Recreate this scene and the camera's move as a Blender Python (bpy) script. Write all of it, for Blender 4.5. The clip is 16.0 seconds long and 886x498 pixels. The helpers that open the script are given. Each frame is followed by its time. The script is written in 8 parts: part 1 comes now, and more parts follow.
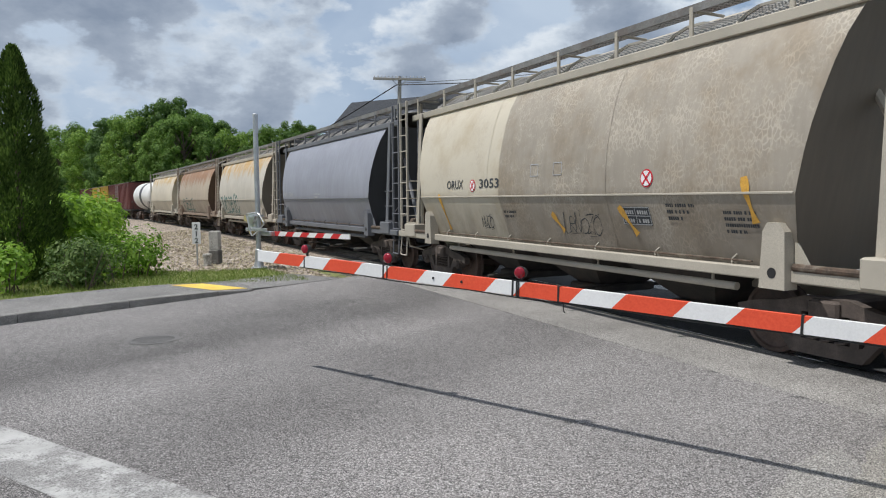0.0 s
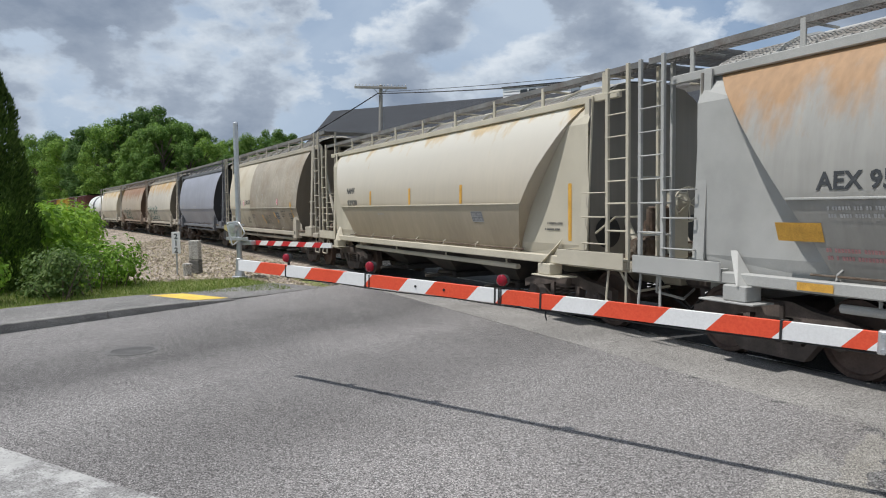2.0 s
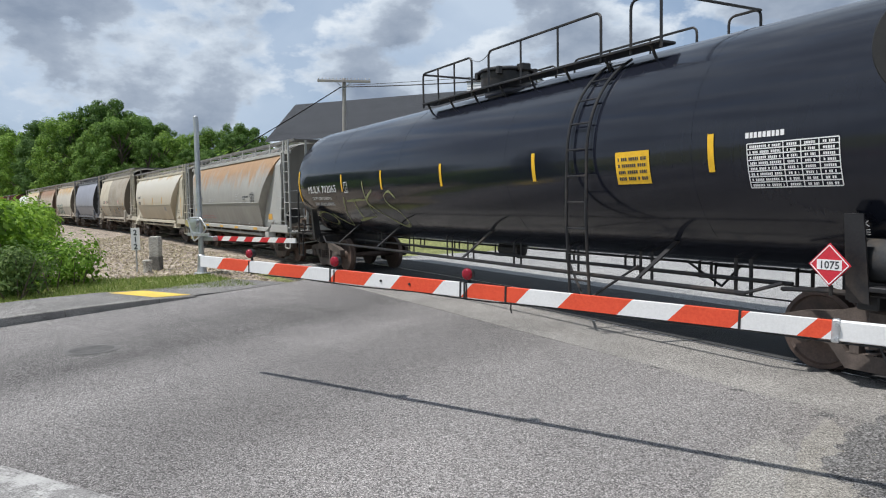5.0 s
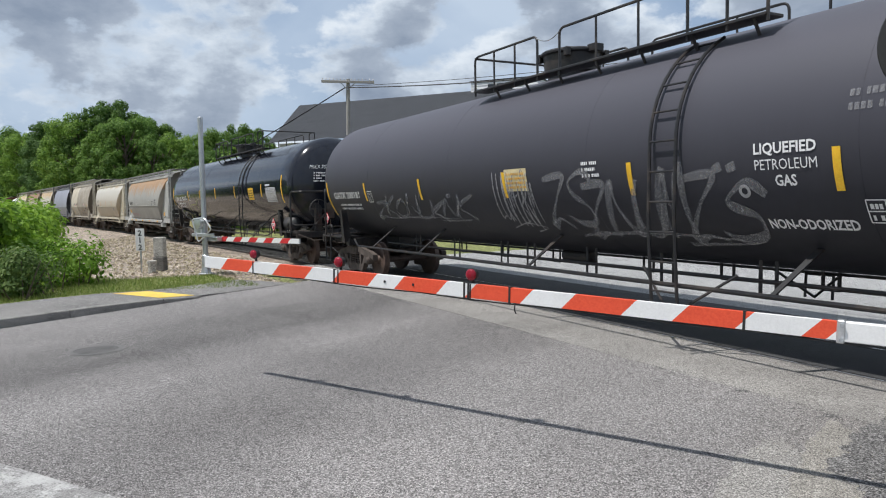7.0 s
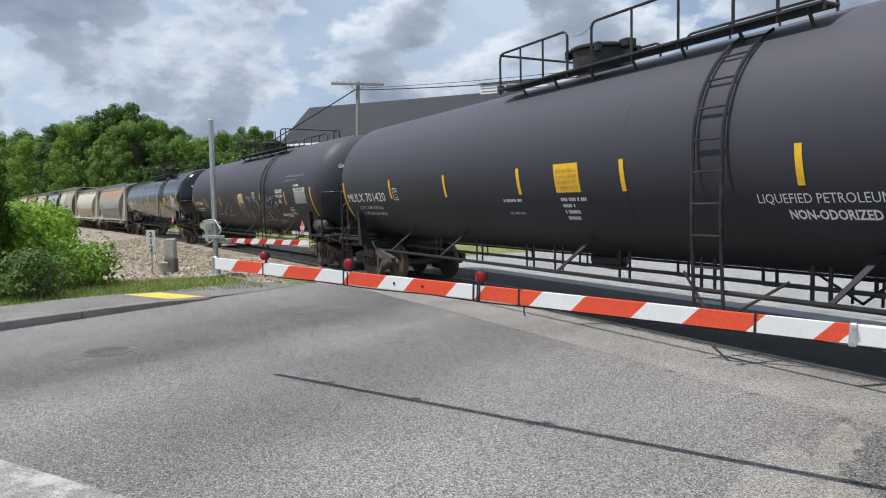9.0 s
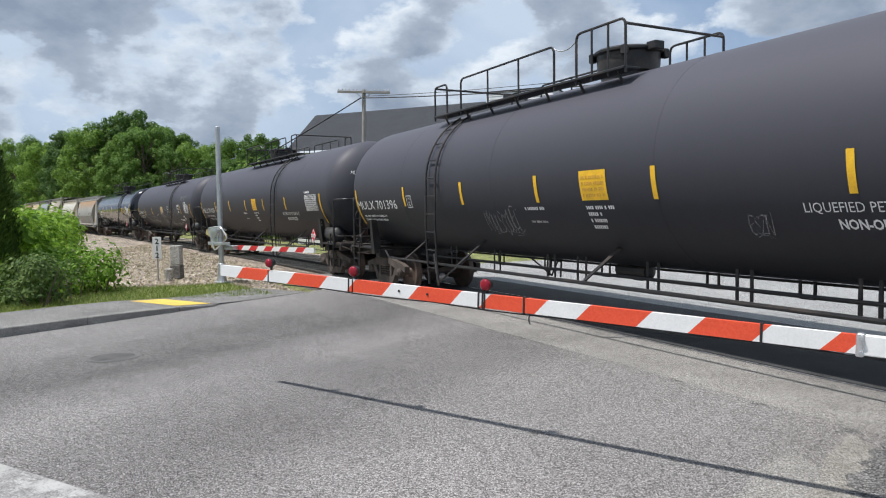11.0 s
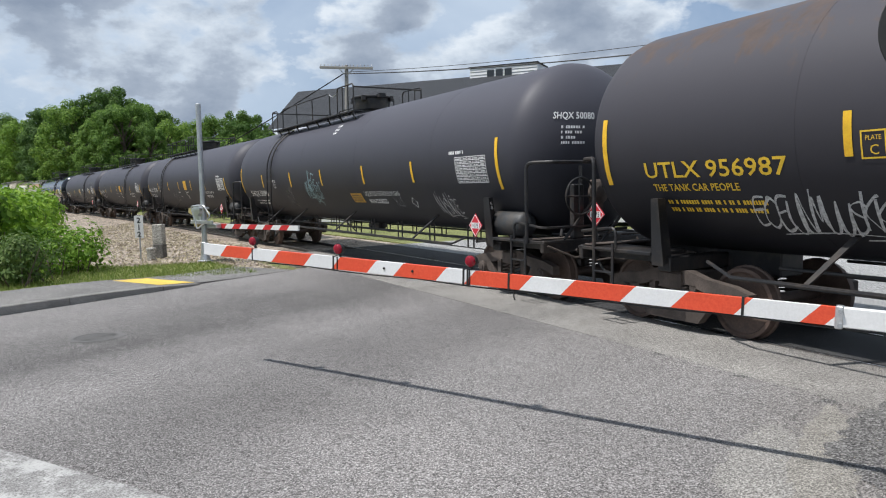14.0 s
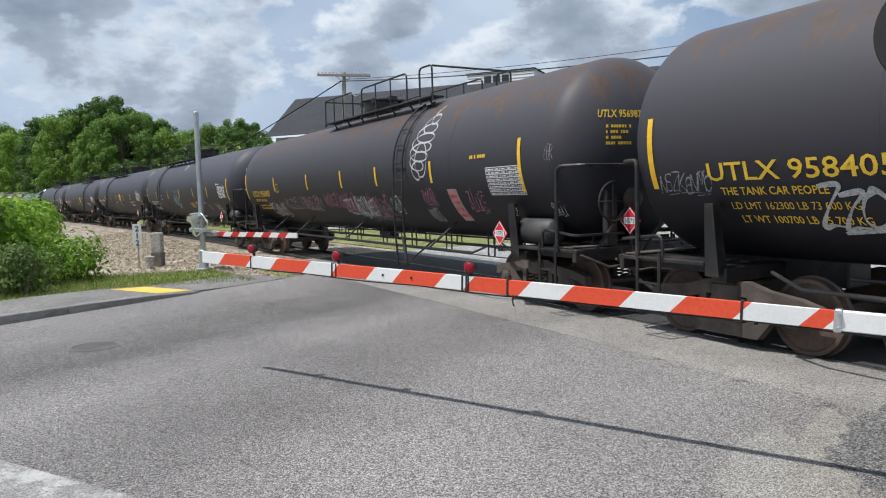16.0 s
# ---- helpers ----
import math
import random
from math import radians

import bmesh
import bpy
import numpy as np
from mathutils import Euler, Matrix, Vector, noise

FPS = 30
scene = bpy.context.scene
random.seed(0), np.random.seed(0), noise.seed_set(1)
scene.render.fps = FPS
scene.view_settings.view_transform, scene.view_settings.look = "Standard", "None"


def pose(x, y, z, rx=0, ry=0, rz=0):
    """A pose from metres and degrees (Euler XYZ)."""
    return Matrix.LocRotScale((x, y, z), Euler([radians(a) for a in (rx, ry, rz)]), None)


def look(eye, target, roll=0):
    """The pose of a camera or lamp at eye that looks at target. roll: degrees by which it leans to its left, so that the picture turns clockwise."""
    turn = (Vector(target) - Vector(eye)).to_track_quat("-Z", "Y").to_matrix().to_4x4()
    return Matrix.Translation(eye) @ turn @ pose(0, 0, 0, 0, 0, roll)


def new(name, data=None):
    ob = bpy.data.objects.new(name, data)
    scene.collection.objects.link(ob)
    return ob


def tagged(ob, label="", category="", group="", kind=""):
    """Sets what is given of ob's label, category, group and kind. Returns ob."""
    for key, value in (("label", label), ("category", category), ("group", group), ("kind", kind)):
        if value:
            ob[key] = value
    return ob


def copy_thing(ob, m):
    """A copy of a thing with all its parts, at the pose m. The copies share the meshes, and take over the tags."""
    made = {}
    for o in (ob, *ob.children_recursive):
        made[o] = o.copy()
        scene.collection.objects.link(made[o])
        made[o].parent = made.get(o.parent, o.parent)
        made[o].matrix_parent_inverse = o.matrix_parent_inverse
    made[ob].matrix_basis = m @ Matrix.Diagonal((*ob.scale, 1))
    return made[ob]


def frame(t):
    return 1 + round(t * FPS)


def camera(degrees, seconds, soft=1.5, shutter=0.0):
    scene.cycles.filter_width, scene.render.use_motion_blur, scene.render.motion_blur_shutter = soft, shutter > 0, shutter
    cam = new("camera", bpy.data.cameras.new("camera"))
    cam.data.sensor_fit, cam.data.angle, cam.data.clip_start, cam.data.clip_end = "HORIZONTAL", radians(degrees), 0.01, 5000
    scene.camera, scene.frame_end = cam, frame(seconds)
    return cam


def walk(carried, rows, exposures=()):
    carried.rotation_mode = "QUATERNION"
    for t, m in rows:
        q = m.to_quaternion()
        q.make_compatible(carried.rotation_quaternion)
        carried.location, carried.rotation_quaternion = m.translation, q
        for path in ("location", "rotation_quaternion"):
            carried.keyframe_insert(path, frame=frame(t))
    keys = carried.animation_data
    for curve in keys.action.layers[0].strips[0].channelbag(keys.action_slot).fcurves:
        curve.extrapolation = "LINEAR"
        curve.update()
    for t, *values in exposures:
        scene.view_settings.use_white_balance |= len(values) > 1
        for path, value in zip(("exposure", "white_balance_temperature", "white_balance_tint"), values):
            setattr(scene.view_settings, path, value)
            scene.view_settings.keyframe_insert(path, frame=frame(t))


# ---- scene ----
EYE = Vector((0.0, 0.0, 1.937))


def aim(yaw, pitch, lean):
    """The camera's pose at its one standpoint: degrees to the left, up, and of lean to the right."""
    y, p = radians(yaw), radians(pitch)
    return look(EYE, EYE + Vector((-math.sin(y) * math.cos(p), math.cos(y) * math.cos(p), math.sin(p))), -lean)


cam = camera(64.05, 16.0, soft=1.1)
PATH = [
    (0, aim(0.16, -4.07, 0.50)),
    (0.5, aim(0.24, -3.73, 0.50)),
    (1, aim(0.04, -3.46, 0.62)),
    (1.5, aim(-0.48, -3.39, 0.72)),
    (2, aim(-1.30, -3.43, 0.74)),
    (2.5, aim(-2.38, -3.64, 0.90)),
    (3, aim(-3.38, -3.89, 0.97)),
    (3.5, aim(-4.06, -4.05, 1.11)),
    (4, aim(-4.31, -4.07, 1.00)),
    (6.5, aim(-3.74, -3.73, 1.07)),
    (7, aim(-3.80, -3.90, 1.06)),
    (7.5, aim(-3.80, -4.04, 1.07)),
    (8, aim(-3.61, -4.08, 1.16)),
    (8.5, aim(-3.30, -3.95, 1.12)),
    (11, aim(-2.64, -3.08, 0.79)),
    (11.5, aim(-2.83, -3.34, 0.89)),
    (12, aim(-3.08, -3.84, 1.02)),
    (12.5, aim(-3.36, -4.35, 0.95)),
    (13, aim(-3.61, -4.73, 1.01)),
    (13.5, aim(-3.79, -4.98, 1.03)),
    (14, aim(-3.84, -4.98, 1.16)),
    (14.5, aim(-3.89, -4.88, 1.26)),
    (15, aim(-3.94, -4.73, 1.35)),
    (15.5, aim(-3.93, -4.57, 1.46)),
    (16, aim(-3.97, -4.47, 1.55)),
]
walk(cam, PATH, [(0.0, 0.0), (2.5, -0.03), (4.0, 0.08), (8.5, 0.12), (11.0, 0.19), (12.0, 0.19), (13.5, 0.14), (16.0, 0.14)])

# the curve of the track: a start, a heading, and curvature at stations along it
TRACK_X, TRACK_Y, TRACK_TURN, SPEED = 5.296, 7.955, 2.0013, 9.535
STATIONS = [-40.0, 0.0, 15.0, 30.0, 45.0, 60.0, 80.0, 120.0, 200.0]
BENDS = [0.00028, 0.00079, 0.00334, 0.00104, 0.00116, 0.0015, 0.00052, 0.00018, 0.00018]
SG = np.arange(-240.0, 351.0, 1.0)
_k = np.interp(SG, STATIONS, BENDS)
_th = np.concatenate([[0], np.cumsum((_k[1:] + _k[:-1]) / 2)])
_th = _th - _th[240] + TRACK_TURN
_x = np.concatenate([[0], np.cumsum((np.cos(_th)[1:] + np.cos(_th)[:-1]) / 2)])
_y = np.concatenate([[0], np.cumsum((np.sin(_th)[1:] + np.sin(_th)[:-1]) / 2)])
_x, _y = _x - _x[240] + TRACK_X, _y - _y[240] + TRACK_Y


def track(s, side=0.0):
    """Place on the track at station s, side metres towards the road's viewer, and the heading."""
    x, y, a = float(np.interp(s, SG, _x)), float(np.interp(s, SG, _y)), float(np.interp(s, SG, _th))
    return x - math.sin(a) * side, y + math.cos(a) * side, a


# ---- world, sun ----
world = bpy.data.worlds.new("sky")
scene.world = world
world.use_nodes = True
SUN_AZ, SUN_EL = radians(196.6), radians(65.6)   # azimuth from +x, anticlockwise


def build_sky():
    nt = world.node_tree
    nt.nodes.clear()
    N = nt.nodes.new
    L = nt.links.new
    out, bg = N("ShaderNodeOutputWorld"), N("ShaderNodeBackground")
    sky = N("ShaderNodeTexSky")
    sky.sky_type, sky.sun_disc = "NISHITA", False
    sky.sun_elevation, sky.sun_rotation = SUN_EL, radians(90) - SUN_AZ
    co = N("ShaderNodeTexCoord")
    sep = N("ShaderNodeSeparateXYZ")
    L(co.outputs["Generated"], sep.inputs[0])
    def cloud(scale, detail, w, dist, rough=0.55, lift=0.0, squash=1.75):
        """Cloud density along a direction; lift looks that much higher up."""
        mp = N("ShaderNodeMapping")
        mp.inputs["Scale"].default_value = (1.0, 1.0, squash)
        mp.inputs["Location"].default_value = (0.0, 0.0, lift)
        L(co.outputs["Generated"], mp.inputs[0])
        n = N("ShaderNodeTexNoise"); n.noise_dimensions = "4D"
        n.inputs["Scale"].default_value, n.inputs["Detail"].default_value, n.inputs["W"].default_value = scale, detail, w
        n.inputs["Distortion"].default_value = dist
        n.inputs["Roughness"].default_value = rough
        L(mp.outputs[0], n.inputs["Vector"])
        return n.outputs["Fac"]

    def steps(fac, *stops):
        r = N("ShaderNodeValToRGB")
        e = r.color_ramp.elements
        e[0].position, e[0].color = stops[0][0], (*stops[0][1], 1)
        e[1].position, e[1].color = stops[-1][0], (*stops[-1][1], 1)
        for p, c in stops[1:-1]:
            m = e.new(p); m.color = (*c, 1)
        L(fac, r.inputs[0])
        return r.outputs[0]

    def mixed(fac, a, b):
        m = N("ShaderNodeMixRGB")
        for k, v in ((0, fac), (1, a), (2, b)):
            if isinstance(v, tuple):
                m.inputs[k].default_value = (*v, 1)
            else:
                L(v, m.inputs[k])
        return m.outputs[0]
    # pale blue behind a thin white veil
    blue = N("ShaderNodeMixRGB"); blue.blend_type = "MULTIPLY"; blue.inputs[0].default_value = 1
    blue.inputs[2].default_value = (SKY_GAIN,) * 3 + (1,)
    L(sky.outputs[0], blue.inputs[1])
    haze = N("ShaderNodeMixRGB"); haze.inputs[0].default_value = 0.5
    haze.inputs[2].default_value = (0.36, 0.51, 0.76, 1)
    L(blue.outputs[0], haze.inputs[1])
    veil = cloud(2.4, 6, 3.1, 0.3, 0.5)
    back = mixed(steps(veil, (0.36, (0, 0, 0)), (0.56, (1, 1, 1))), haze.outputs[0], (0.52, 0.625, 0.765))
    # heaped clouds: bright thin rims, grey bellies where more cloud lies above
    here, above = cloud(6.3, 9, 6.2, 0.0, 0.55), cloud(6.3, 9, 6.2, 0.0, 0.55, 0.055)
    sm = N("ShaderNodeMath"); sm.operation = "MULTIPLY_ADD"; sm.inputs[1].default_value = 0.55
    half = N("ShaderNodeMath"); half.operation = "MULTIPLY"; half.inputs[1].default_value = 0.45
    L(here, half.inputs[0]); L(above, sm.inputs[0]); L(half.outputs[0], sm.inputs[2])
    heap = steps(sm.outputs[0], (0.44, (0.74, 0.81, 0.89)), (0.485, (0.57, 0.65, 0.75)), (0.53, (0.375, 0.44, 0.54)), (0.62, (0.25, 0.31, 0.41)))
    final = mixed(steps(here, (0.44, (0, 0, 0)), (0.50, (1, 1, 1))), back, heap)
    bg.inputs["Strength"].default_value = SKY_STRENGTH
    L(final, bg.inputs["Color"]); L(bg.outputs[0], out.inputs[0])


SKY_GAIN, SKY_STRENGTH = 0.07, 0.95
build_sky()
sun = new("sun", bpy.data.lights.new("sun", "SUN"))
sun.data.energy, sun.data.angle, sun.data.color = 3.95, radians(0.8), (1.0, 0.975, 0.945)
_d = Vector((math.cos(SUN_AZ) * math.cos(SUN_EL), math.sin(SUN_AZ) * math.cos(SUN_EL), math.sin(SUN_EL)))
sun.matrix_world = look(_d * 200, (0, 0, 0))
scene.view_settings.exposure = 0.0


# ---- materials ----
def nodes_of(name):
    m = bpy.data.materials.new(name)
    m.use_nodes = True
    nt = m.node_tree
    return m, nt, nt.nodes["Principled BSDF"], nt.nodes.new, nt.links.new


def set_in(b, rough, metal=0.0, spec=0.5):
    b.inputs["Roughness"].default_value, b.inputs["Metallic"].default_value = rough, metal
    b.inputs["Specular IOR Level"].default_value = spec


def noise_node(N, L, co, scale, detail=5, rough=0.6, stretch=None, dist=0.0):
    n = N("ShaderNodeTexNoise")
    n.inputs["Scale"].default_value, n.inputs["Detail"].default_value = scale, detail
    n.inputs["Roughness"].default_value, n.inputs["Distortion"].default_value = rough, dist
    if stretch:
        mp = N("ShaderNodeMapping")
        mp.inputs["Scale"].default_value = stretch
        L(co, mp.inputs[0]); L(mp.outputs[0], n.inputs["Vector"])
    else:
        L(co, n.inputs["Vector"])
    return n.outputs["Fac"]


def ramp(N, L, fac, a, b, ca=(0, 0, 0, 1), cb=(1, 1, 1, 1)):
    r = N("ShaderNodeValToRGB")
    e = r.color_ramp.elements
    e[0].position, e[0].color, e[1].position, e[1].color = a, ca, b, cb
    L(fac, r.inputs[0])
    return r.outputs[0]


def mixc(N, L, fac, a, b, kind="MIX"):
    m = N("ShaderNodeMixRGB")
    m.blend_type = kind
    for i, v in ((0, fac), (1, a), (2, b)):
        if isinstance(v, (int, float)):
            m.inputs[i].default_value = v
        elif isinstance(v, tuple):
            m.inputs[i].default_value = (*v[:3], 1)
        else:
            L(v, m.inputs[i])
    return m.outputs[0]


def bump(N, L, b, height, strength, distance=0.01):
    n = N("ShaderNodeBump")
    n.inputs["Strength"].default_value, n.inputs["Distance"].default_value = strength, distance
    L(height, n.inputs["Height"]); L(n.outputs[0], b.inputs["Normal"])


def plain(name, col, rough=0.6, metal=0.0, vary=0.25, scale=3.0, fine=60.0, bumpy=0.15, dirt=None, spec=0.5):
    """Base colour with two scales of variation, a dirt tint and fine relief."""
    m, nt, b, N, L = nodes_of(name)
    set_in(b, rough, metal, spec)
    co = N("ShaderNodeTexCoord").outputs["Object"]
    big, small = noise_node(N, L, co, scale), noise_node(N, L, co, fine, 3)
    dark = tuple(c * (1 - vary) for c in col)
    light = tuple(min(1, c * (1 + vary * 0.6)) for c in col)
    c = ramp(N, L, big, 0.3, 0.7, (*dark, 1), (*light, 1))
    c = mixc(N, L, 0.18, c, ramp(N, L, small, 0.3, 0.7), "OVERLAY")
    if dirt:
        c = mixc(N, L, ramp(N, L, noise_node(N, L, co, scale * 0.6, 6, 0.7), 0.48, 0.72), c, dirt)
    L(c, b.inputs["Base Color"])
    rr = N("ShaderNodeMapRange")
    rr.inputs["To Min"].default_value, rr.inputs["To Max"].default_value = max(0.05, rough - 0.12), min(1, rough + 0.12)
    L(big, rr.inputs[0]); L(rr.outputs[0], b.inputs["Roughness"])
    if bumpy:
        bump(N, L, b, small, bumpy, 0.005)
    return m


def car_paint(name, col, rust=None, amount=0.0, grime=0.35, low=(0.10, 0.09, 0.08), blotch=0.0, rough=0.5, patch=None, top_tone=None, spec=0.5):
    """Weathered railcar paint: vertical streaks, rust from the top down, road grime below, flaking blotches."""
    m, nt, b, N, L = nodes_of(name)
    set_in(b, rough, 0.0, spec)
    co = N("ShaderNodeTexCoord").outputs["Object"]
    streak = noise_node(N, L, co, 1.0, 6, 0.65, (2.2, 2.2, 0.25))
    thin = noise_node(N, L, co, 1.0, 4, 0.6, (9, 9, 0.5))
    big = noise_node(N, L, co, 0.5, 5)
    c = ramp(N, L, big, 0.3, 0.75, (*[v * 0.84 for v in col], 1), (*[min(1, v * 1.08) for v in col], 1))
    c = mixc(N, L, 0.06, c, ramp(N, L, thin, 0.35, 0.65), "OVERLAY")
    sep = N("ShaderNodeSeparateXYZ"); L(co, sep.inputs[0])
    if top_tone:
        # paler towards the top; on the black tanks this paints in sky sheen
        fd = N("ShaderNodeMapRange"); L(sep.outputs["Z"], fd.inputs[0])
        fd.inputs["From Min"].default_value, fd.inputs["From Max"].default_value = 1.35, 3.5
        c = mixc(N, L, fd.outputs[0], c, top_tone)
    if patch:
        # one lighter sheet of fresher paint along the car
        pm = N("ShaderNodeMapRange"); L(sep.outputs["X"], pm.inputs[0])
        pm.inputs["From Min"].default_value, pm.inputs["From Max"].default_value = patch[0], patch[0] + 0.05
        c = mixc(N, L, pm.outputs[0], c, patch[1])
    if blotch:
        v = N("ShaderNodeTexVoronoi"); v.feature = "DISTANCE_TO_EDGE"; v.inputs["Scale"].default_value = 17
        mp = N("ShaderNodeMapping"); mp.inputs["Scale"].default_value = (1, 1, 0.6)
        L(co, mp.inputs[0])
        wn = N("ShaderNodeTexNoise"); wn.inputs["Scale"].default_value = 7; L(mp.outputs[0], wn.inputs["Vector"])
        av = N("ShaderNodeVectorMath"); av.operation = "MULTIPLY_ADD"; av.inputs[1].default_value = (0.12, 0.12, 0.12)
        L(wn.outputs["Color"], av.inputs[0]); L(mp.outputs[0], av.inputs[2]); L(av.outputs[0], v.inputs["Vector"])
        area = ramp(N, L, noise_node(N, L, co, 0.9, 7, 0.80), 0.46, 0.58)
        f = N("ShaderNodeMath"); f.operation = "MULTIPLY"; f.inputs[1].default_value = blotch
        L(ramp(N, L, v.outputs["Distance"], 0.03, 0.16, (1, 1, 1, 1), (0, 0, 0, 1)), f.inputs[0])
        f2 = N("ShaderNodeMath"); f2.operation = "MULTIPLY"
        L(f.outputs[0], f2.inputs[0]); L(area, f2.inputs[1])
        c = mixc(N, L, f2.outputs[0], c, tuple(min(1, v * 1.38) for v in col))
        stain = ramp(N, L, noise_node(N, L, co, 0.75, 6, 0.7), 0.46, 0.64)
        c = mixc(N, L, 0.55, c, mixc(N, L, stain, (1.0, 1.0, 1.0), (0.70, 0.60, 0.47)), "MULTIPLY")
    if rust:
        # more of it towards the top chord, running down in streaks
        up = N("ShaderNodeMapRange"); L(sep.outputs["Z"], up.inputs[0])
        up.inputs["From Min"].default_value, up.inputs["From Max"].default_value = 2.2, 3.5
        up.inputs["To Min"].default_value, up.inputs["To Max"].default_value = -0.42, 0.16
        a = N("ShaderNodeMath"); a.operation = "ADD"; L(streak, a.inputs[0]); L(up.outputs[0], a.inputs[1])
        pt = noise_node(N, L, co, 1.0, 6, 0.7, (1.1, 1.1, 0.8))
        a2 = N("ShaderNodeMath"); a2.operation = "MULTIPLY_ADD"; a2.inputs[1].default_value = 0.55
        L(pt, a2.inputs[0]); L(a.outputs[0], a2.inputs[2])
        f = ramp(N, L, a2.outputs[0], 0.88 - amount * 0.35, 1.14 - amount * 0.35)
        rc = mixc(N, L, thin, tuple(v * 0.7 for v in rust), tuple(min(1, v * 1.5) for v in rust))
        c = mixc(N, L, f, c, rc)
    lo = N("ShaderNodeMapRange"); L(sep.outputs["Z"], lo.inputs[0])
    lo.inputs["From Min"].default_value, lo.inputs["From Max"].default_value = 2.1, 1.0
    lo.inputs["To Min"].default_value, lo.inputs["To Max"].default_value = 0.0, grime
    g = N("ShaderNodeMath"); g.operation = "MULTIPLY"
    L(lo.outputs[0], g.inputs[0]); L(ramp(N, L, streak, 0.25, 0.6), g.inputs[1])
    c = mixc(N, L, g.outputs[0], c, low)
    L(c, b.inputs["Base Color"])
    bump(N, L, b, big, 0.25, 0.03)
    return m


def spray_mat(name, col, solid=0.8):
    m, nt, b, N, L = nodes_of(name)
    set_in(b, 0.7)
    co = N("ShaderNodeTexCoord").outputs["Object"]
    b.inputs["Base Color"].default_value = (*col, 1)
    L(ramp(N, L, noise_node(N, L, co, 26, 5, 0.75), 0.28, 0.62, (solid * 0.35,) * 3 + (1,), (solid,) * 3 + (1,)), b.inputs["Alpha"])
    return m


def ground_mat(name, col, light, scale=3.0, grains=140.0, rough=0.9, strength=0.6, third=None, specks=0.0, stretch=None, lanes=(), pebbles=0.0, chips=0.0):
    m, nt, b, N, L = nodes_of(name)
    set_in(b, rough, 0, 0.35)
    co = N("ShaderNodeTexCoord").outputs["Object"]
    big = noise_node(N, L, co, scale, 6, 0.6, stretch)
    grain = noise_node(N, L, co, grains, 3, 0.7)
    c = ramp(N, L, big, 0.3, 0.7, (*col, 1), (*light, 1))
    c = mixc(N, L, 0.8, c, ramp(N, L, grain, 0.40, 0.60), "OVERLAY")
    c = mixc(N, L, 0.22, c, ramp(N, L, noise_node(N, L, co, grains * 0.33, 3, 0.7), 0.40, 0.62), "OVERLAY")
    if lanes:
        # traffic wear across the road: sandy gutter, dark wheel paths, paler crown
        mp = N("ShaderNodeMapping"); mp.inputs["Rotation"].default_value = (0, 0, radians(-53.7))
        L(co, mp.inputs[0])
        sp = N("ShaderNodeSeparateXYZ"); L(mp.outputs[0], sp.inputs[0])
        wob = noise_node(N, L, mp.outputs[0], 1.0, 4, 0.6, (0.12, 0.5, 1))
        ad = N("ShaderNodeMath"); ad.operation = "MULTIPLY_ADD"; ad.inputs[1].default_value = 1.2
        L(wob, ad.inputs[0]); L(sp.outputs["Y"], ad.inputs[2])
        mr = N("ShaderNodeMapRange"); mr.inputs["From Min"].default_value, mr.inputs["From Max"].default_value = 0.0, 14.0
        L(ad.outputs[0], mr.inputs[0])
        rp = N("ShaderNodeValToRGB"); el = rp.color_ramp.elements
        el[0].position, el[0].color = 0.0, (0.54, 0.525, 0.495, 1)
        el[1].position, el[1].color = 0.97, (0.66, 0.64, 0.60, 1)
        for q, k in lanes:
            z = el.new(q); z.color = (k, k, k * 1.01, 1)
        L(mr.outputs[0], rp.inputs[0])
        c = mixc(N, L, 1.0, c, rp.outputs[0], "OVERLAY")
    if pebbles:
        vo = N("ShaderNodeTexVoronoi"); vo.inputs["Scale"].default_value = pebbles
        L(co, vo.inputs["Vector"])
        bw = N("ShaderNodeSeparateXYZ"); L(vo.outputs["Color"], bw.inputs[0])
        c = mixc(N, L, 0.9, c, ramp(N, L, bw.outputs[0], 0.0, 1.0, (0.10, 0.10, 0.10, 1), (0.88, 0.87, 0.86, 1)), "OVERLAY")
    if chips:
        vc = N("ShaderNodeTexVoronoi"); vc.inputs["Scale"].default_value = chips
        L(co, vc.inputs["Vector"])
        cs = N("ShaderNodeSeparateXYZ"); L(vc.outputs["Color"], cs.inputs[0])
        pick = N("ShaderNodeMath"); pick.operation = "MULTIPLY"
        L(ramp(N, L, cs.outputs[1], 0.74, 0.80), pick.inputs[0])
        L(ramp(N, L, vc.outputs["Distance"], 0.30, 0.50, (1, 1, 1, 1), (0, 0, 0, 1)), pick.inputs[1])
        bare = N("ShaderNodeMath"); bare.operation = "MULTIPLY"
        L(pick.outputs[0], bare.inputs[0]); L(ramp(N, L, noise_node(N, L, co, 0.5, 4, 0.6), 0.34, 0.58), bare.inputs[1])
        c = mixc(N, L, bare.outputs[0], c, tuple(min(1, v * 1.95) for v in light))
        hole = ramp(N, L, cs.outputs[2], 0.14, 0.22, (0.42, 0.42, 0.42, 1), (1, 1, 1, 1))
        c = mixc(N, L, 0.8, c, hole, "MULTIPLY")
    if specks:
        c = mixc(N, L, ramp(N, L, noise_node(N, L, co, grains * 1.6, 2), 0.60, 0.66), c, tuple(min(1, v * specks) for v in light))
    if third:
        c = mixc(N, L, ramp(N, L, noise_node(N, L, co, scale * 0.4, 5), 0.5, 0.62), c, third)
    L(c, b.inputs["Base Color"])
    bump(N, L, b, grain, strength, 0.01)
    return m


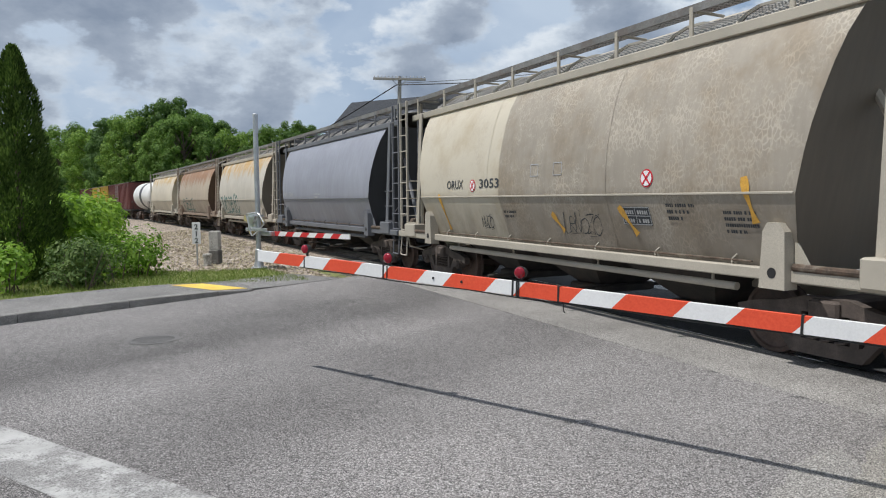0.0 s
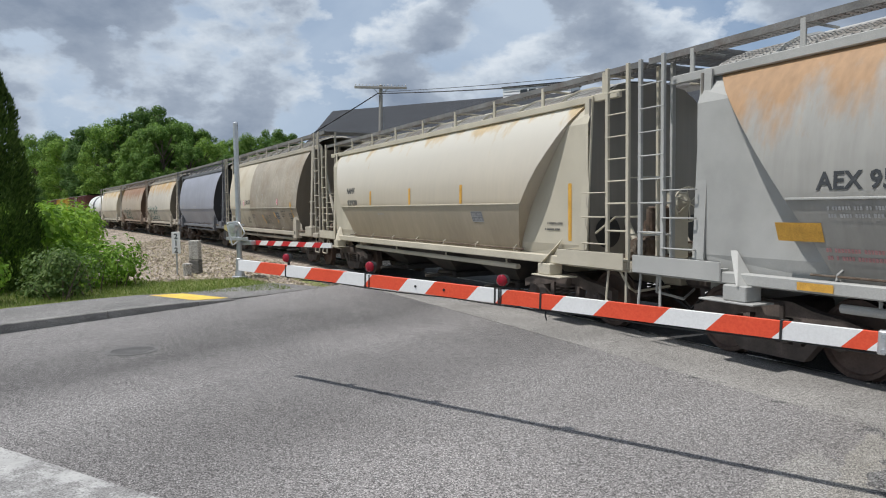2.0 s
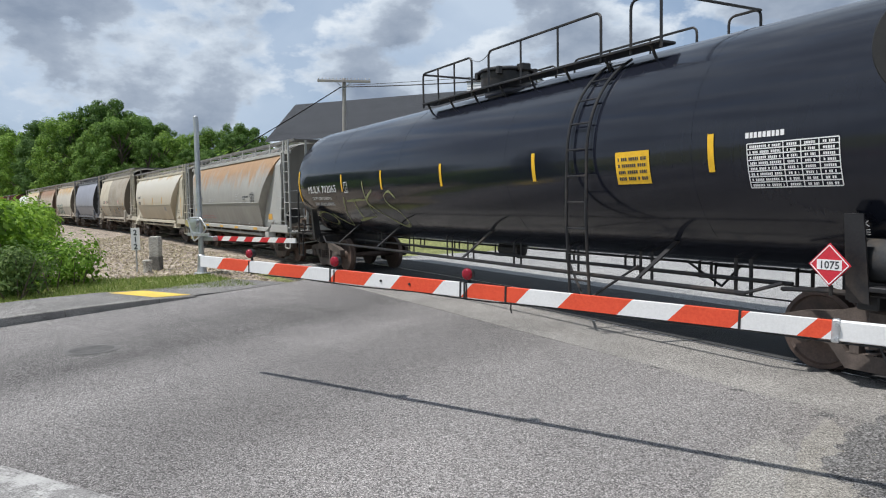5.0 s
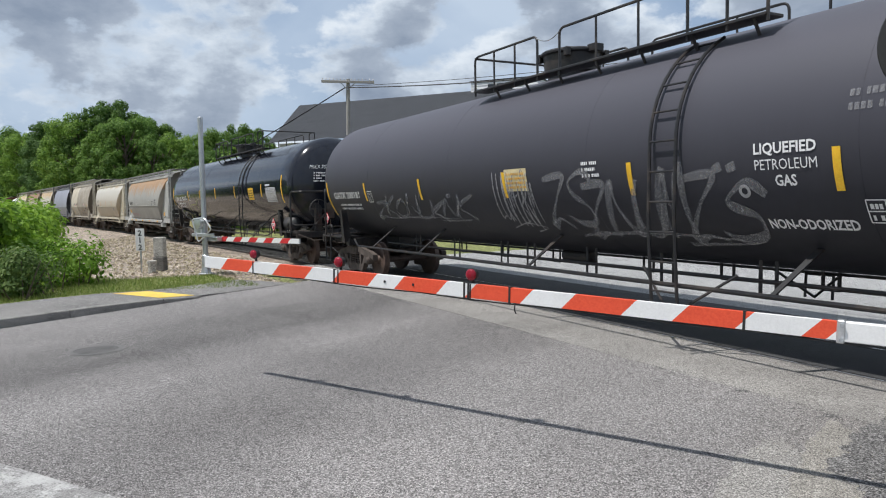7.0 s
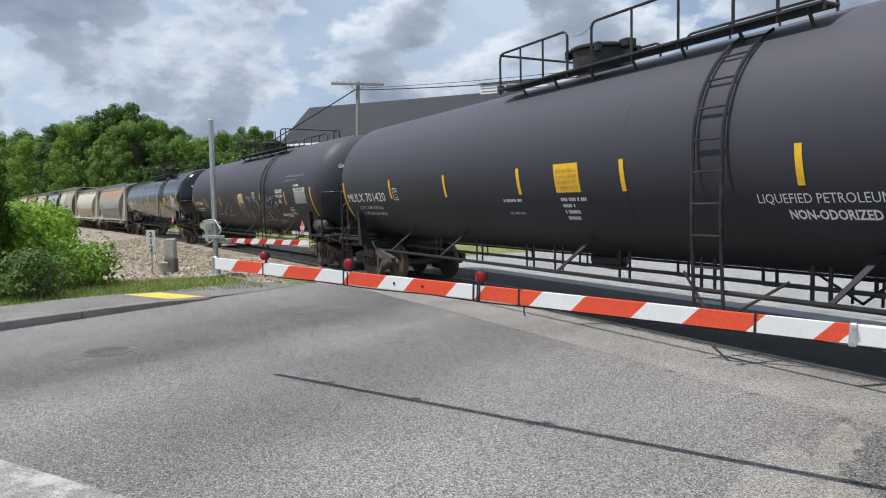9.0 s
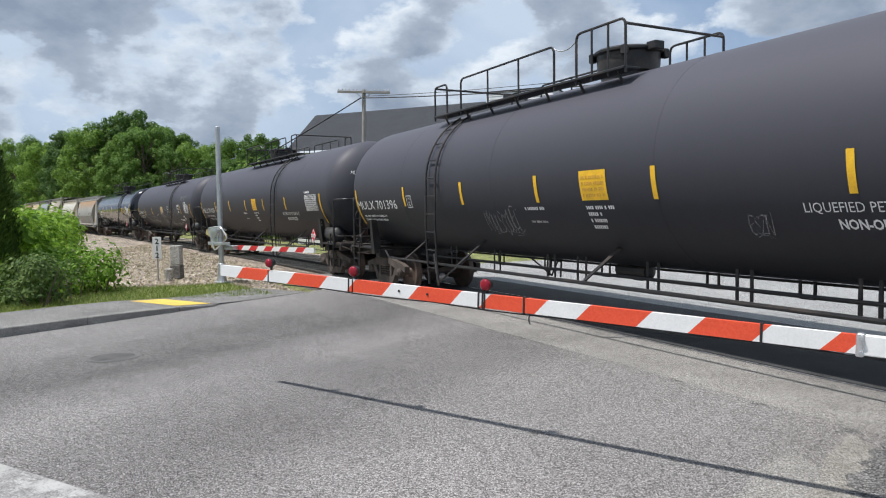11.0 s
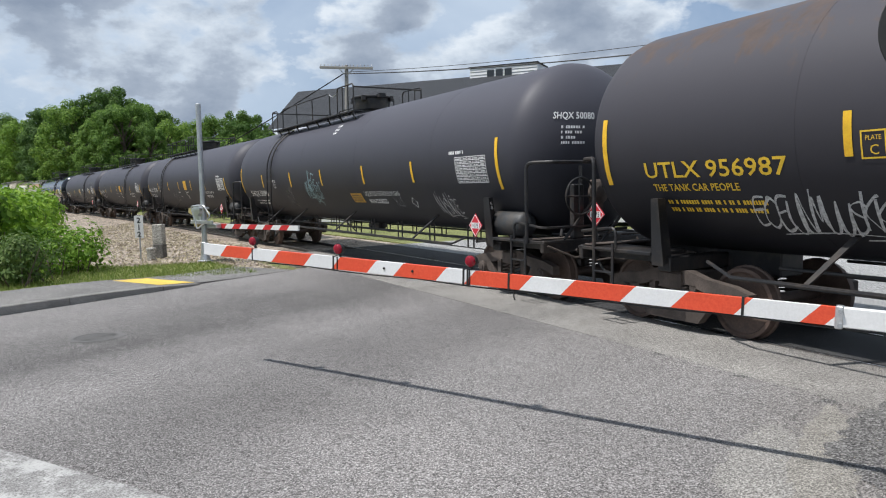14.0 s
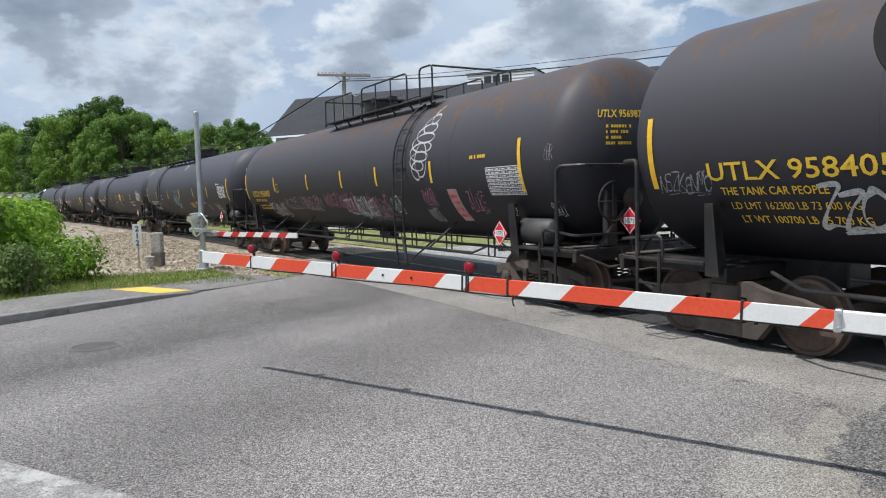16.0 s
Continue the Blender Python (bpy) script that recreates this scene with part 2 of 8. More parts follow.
def leaf_mat(name, a, b2, c3):
    m, nt, b, N, L = nodes_of(name)
    set_in(b, 0.6, 0, 0.3)
    geo = N("ShaderNodeNewGeometry")
    r = N("ShaderNodeValToRGB")
    e = r.color_ramp.elements
    e[0].color, e[1].color = (*a, 1), (*c3, 1)
    k = e.new(0.5); k.color = (*b2, 1)
    L(geo.outputs["Random Per Island"], r.inputs[0])
    oi = N("ShaderNodeObjectInfo")
    tint = ramp(N, L, oi.outputs["Random"], 0.0, 1.0, (0.38, 0.42, 0.40, 1), (0.62, 0.61, 0.48, 1))
    leafc = mixc(N, L, 0.8, r.outputs[0], tint, "OVERLAY")
    L(leafc, b.inputs["Base Color"])
    b.inputs["Subsurface Weight"].default_value = 0.0
    tr = N("ShaderNodeBsdfTranslucent")
    L(leafc, tr.inputs[0])
    mx = N("ShaderNodeMixShader"); mx.inputs[0].default_value = 0.42
    L(b.outputs[0], mx.inputs[1]); L(tr.outputs[0], mx.inputs[2])
    L(mx.outputs[0], nt.nodes["Material Output"].inputs[0])
    return m


ASPHALT = ground_mat("asphalt_worn", (0.158, 0.151, 0.147), (0.232, 0.222, 0.216), 0.35, 90, 0.9, 0.6, None, 1.9, None,
                     ((0.12, 0.57), (0.20, 0.62), (0.26, 0.62), (0.31, 0.56), (0.36, 0.42), (0.42, 0.40), (0.48, 0.46), (0.52, 0.56), (0.57, 0.46), (0.63, 0.25), (0.69, 0.31), (0.76, 0.43), (0.84, 0.53), (0.93, 0.58)), 105, 58)
ASPHALT_LIGHT = ground_mat("asphalt_pale", (0.165, 0.157, 0.148), (0.32, 0.305, 0.285), 0.45, 110, 0.92, 0.35)
# the train's shadow over the crossing is put into this dark tone
ASPHALT_SHADED = ground_mat("asphalt_dark", (0.04, 0.04, 0.042), (0.065, 0.065, 0.066), 1.5, 100, 0.85, 0.5)
SIDEWALK = ground_mat("sidewalk_asphalt", (0.155, 0.152, 0.148), (0.245, 0.238, 0.231), 0.8, 120, 0.92, 0.4, None, 0, None, (), 130)
LOT = ground_mat("far_lot", (0.27, 0.27, 0.268), (0.33, 0.328, 0.322), 0.3, 90, 0.92, 0.2)
GRANITE = ground_mat("granite_kerb", (0.18, 0.172, 0.163), (0.33, 0.318, 0.30), 2.5, 110, 0.85, 0.5)
BALLAST = ground_mat("ballast_gravel", (0.19, 0.150, 0.118), (0.42, 0.362, 0.298), 0.8, 16, 0.95, 1.0)
GRASS_SOIL = ground_mat("grass_soil", (0.13, 0.15, 0.05), (0.25, 0.26, 0.10), 0.6, 40, 0.95, 0.7)
TAR = plain("crack_sealant", (0.045, 0.045, 0.047), 0.75, 0, 0.3, 4, 60, 0.2)


def road_paint(name):
    """White road paint worn through to the stones, most along its ends and rims."""
    m, nt, b, N, L = nodes_of(name)
    set_in(b, 0.85, 0, 0.35)
    co = N("ShaderNodeTexCoord").outputs["Object"]
    wear = noise_node(N, L, co, 1.3, 7, 0.72)
    pit = noise_node(N, L, co, 55, 4, 0.7)
    ad = N("ShaderNodeMath"); ad.operation = "MULTIPLY_ADD"; ad.inputs[1].default_value = 0.42
    L(pit, ad.inputs[0]); L(wear, ad.inputs[2])
    white = ramp(N, L, noise_node(N, L, co, 3.0, 5), 0.3, 0.7, (0.33, 0.325, 0.315, 1), (0.52, 0.515, 0.50, 1))
    stone = ramp(N, L, noise_node(N, L, co, 90, 3, 0.7), 0.38, 0.62, (0.10, 0.098, 0.096, 1), (0.34, 0.33, 0.32, 1))
    L(mixc(N, L, ramp(N, L, ad.outputs[0], 0.66, 0.76), white, stone), b.inputs["Base Color"])
    bump(N, L, b, pit, 0.7, 0.006)
    return m


PAINT_WHITE = road_paint("worn_white_paint")
PAD_YELLOW = plain("tactile_yellow", (0.80, 0.56, 0.10), 0.7, 0, 0.15, 3, 50, 0.3)
# black tanks: the sky's sheen on the crown is put into the colour
BLACK_TANK = car_paint("black_tank_paint", (0.023, 0.024, 0.030), None, 0, 0.04, (0.02, 0.02, 0.02), rough=0.52, top_tone=(0.078, 0.077, 0.094), spec=0.26)
BLACK_SHINY = car_paint("black_gloss_paint", (0.013, 0.015, 0.023), None, 0, 0.1, (0.04, 0.036, 0.032), rough=0.13)
BLACK_RUSTY = car_paint("black_tank_rusty", (0.013, 0.0135, 0.018), (0.088, 0.064, 0.055), -0.03, 0.06, (0.03, 0.028, 0.027), rough=0.54, top_tone=(0.076, 0.072, 0.083), spec=0.26)
BLACK_STEEL = plain("black_steel", (0.017, 0.017, 0.019), 0.5, 0.0, 0.35, 3, 40, 0.2, (0.07, 0.055, 0.045))
RUSTY_STEEL = plain("rusty_cast_steel", (0.098, 0.078, 0.067), 0.85, 0.0, 0.45, 4, 50, 0.4, (0.055, 0.044, 0.038))
WHEEL_STEEL = plain("wheel_steel", (0.125, 0.085, 0.068), 0.6, 0.2, 0.4, 3, 40, 0.2, (0.06, 0.048, 0.042))
TREAD_STEEL = plain("bright_tread", (0.62, 0.61, 0.60), 0.28, 0.9, 0.15, 5, 60, 0.05)
RAIL_STEEL = plain("rail_steel", (0.085, 0.078, 0.072), 0.6, 0.3, 0.2, 4, 60, 0.1)
TIE_WOOD = plain("tie_wood", (0.12, 0.095, 0.075), 0.9, 0, 0.4, 5, 60, 0.4)
STRIPE_YELLOW = plain("reflective_yellow", (0.85, 0.50, 0.03), 0.45, 0, 0.15, 6, 80, 0.05)
STRIPE_OCHRE = plain("faded_ochre", (0.66, 0.36, 0.06), 0.6, 0, 0.25, 6, 80, 0.05)
LETTER_WHITE = plain("stencil_white", (0.80, 0.80, 0.80), 0.6, 0, 0.1, 8, 80, 0)
LETTER_GREY = plain("faded_white", (0.42, 0.42, 0.42), 0.6, 0, 0.2, 8, 80, 0)
LETTER_YELLOW = plain("stencil_yellow", (0.80, 0.52, 0.04), 0.6, 0, 0.1, 8, 80, 0)
LETTER_BLACK = plain("stencil_black", (0.05, 0.055, 0.06), 0.7, 0, 0.3, 8, 80, 0)
GALV = plain("galvanised_steel", (0.52, 0.54, 0.56), 0.42, 0.7, 0.12, 5, 60, 0.08)
ALU = plain("bare_aluminium", (0.70, 0.71, 0.72), 0.35, 0.8, 0.1, 5, 60, 0.08)
GATE_WHITE = plain("gate_white", (0.80, 0.80, 0.79), 0.45, 0, 0.06, 2, 60, 0.03)
GATE_RED = plain("gate_red_sheeting", (0.78, 0.088, 0.036), 0.45, 0, 0.08, 3, 60, 0.03)
GATE_RED_DEEP = plain("gate_deep_red", (0.60, 0.035, 0.04), 0.45, 0, 0.08, 3, 60, 0.03)
LAMP_RED = plain("red_lens", (0.27, 0.004, 0.018), 0.16, 0, 0.2, 9, 90, 0.05)
BLACK_RUBBER = plain("black_rubber", (0.02, 0.02, 0.02), 0.6, 0, 0.2, 9, 60, 0.1)
MECH_YELLOW = plain("weathered_yellow_iron", (0.42, 0.36, 0.17), 0.6, 0, 0.25, 5, 60, 0.2)
CONCRETE = ground_mat("concrete", (0.34, 0.33, 0.30), (0.50, 0.48, 0.44), 3, 80, 0.9, 0.4)
ROOF_SHINGLE = ground_mat("slate_grey_shingle", (0.030, 0.032, 0.037), (0.042, 0.045, 0.051), 0.7, 30, 0.9, 0.15)
SIDING = plain("white_siding", (0.72, 0.73, 0.74), 0.6, 0, 0.08, 1, 30, 0.1)
GLASS_DARK = plain("dark_window_glass", (0.03, 0.035, 0.04), 0.08, 0, 0.1, 2, 10, 0)
POLE_WOOD = plain("grey_pole_wood", (0.33, 0.31, 0.29), 0.85, 0, 0.2, 2, 60, 0.2)
BARK = plain("bark", (0.12, 0.09, 0.07), 0.9, 0, 0.4, 3, 40, 0.5)
LEAF_WOOD = leaf_mat("broadleaf", (0.082, 0.158, 0.030), (0.150, 0.262, 0.052), (0.255, 0.375, 0.085))
LEAF_DARK = leaf_mat("dark_broadleaf", (0.058, 0.118, 0.030), (0.100, 0.188, 0.045), (0.165, 0.262, 0.068))
LEAF_BRIGHT = leaf_mat("bright_shrub", (0.095, 0.195, 0.018), (0.195, 0.345, 0.036), (0.33, 0.48, 0.085))
LEAF_GREY = leaf_mat("grey_green_shrub", (0.068, 0.118, 0.036), (0.124, 0.198, 0.06), (0.215, 0.285, 0.105))
LEAF_THUJA = leaf_mat("thuja_green", (0.040, 0.078, 0.014), (0.082, 0.140, 0.026), (0.15, 0.22, 0.05))
BLADE = leaf_mat("grass_blades", (0.10, 0.170, 0.035), (0.18, 0.25, 0.06), (0.32, 0.34, 0.13))
GRAVEL_STONE = leaf_mat("gravel_stones", (0.14, 0.112, 0.088), (0.31, 0.268, 0.22), (0.54, 0.49, 0.42))


# ---- mesh helpers ----
class Shape:
    """Vertices and faces of one part."""

    def __init__(self):
        self.v, self.f = [], []

    def add(self, vs, fs):
        n = len(self.v)
        self.v += [tuple(p) for p in vs]
        self.f += [tuple(i + n for i in f) for f in fs]
        return self

    def box(self, x0, x1, y0, y1, z0, z1):
        return self.add([(x0, y0, z0), (x1, y0, z0), (x1, y1, z0), (x0, y1, z0), (x0, y0, z1), (x1, y0, z1), (x1, y1, z1), (x0, y1, z1)],
                        [(0, 3, 2, 1), (4, 5, 6, 7), (0, 1, 5, 4), (1, 2, 6, 5), (2, 3, 7, 6), (3, 0, 4, 7)])

    def slab(self, x0, x1, y0, y1, z0, z1, c=0.012):
        """A box with its upright edges and rims chamfered."""
        rings = []
        for z, i in ((z0, c), (z0 + c, 0), (z1 - c, 0), (z1, c)):
            a, b, p, q = x0 + i, x1 - i, y0 + i, y1 - i
            rings.append([(a + c, p, z), (b - c, p, z), (b, p + c, z), (b, q - c, z), (b - c, q, z), (a + c, q, z), (a, q - c, z), (a, p + c, z)])
        n = 8
        fs = [tuple(range(n))[::-1], tuple(range(3 * n, 4 * n))]
        for r in range(3):
            fs += [(r * n + i, r * n + (i + 1) % n, (r + 1) * n + (i + 1) % n, (r + 1) * n + i) for i in range(n)]
        return self.add([p for r in rings for p in r], fs)

    def bar(self, p, q, r, n=8, r2=None, caps=True):
        p, q = Vector(p), Vector(q)
        d = (q - p).normalized()
        u = d.orthogonal().normalized()
        w = d.cross(u)
        r2 = r if r2 is None else r2
        vs = [p + (u * math.cos(2 * math.pi * i / n) + w * math.sin(2 * math.pi * i / n)) * r for i in range(n)]
        vs += [q + (u * math.cos(2 * math.pi * i / n) + w * math.sin(2 * math.pi * i / n)) * r2 for i in range(n)]
        fs = [(i, (i + 1) % n, n + (i + 1) % n, n + i) for i in range(n)]
        if caps:
            fs += [tuple(range(n))[::-1], tuple(range(n, 2 * n))]
        return self.add(vs, fs)

    def path(self, pts, r, n=6):
        """A round tube along a polyline with shared rings at its bends."""
        pts = [Vector(p) for p in pts]
        vs, fs = [], []
        u = None
        for k, p in enumerate(pts):
            d = (pts[min(k + 1, len(pts) - 1)] - pts[max(k - 1, 0)]).normalized()
            u = d.orthogonal() if u is None else u - d * u.dot(d)
            u = u.normalized() if u.length > 1e-6 else d.orthogonal().normalized()
            w = d.cross(u)
            vs += [p + (u * math.cos(2 * math.pi * i / n) + w * math.sin(2 * math.pi * i / n)) * r for i in range(n)]
        for k in range(len(pts) - 1):
            fs += [(k * n + i, k * n + (i + 1) % n, (k + 1) * n + (i + 1) % n, (k + 1) * n + i) for i in range(n)]
        fs += [tuple(range(n))[::-1], tuple(range((len(pts) - 1) * n, len(pts) * n))]
        return self.add(vs, fs)

    def lathe(self, axis_p, axis_d, prof, n=24):
        """Profile (distance along the axis, radius) turned round an axis."""
        p, d = Vector(axis_p), Vector(axis_d).normalized()
        u = d.orthogonal().normalized()
        w = d.cross(u)
        vs, fs = [], []
        for t, r in prof:
            vs += [p + d * t + (u * math.cos(2 * math.pi * i / n) + w * math.sin(2 * math.pi * i / n)) * r for i in range(n)]
        for k in range(len(prof) - 1):
            fs += [(k * n + i, k * n + (i + 1) % n, (k + 1) * n + (i + 1) % n, (k + 1) * n + i) for i in range(n)]
        fs += [tuple(range(n))[::-1], tuple(range((len(prof) - 1) * n, len(prof) * n))]
        return self.add(vs, fs)

    def plate(self, pts, normal, thick):
        """A flat polygon with thickness along normal."""
        nv = Vector(normal).normalized() * thick
        n = len(pts)
        a = [Vector(p) for p in pts]
        return self.add(a + [p + nv for p in a],
                        [tuple(range(n))[::-1], tuple(range(n, 2 * n))] + [(i, (i + 1) % n, n + (i + 1) % n, n + i) for i in range(n)])

    def grid(self, rows):
        """A sheet through rows of points."""
        n = len(rows[0])
        return self.add([p for r in rows for p in r],
                        [(k * n + i, k * n + i + 1, (k + 1) * n + i + 1, (k + 1) * n + i) for k in range(len(rows) - 1) for i in range(n - 1)])


def mesh_of(name, sh, mat, smooth=False, weld=False):
    me = bpy.data.meshes.new(name)
    me.from_pydata(sh.v, [], sh.f)
    bm = bmesh.new()
    bm.from_mesh(me)
    if weld:
        bmesh.ops.remove_doubles(bm, verts=bm.verts[:], dist=0.0005)
    bmesh.ops.recalc_face_normals(bm, faces=bm.faces[:]) if len(bm.faces) < 20000 else None
    if smooth:
        for f in bm.faces:
            f.smooth = True
        for e in bm.edges:
            if len(e.link_faces) == 2 and e.calc_face_angle(0) > 0.7:
                e.smooth = False
    bm.to_mesh(me)
    bm.free()
    me.materials.append(mat)
    return me


def part(name, sh, mat, parent, label="", smooth=False, weld=False):
    ob = new(name, mesh_of(name, sh, mat, smooth, weld))
    ob.parent = parent
    return tagged(ob, label)


def thing(name, label, category, group="", m=None, kind=""):
    ob = new(name)
    if m is not None:
        ob.matrix_basis = m
    return tagged(ob, label, category, group, kind)


def solid(name, sh, mat, label, category, kind="", group="", smooth=False):
    return tagged(new(name, mesh_of(name, sh, mat, smooth)), label, category, group, kind)


_fonts = {}


def letters(text, size, bold=0.0):
    """Flat letter meshes: vertices (x, y) and faces, the left end of the base line at 0, 0."""
    key = (text, size, bold)
    if key not in _fonts:
        cu = bpy.data.curves.new("letters", "FONT")
        cu.body, cu.size, cu.offset, cu.resolution_u = text, size * 1.38, 0.0 if "M" in text else bold, 2
        ob = new("letters", cu)
        bpy.context.view_layer.update()
        me = bpy.data.meshes.new_from_object(ob.evaluated_get(bpy.context.evaluated_depsgraph_get()))
        _fonts[key] = ([(v.co.x, v.co.y) for v in me.vertices], [tuple(p.vertices) for p in me.polygons])
        bpy.data.objects.remove(ob)
        bpy.data.meshes.remove(me)
        bpy.data.curves.remove(cu)
    return _fonts[key]


# ---- ground and road ----
RU, RN = Vector((0.592, 0.806, 0)), Vector((-0.806, 0.592, 0))   # along the road, and to its kerb


def on_road(a, n, z=0.0):
    p = RU * a + RN * n
    return (p.x, p.y, z)


def flat(name, pts, z, mat, label, category, kind="structure", thick=0.10):
    sh = Shape()
    sh.plate([(p[0], p[1], z - thick) for p in pts], (0, 0, 1), thick)
    return solid(name, sh, mat, label, category, kind)


sh = Shape()
sh.plate([(-1800, -1800, -0.42), (1800, -1800, -0.42), (1800, 1800, -0.42), (-1800, 1800, -0.42)], (0, 0, 1), 0.2)
solid("ground", sh, GRASS_SOIL, "rough grassy ground reaching to the horizon", "ground", "structure")


def ribbon(name, s0, s1, side0, side1, z0, z1, mat, label, category, step=2.0, drop=0.3):
    """A strip along the track between two side distances."""
    sh = Shape()
    rows = []
    n = max(2, int((s1 - s0) / step) + 1)
    for i in range(n):
        s = s0 + (s1 - s0) * i / (n - 1)
        a, b = track(s, side0), track(s, side1)
        rows.append([(a[0], a[1], z0 - drop), (a[0], a[1], z0), (b[0], b[1], z1), (b[0], b[1], z1 - drop)])
    sh.grid(rows)
    return solid(name, sh, mat, label, category, "structure")


# the road: worn asphalt up to the pale strip beside the near rail
def strip_edge(side, a0=-30, a1=16.5):
    return [track(s, side)[:2] for s in np.linspace(a0, a1, 24)]


edge = strip_edge(2.05)
road = [on_road(-40, -14)[:2], *edge, on_road(15.2, 12.36)[:2], on_road(-40, 12.36)[:2]]
flat("road", road, 0.0, ASPHALT, "worn grey asphalt road with pale aggregate", "road")
ribbon("road_strip", -30, 16.6, 0.80, 2.2, 0.004, 0.004, ASPHALT_LIGHT, "pale worn asphalt strip along the rails", "road")
ribbon("crossing_panel", -30, 16.6, -0.67, 0.67, 0.0, 0.0, ASPHALT_SHADED, "dark asphalt between the rails", "crossing")
ribbon("crossing_apron", -30, 17.2, -2.2, -0.80, 0.0, 0.0, ASPHALT_SHADED, "asphalt apron beyond the rails, darkened for the train's shadow", "road")
ribbon("far_lot", -80, 17.2, -60, -2.2, -0.03, -0.004, LOT, "pale grey parking lot beyond the tracks", "lot")
ribbon("far_verge", 17.2, 60, -9.5, -3.2, -0.05, -0.06, GRASS_SOIL, "mown grass verge beyond the tracks", "grass")
ribbon("ballast", 16.6, 320, -3.2, 3.0, -0.10, -0.08, BALLAST, "grey-brown crushed stone ballast", "gravel")
ribbon("gravel_verge", 11.5, 120, 3.0, 9.0, -0.08, -0.10, BALLAST, "pale gravel beside the track", "gravel")
ribbon("road_beyond", -80, -30, -12, 14, -0.012, -0.012, ASPHALT, "worn grey asphalt further along the road", "road")
# grass strip behind the pavement
flat("grass_strip", [(-4.6, 19.2), (-3.0, 16.9), (-5.0, 16.3), (-9.5, 13.2), (-16, 10), (-22, 22), (-9.6, 20.4), (-7.0, 19.4), (-5.2, 20.1)], -0.02, GRASS_SOIL,
     "strip of green grass behind the pavement", "grass", thick=0.3)


def pavement():
    # pavement that dips to the road at its end
    sh = Shape()
    rows = []
    for a, z in ((-40, 0.15), (0, 0.15), (5.2, 0.15), (7.6, 0.13), (8.7, 0.10), (9.7, 0.04), (10.6, 0.012), (12.5, 0.006)):
        rows.append([on_road(a, 12.34, z - 0.3), on_road(a, 12.34, z), on_road(a, 14.25, z), on_road(a, 14.25, z - 0.3)])
    sh.grid(rows)
    solid("pavement", sh, SIDEWALK, "grey asphalt pavement with a granite kerb", "pavement", "structure")
    kerb = thing("kerb", "weathered dark granite kerb along the pavement", "kerb", kind="structure")
    a = -14.0
    while a < 9.6:
        ln = 1.9
        b = min(a + ln, 9.7)
        sh = Shape()
        n = 4
        vs = []
        for i in range(n + 1):
            q = a + (b - a - 0.012) * i / n
            z = float(np.interp(q, [5.2, 7.6, 8.7, 9.7], [0.155, 0.132, 0.10, 0.035]))
            vs.append([on_road(q, 12.335, -0.1), on_road(q, 12.335, z), on_road(q, 12.215, z), on_road(q, 12.20, z - 0.015), on_road(q, 12.19, -0.1)])
        sh.grid(vs)
        k = len(sh.v)
        sh.f += [tuple(range(5)), tuple(range(k - 5, k))]
        part("kerb_stone", sh, GRANITE, kerb)
        a = b
    # tactile plate with its domes
    pad = thing("tactile_pad", "yellow tactile plate at the end of the pavement", "paving")
    def zz(q):
        return float(np.interp(q, [8.7, 9.7, 10.6, 12.5], [0.10, 0.04, 0.012, 0.006])) + 0.008
    sh = Shape()
    sh.grid([[on_road(q, n, zz(q)) for n in (12.42, 14.0)] for q in (8.85, 9.7)])
    sh.grid([[on_road(8.85, 12.42, zz(8.85) - 0.02), on_road(9.7, 12.42, zz(9.7) - 0.02)], [on_road(8.85, 12.42, zz(8.85)), on_road(9.7, 12.42, zz(9.7))]])
    part("plate", sh, PAD_YELLOW, pad)
    sh = Shape()
    for i in range(11):
        for j in range(20):
            x, y, _ = on_road(8.90 + i * 0.075, 12.47 + j * 0.078)
            z = zz(8.90 + i * 0.075)
            sh.bar((x, y, z), (x, y, z + 0.006), 0.014, 6, 0.008)
    tagged(part("domes", sh, PAD_YELLOW, pad), kind="stuff")


pavement()


DUST_PALE = ground_mat("dusty_asphalt", (0.225, 0.215, 0.202), (0.29, 0.277, 0.258), 3.0, 90, 0.95, 0.4)
SAND_PALE = ground_mat("sandy_asphalt", (0.205, 0.192, 0.172), (0.295, 0.278, 0.25), 4.0, 120, 0.95, 0.4)
PATCH_GREY = ground_mat("patched_asphalt", (0.115, 0.112, 0.110), (0.175, 0.171, 0.167), 3.0, 90, 0.9, 0.4, None, 0, None, (), 80, 70)
IRON_COVER = plain("worn_iron_cover", (0.15, 0.145, 0.14), 0.7, 0.2, 0.25, 5, 60, 0.2)


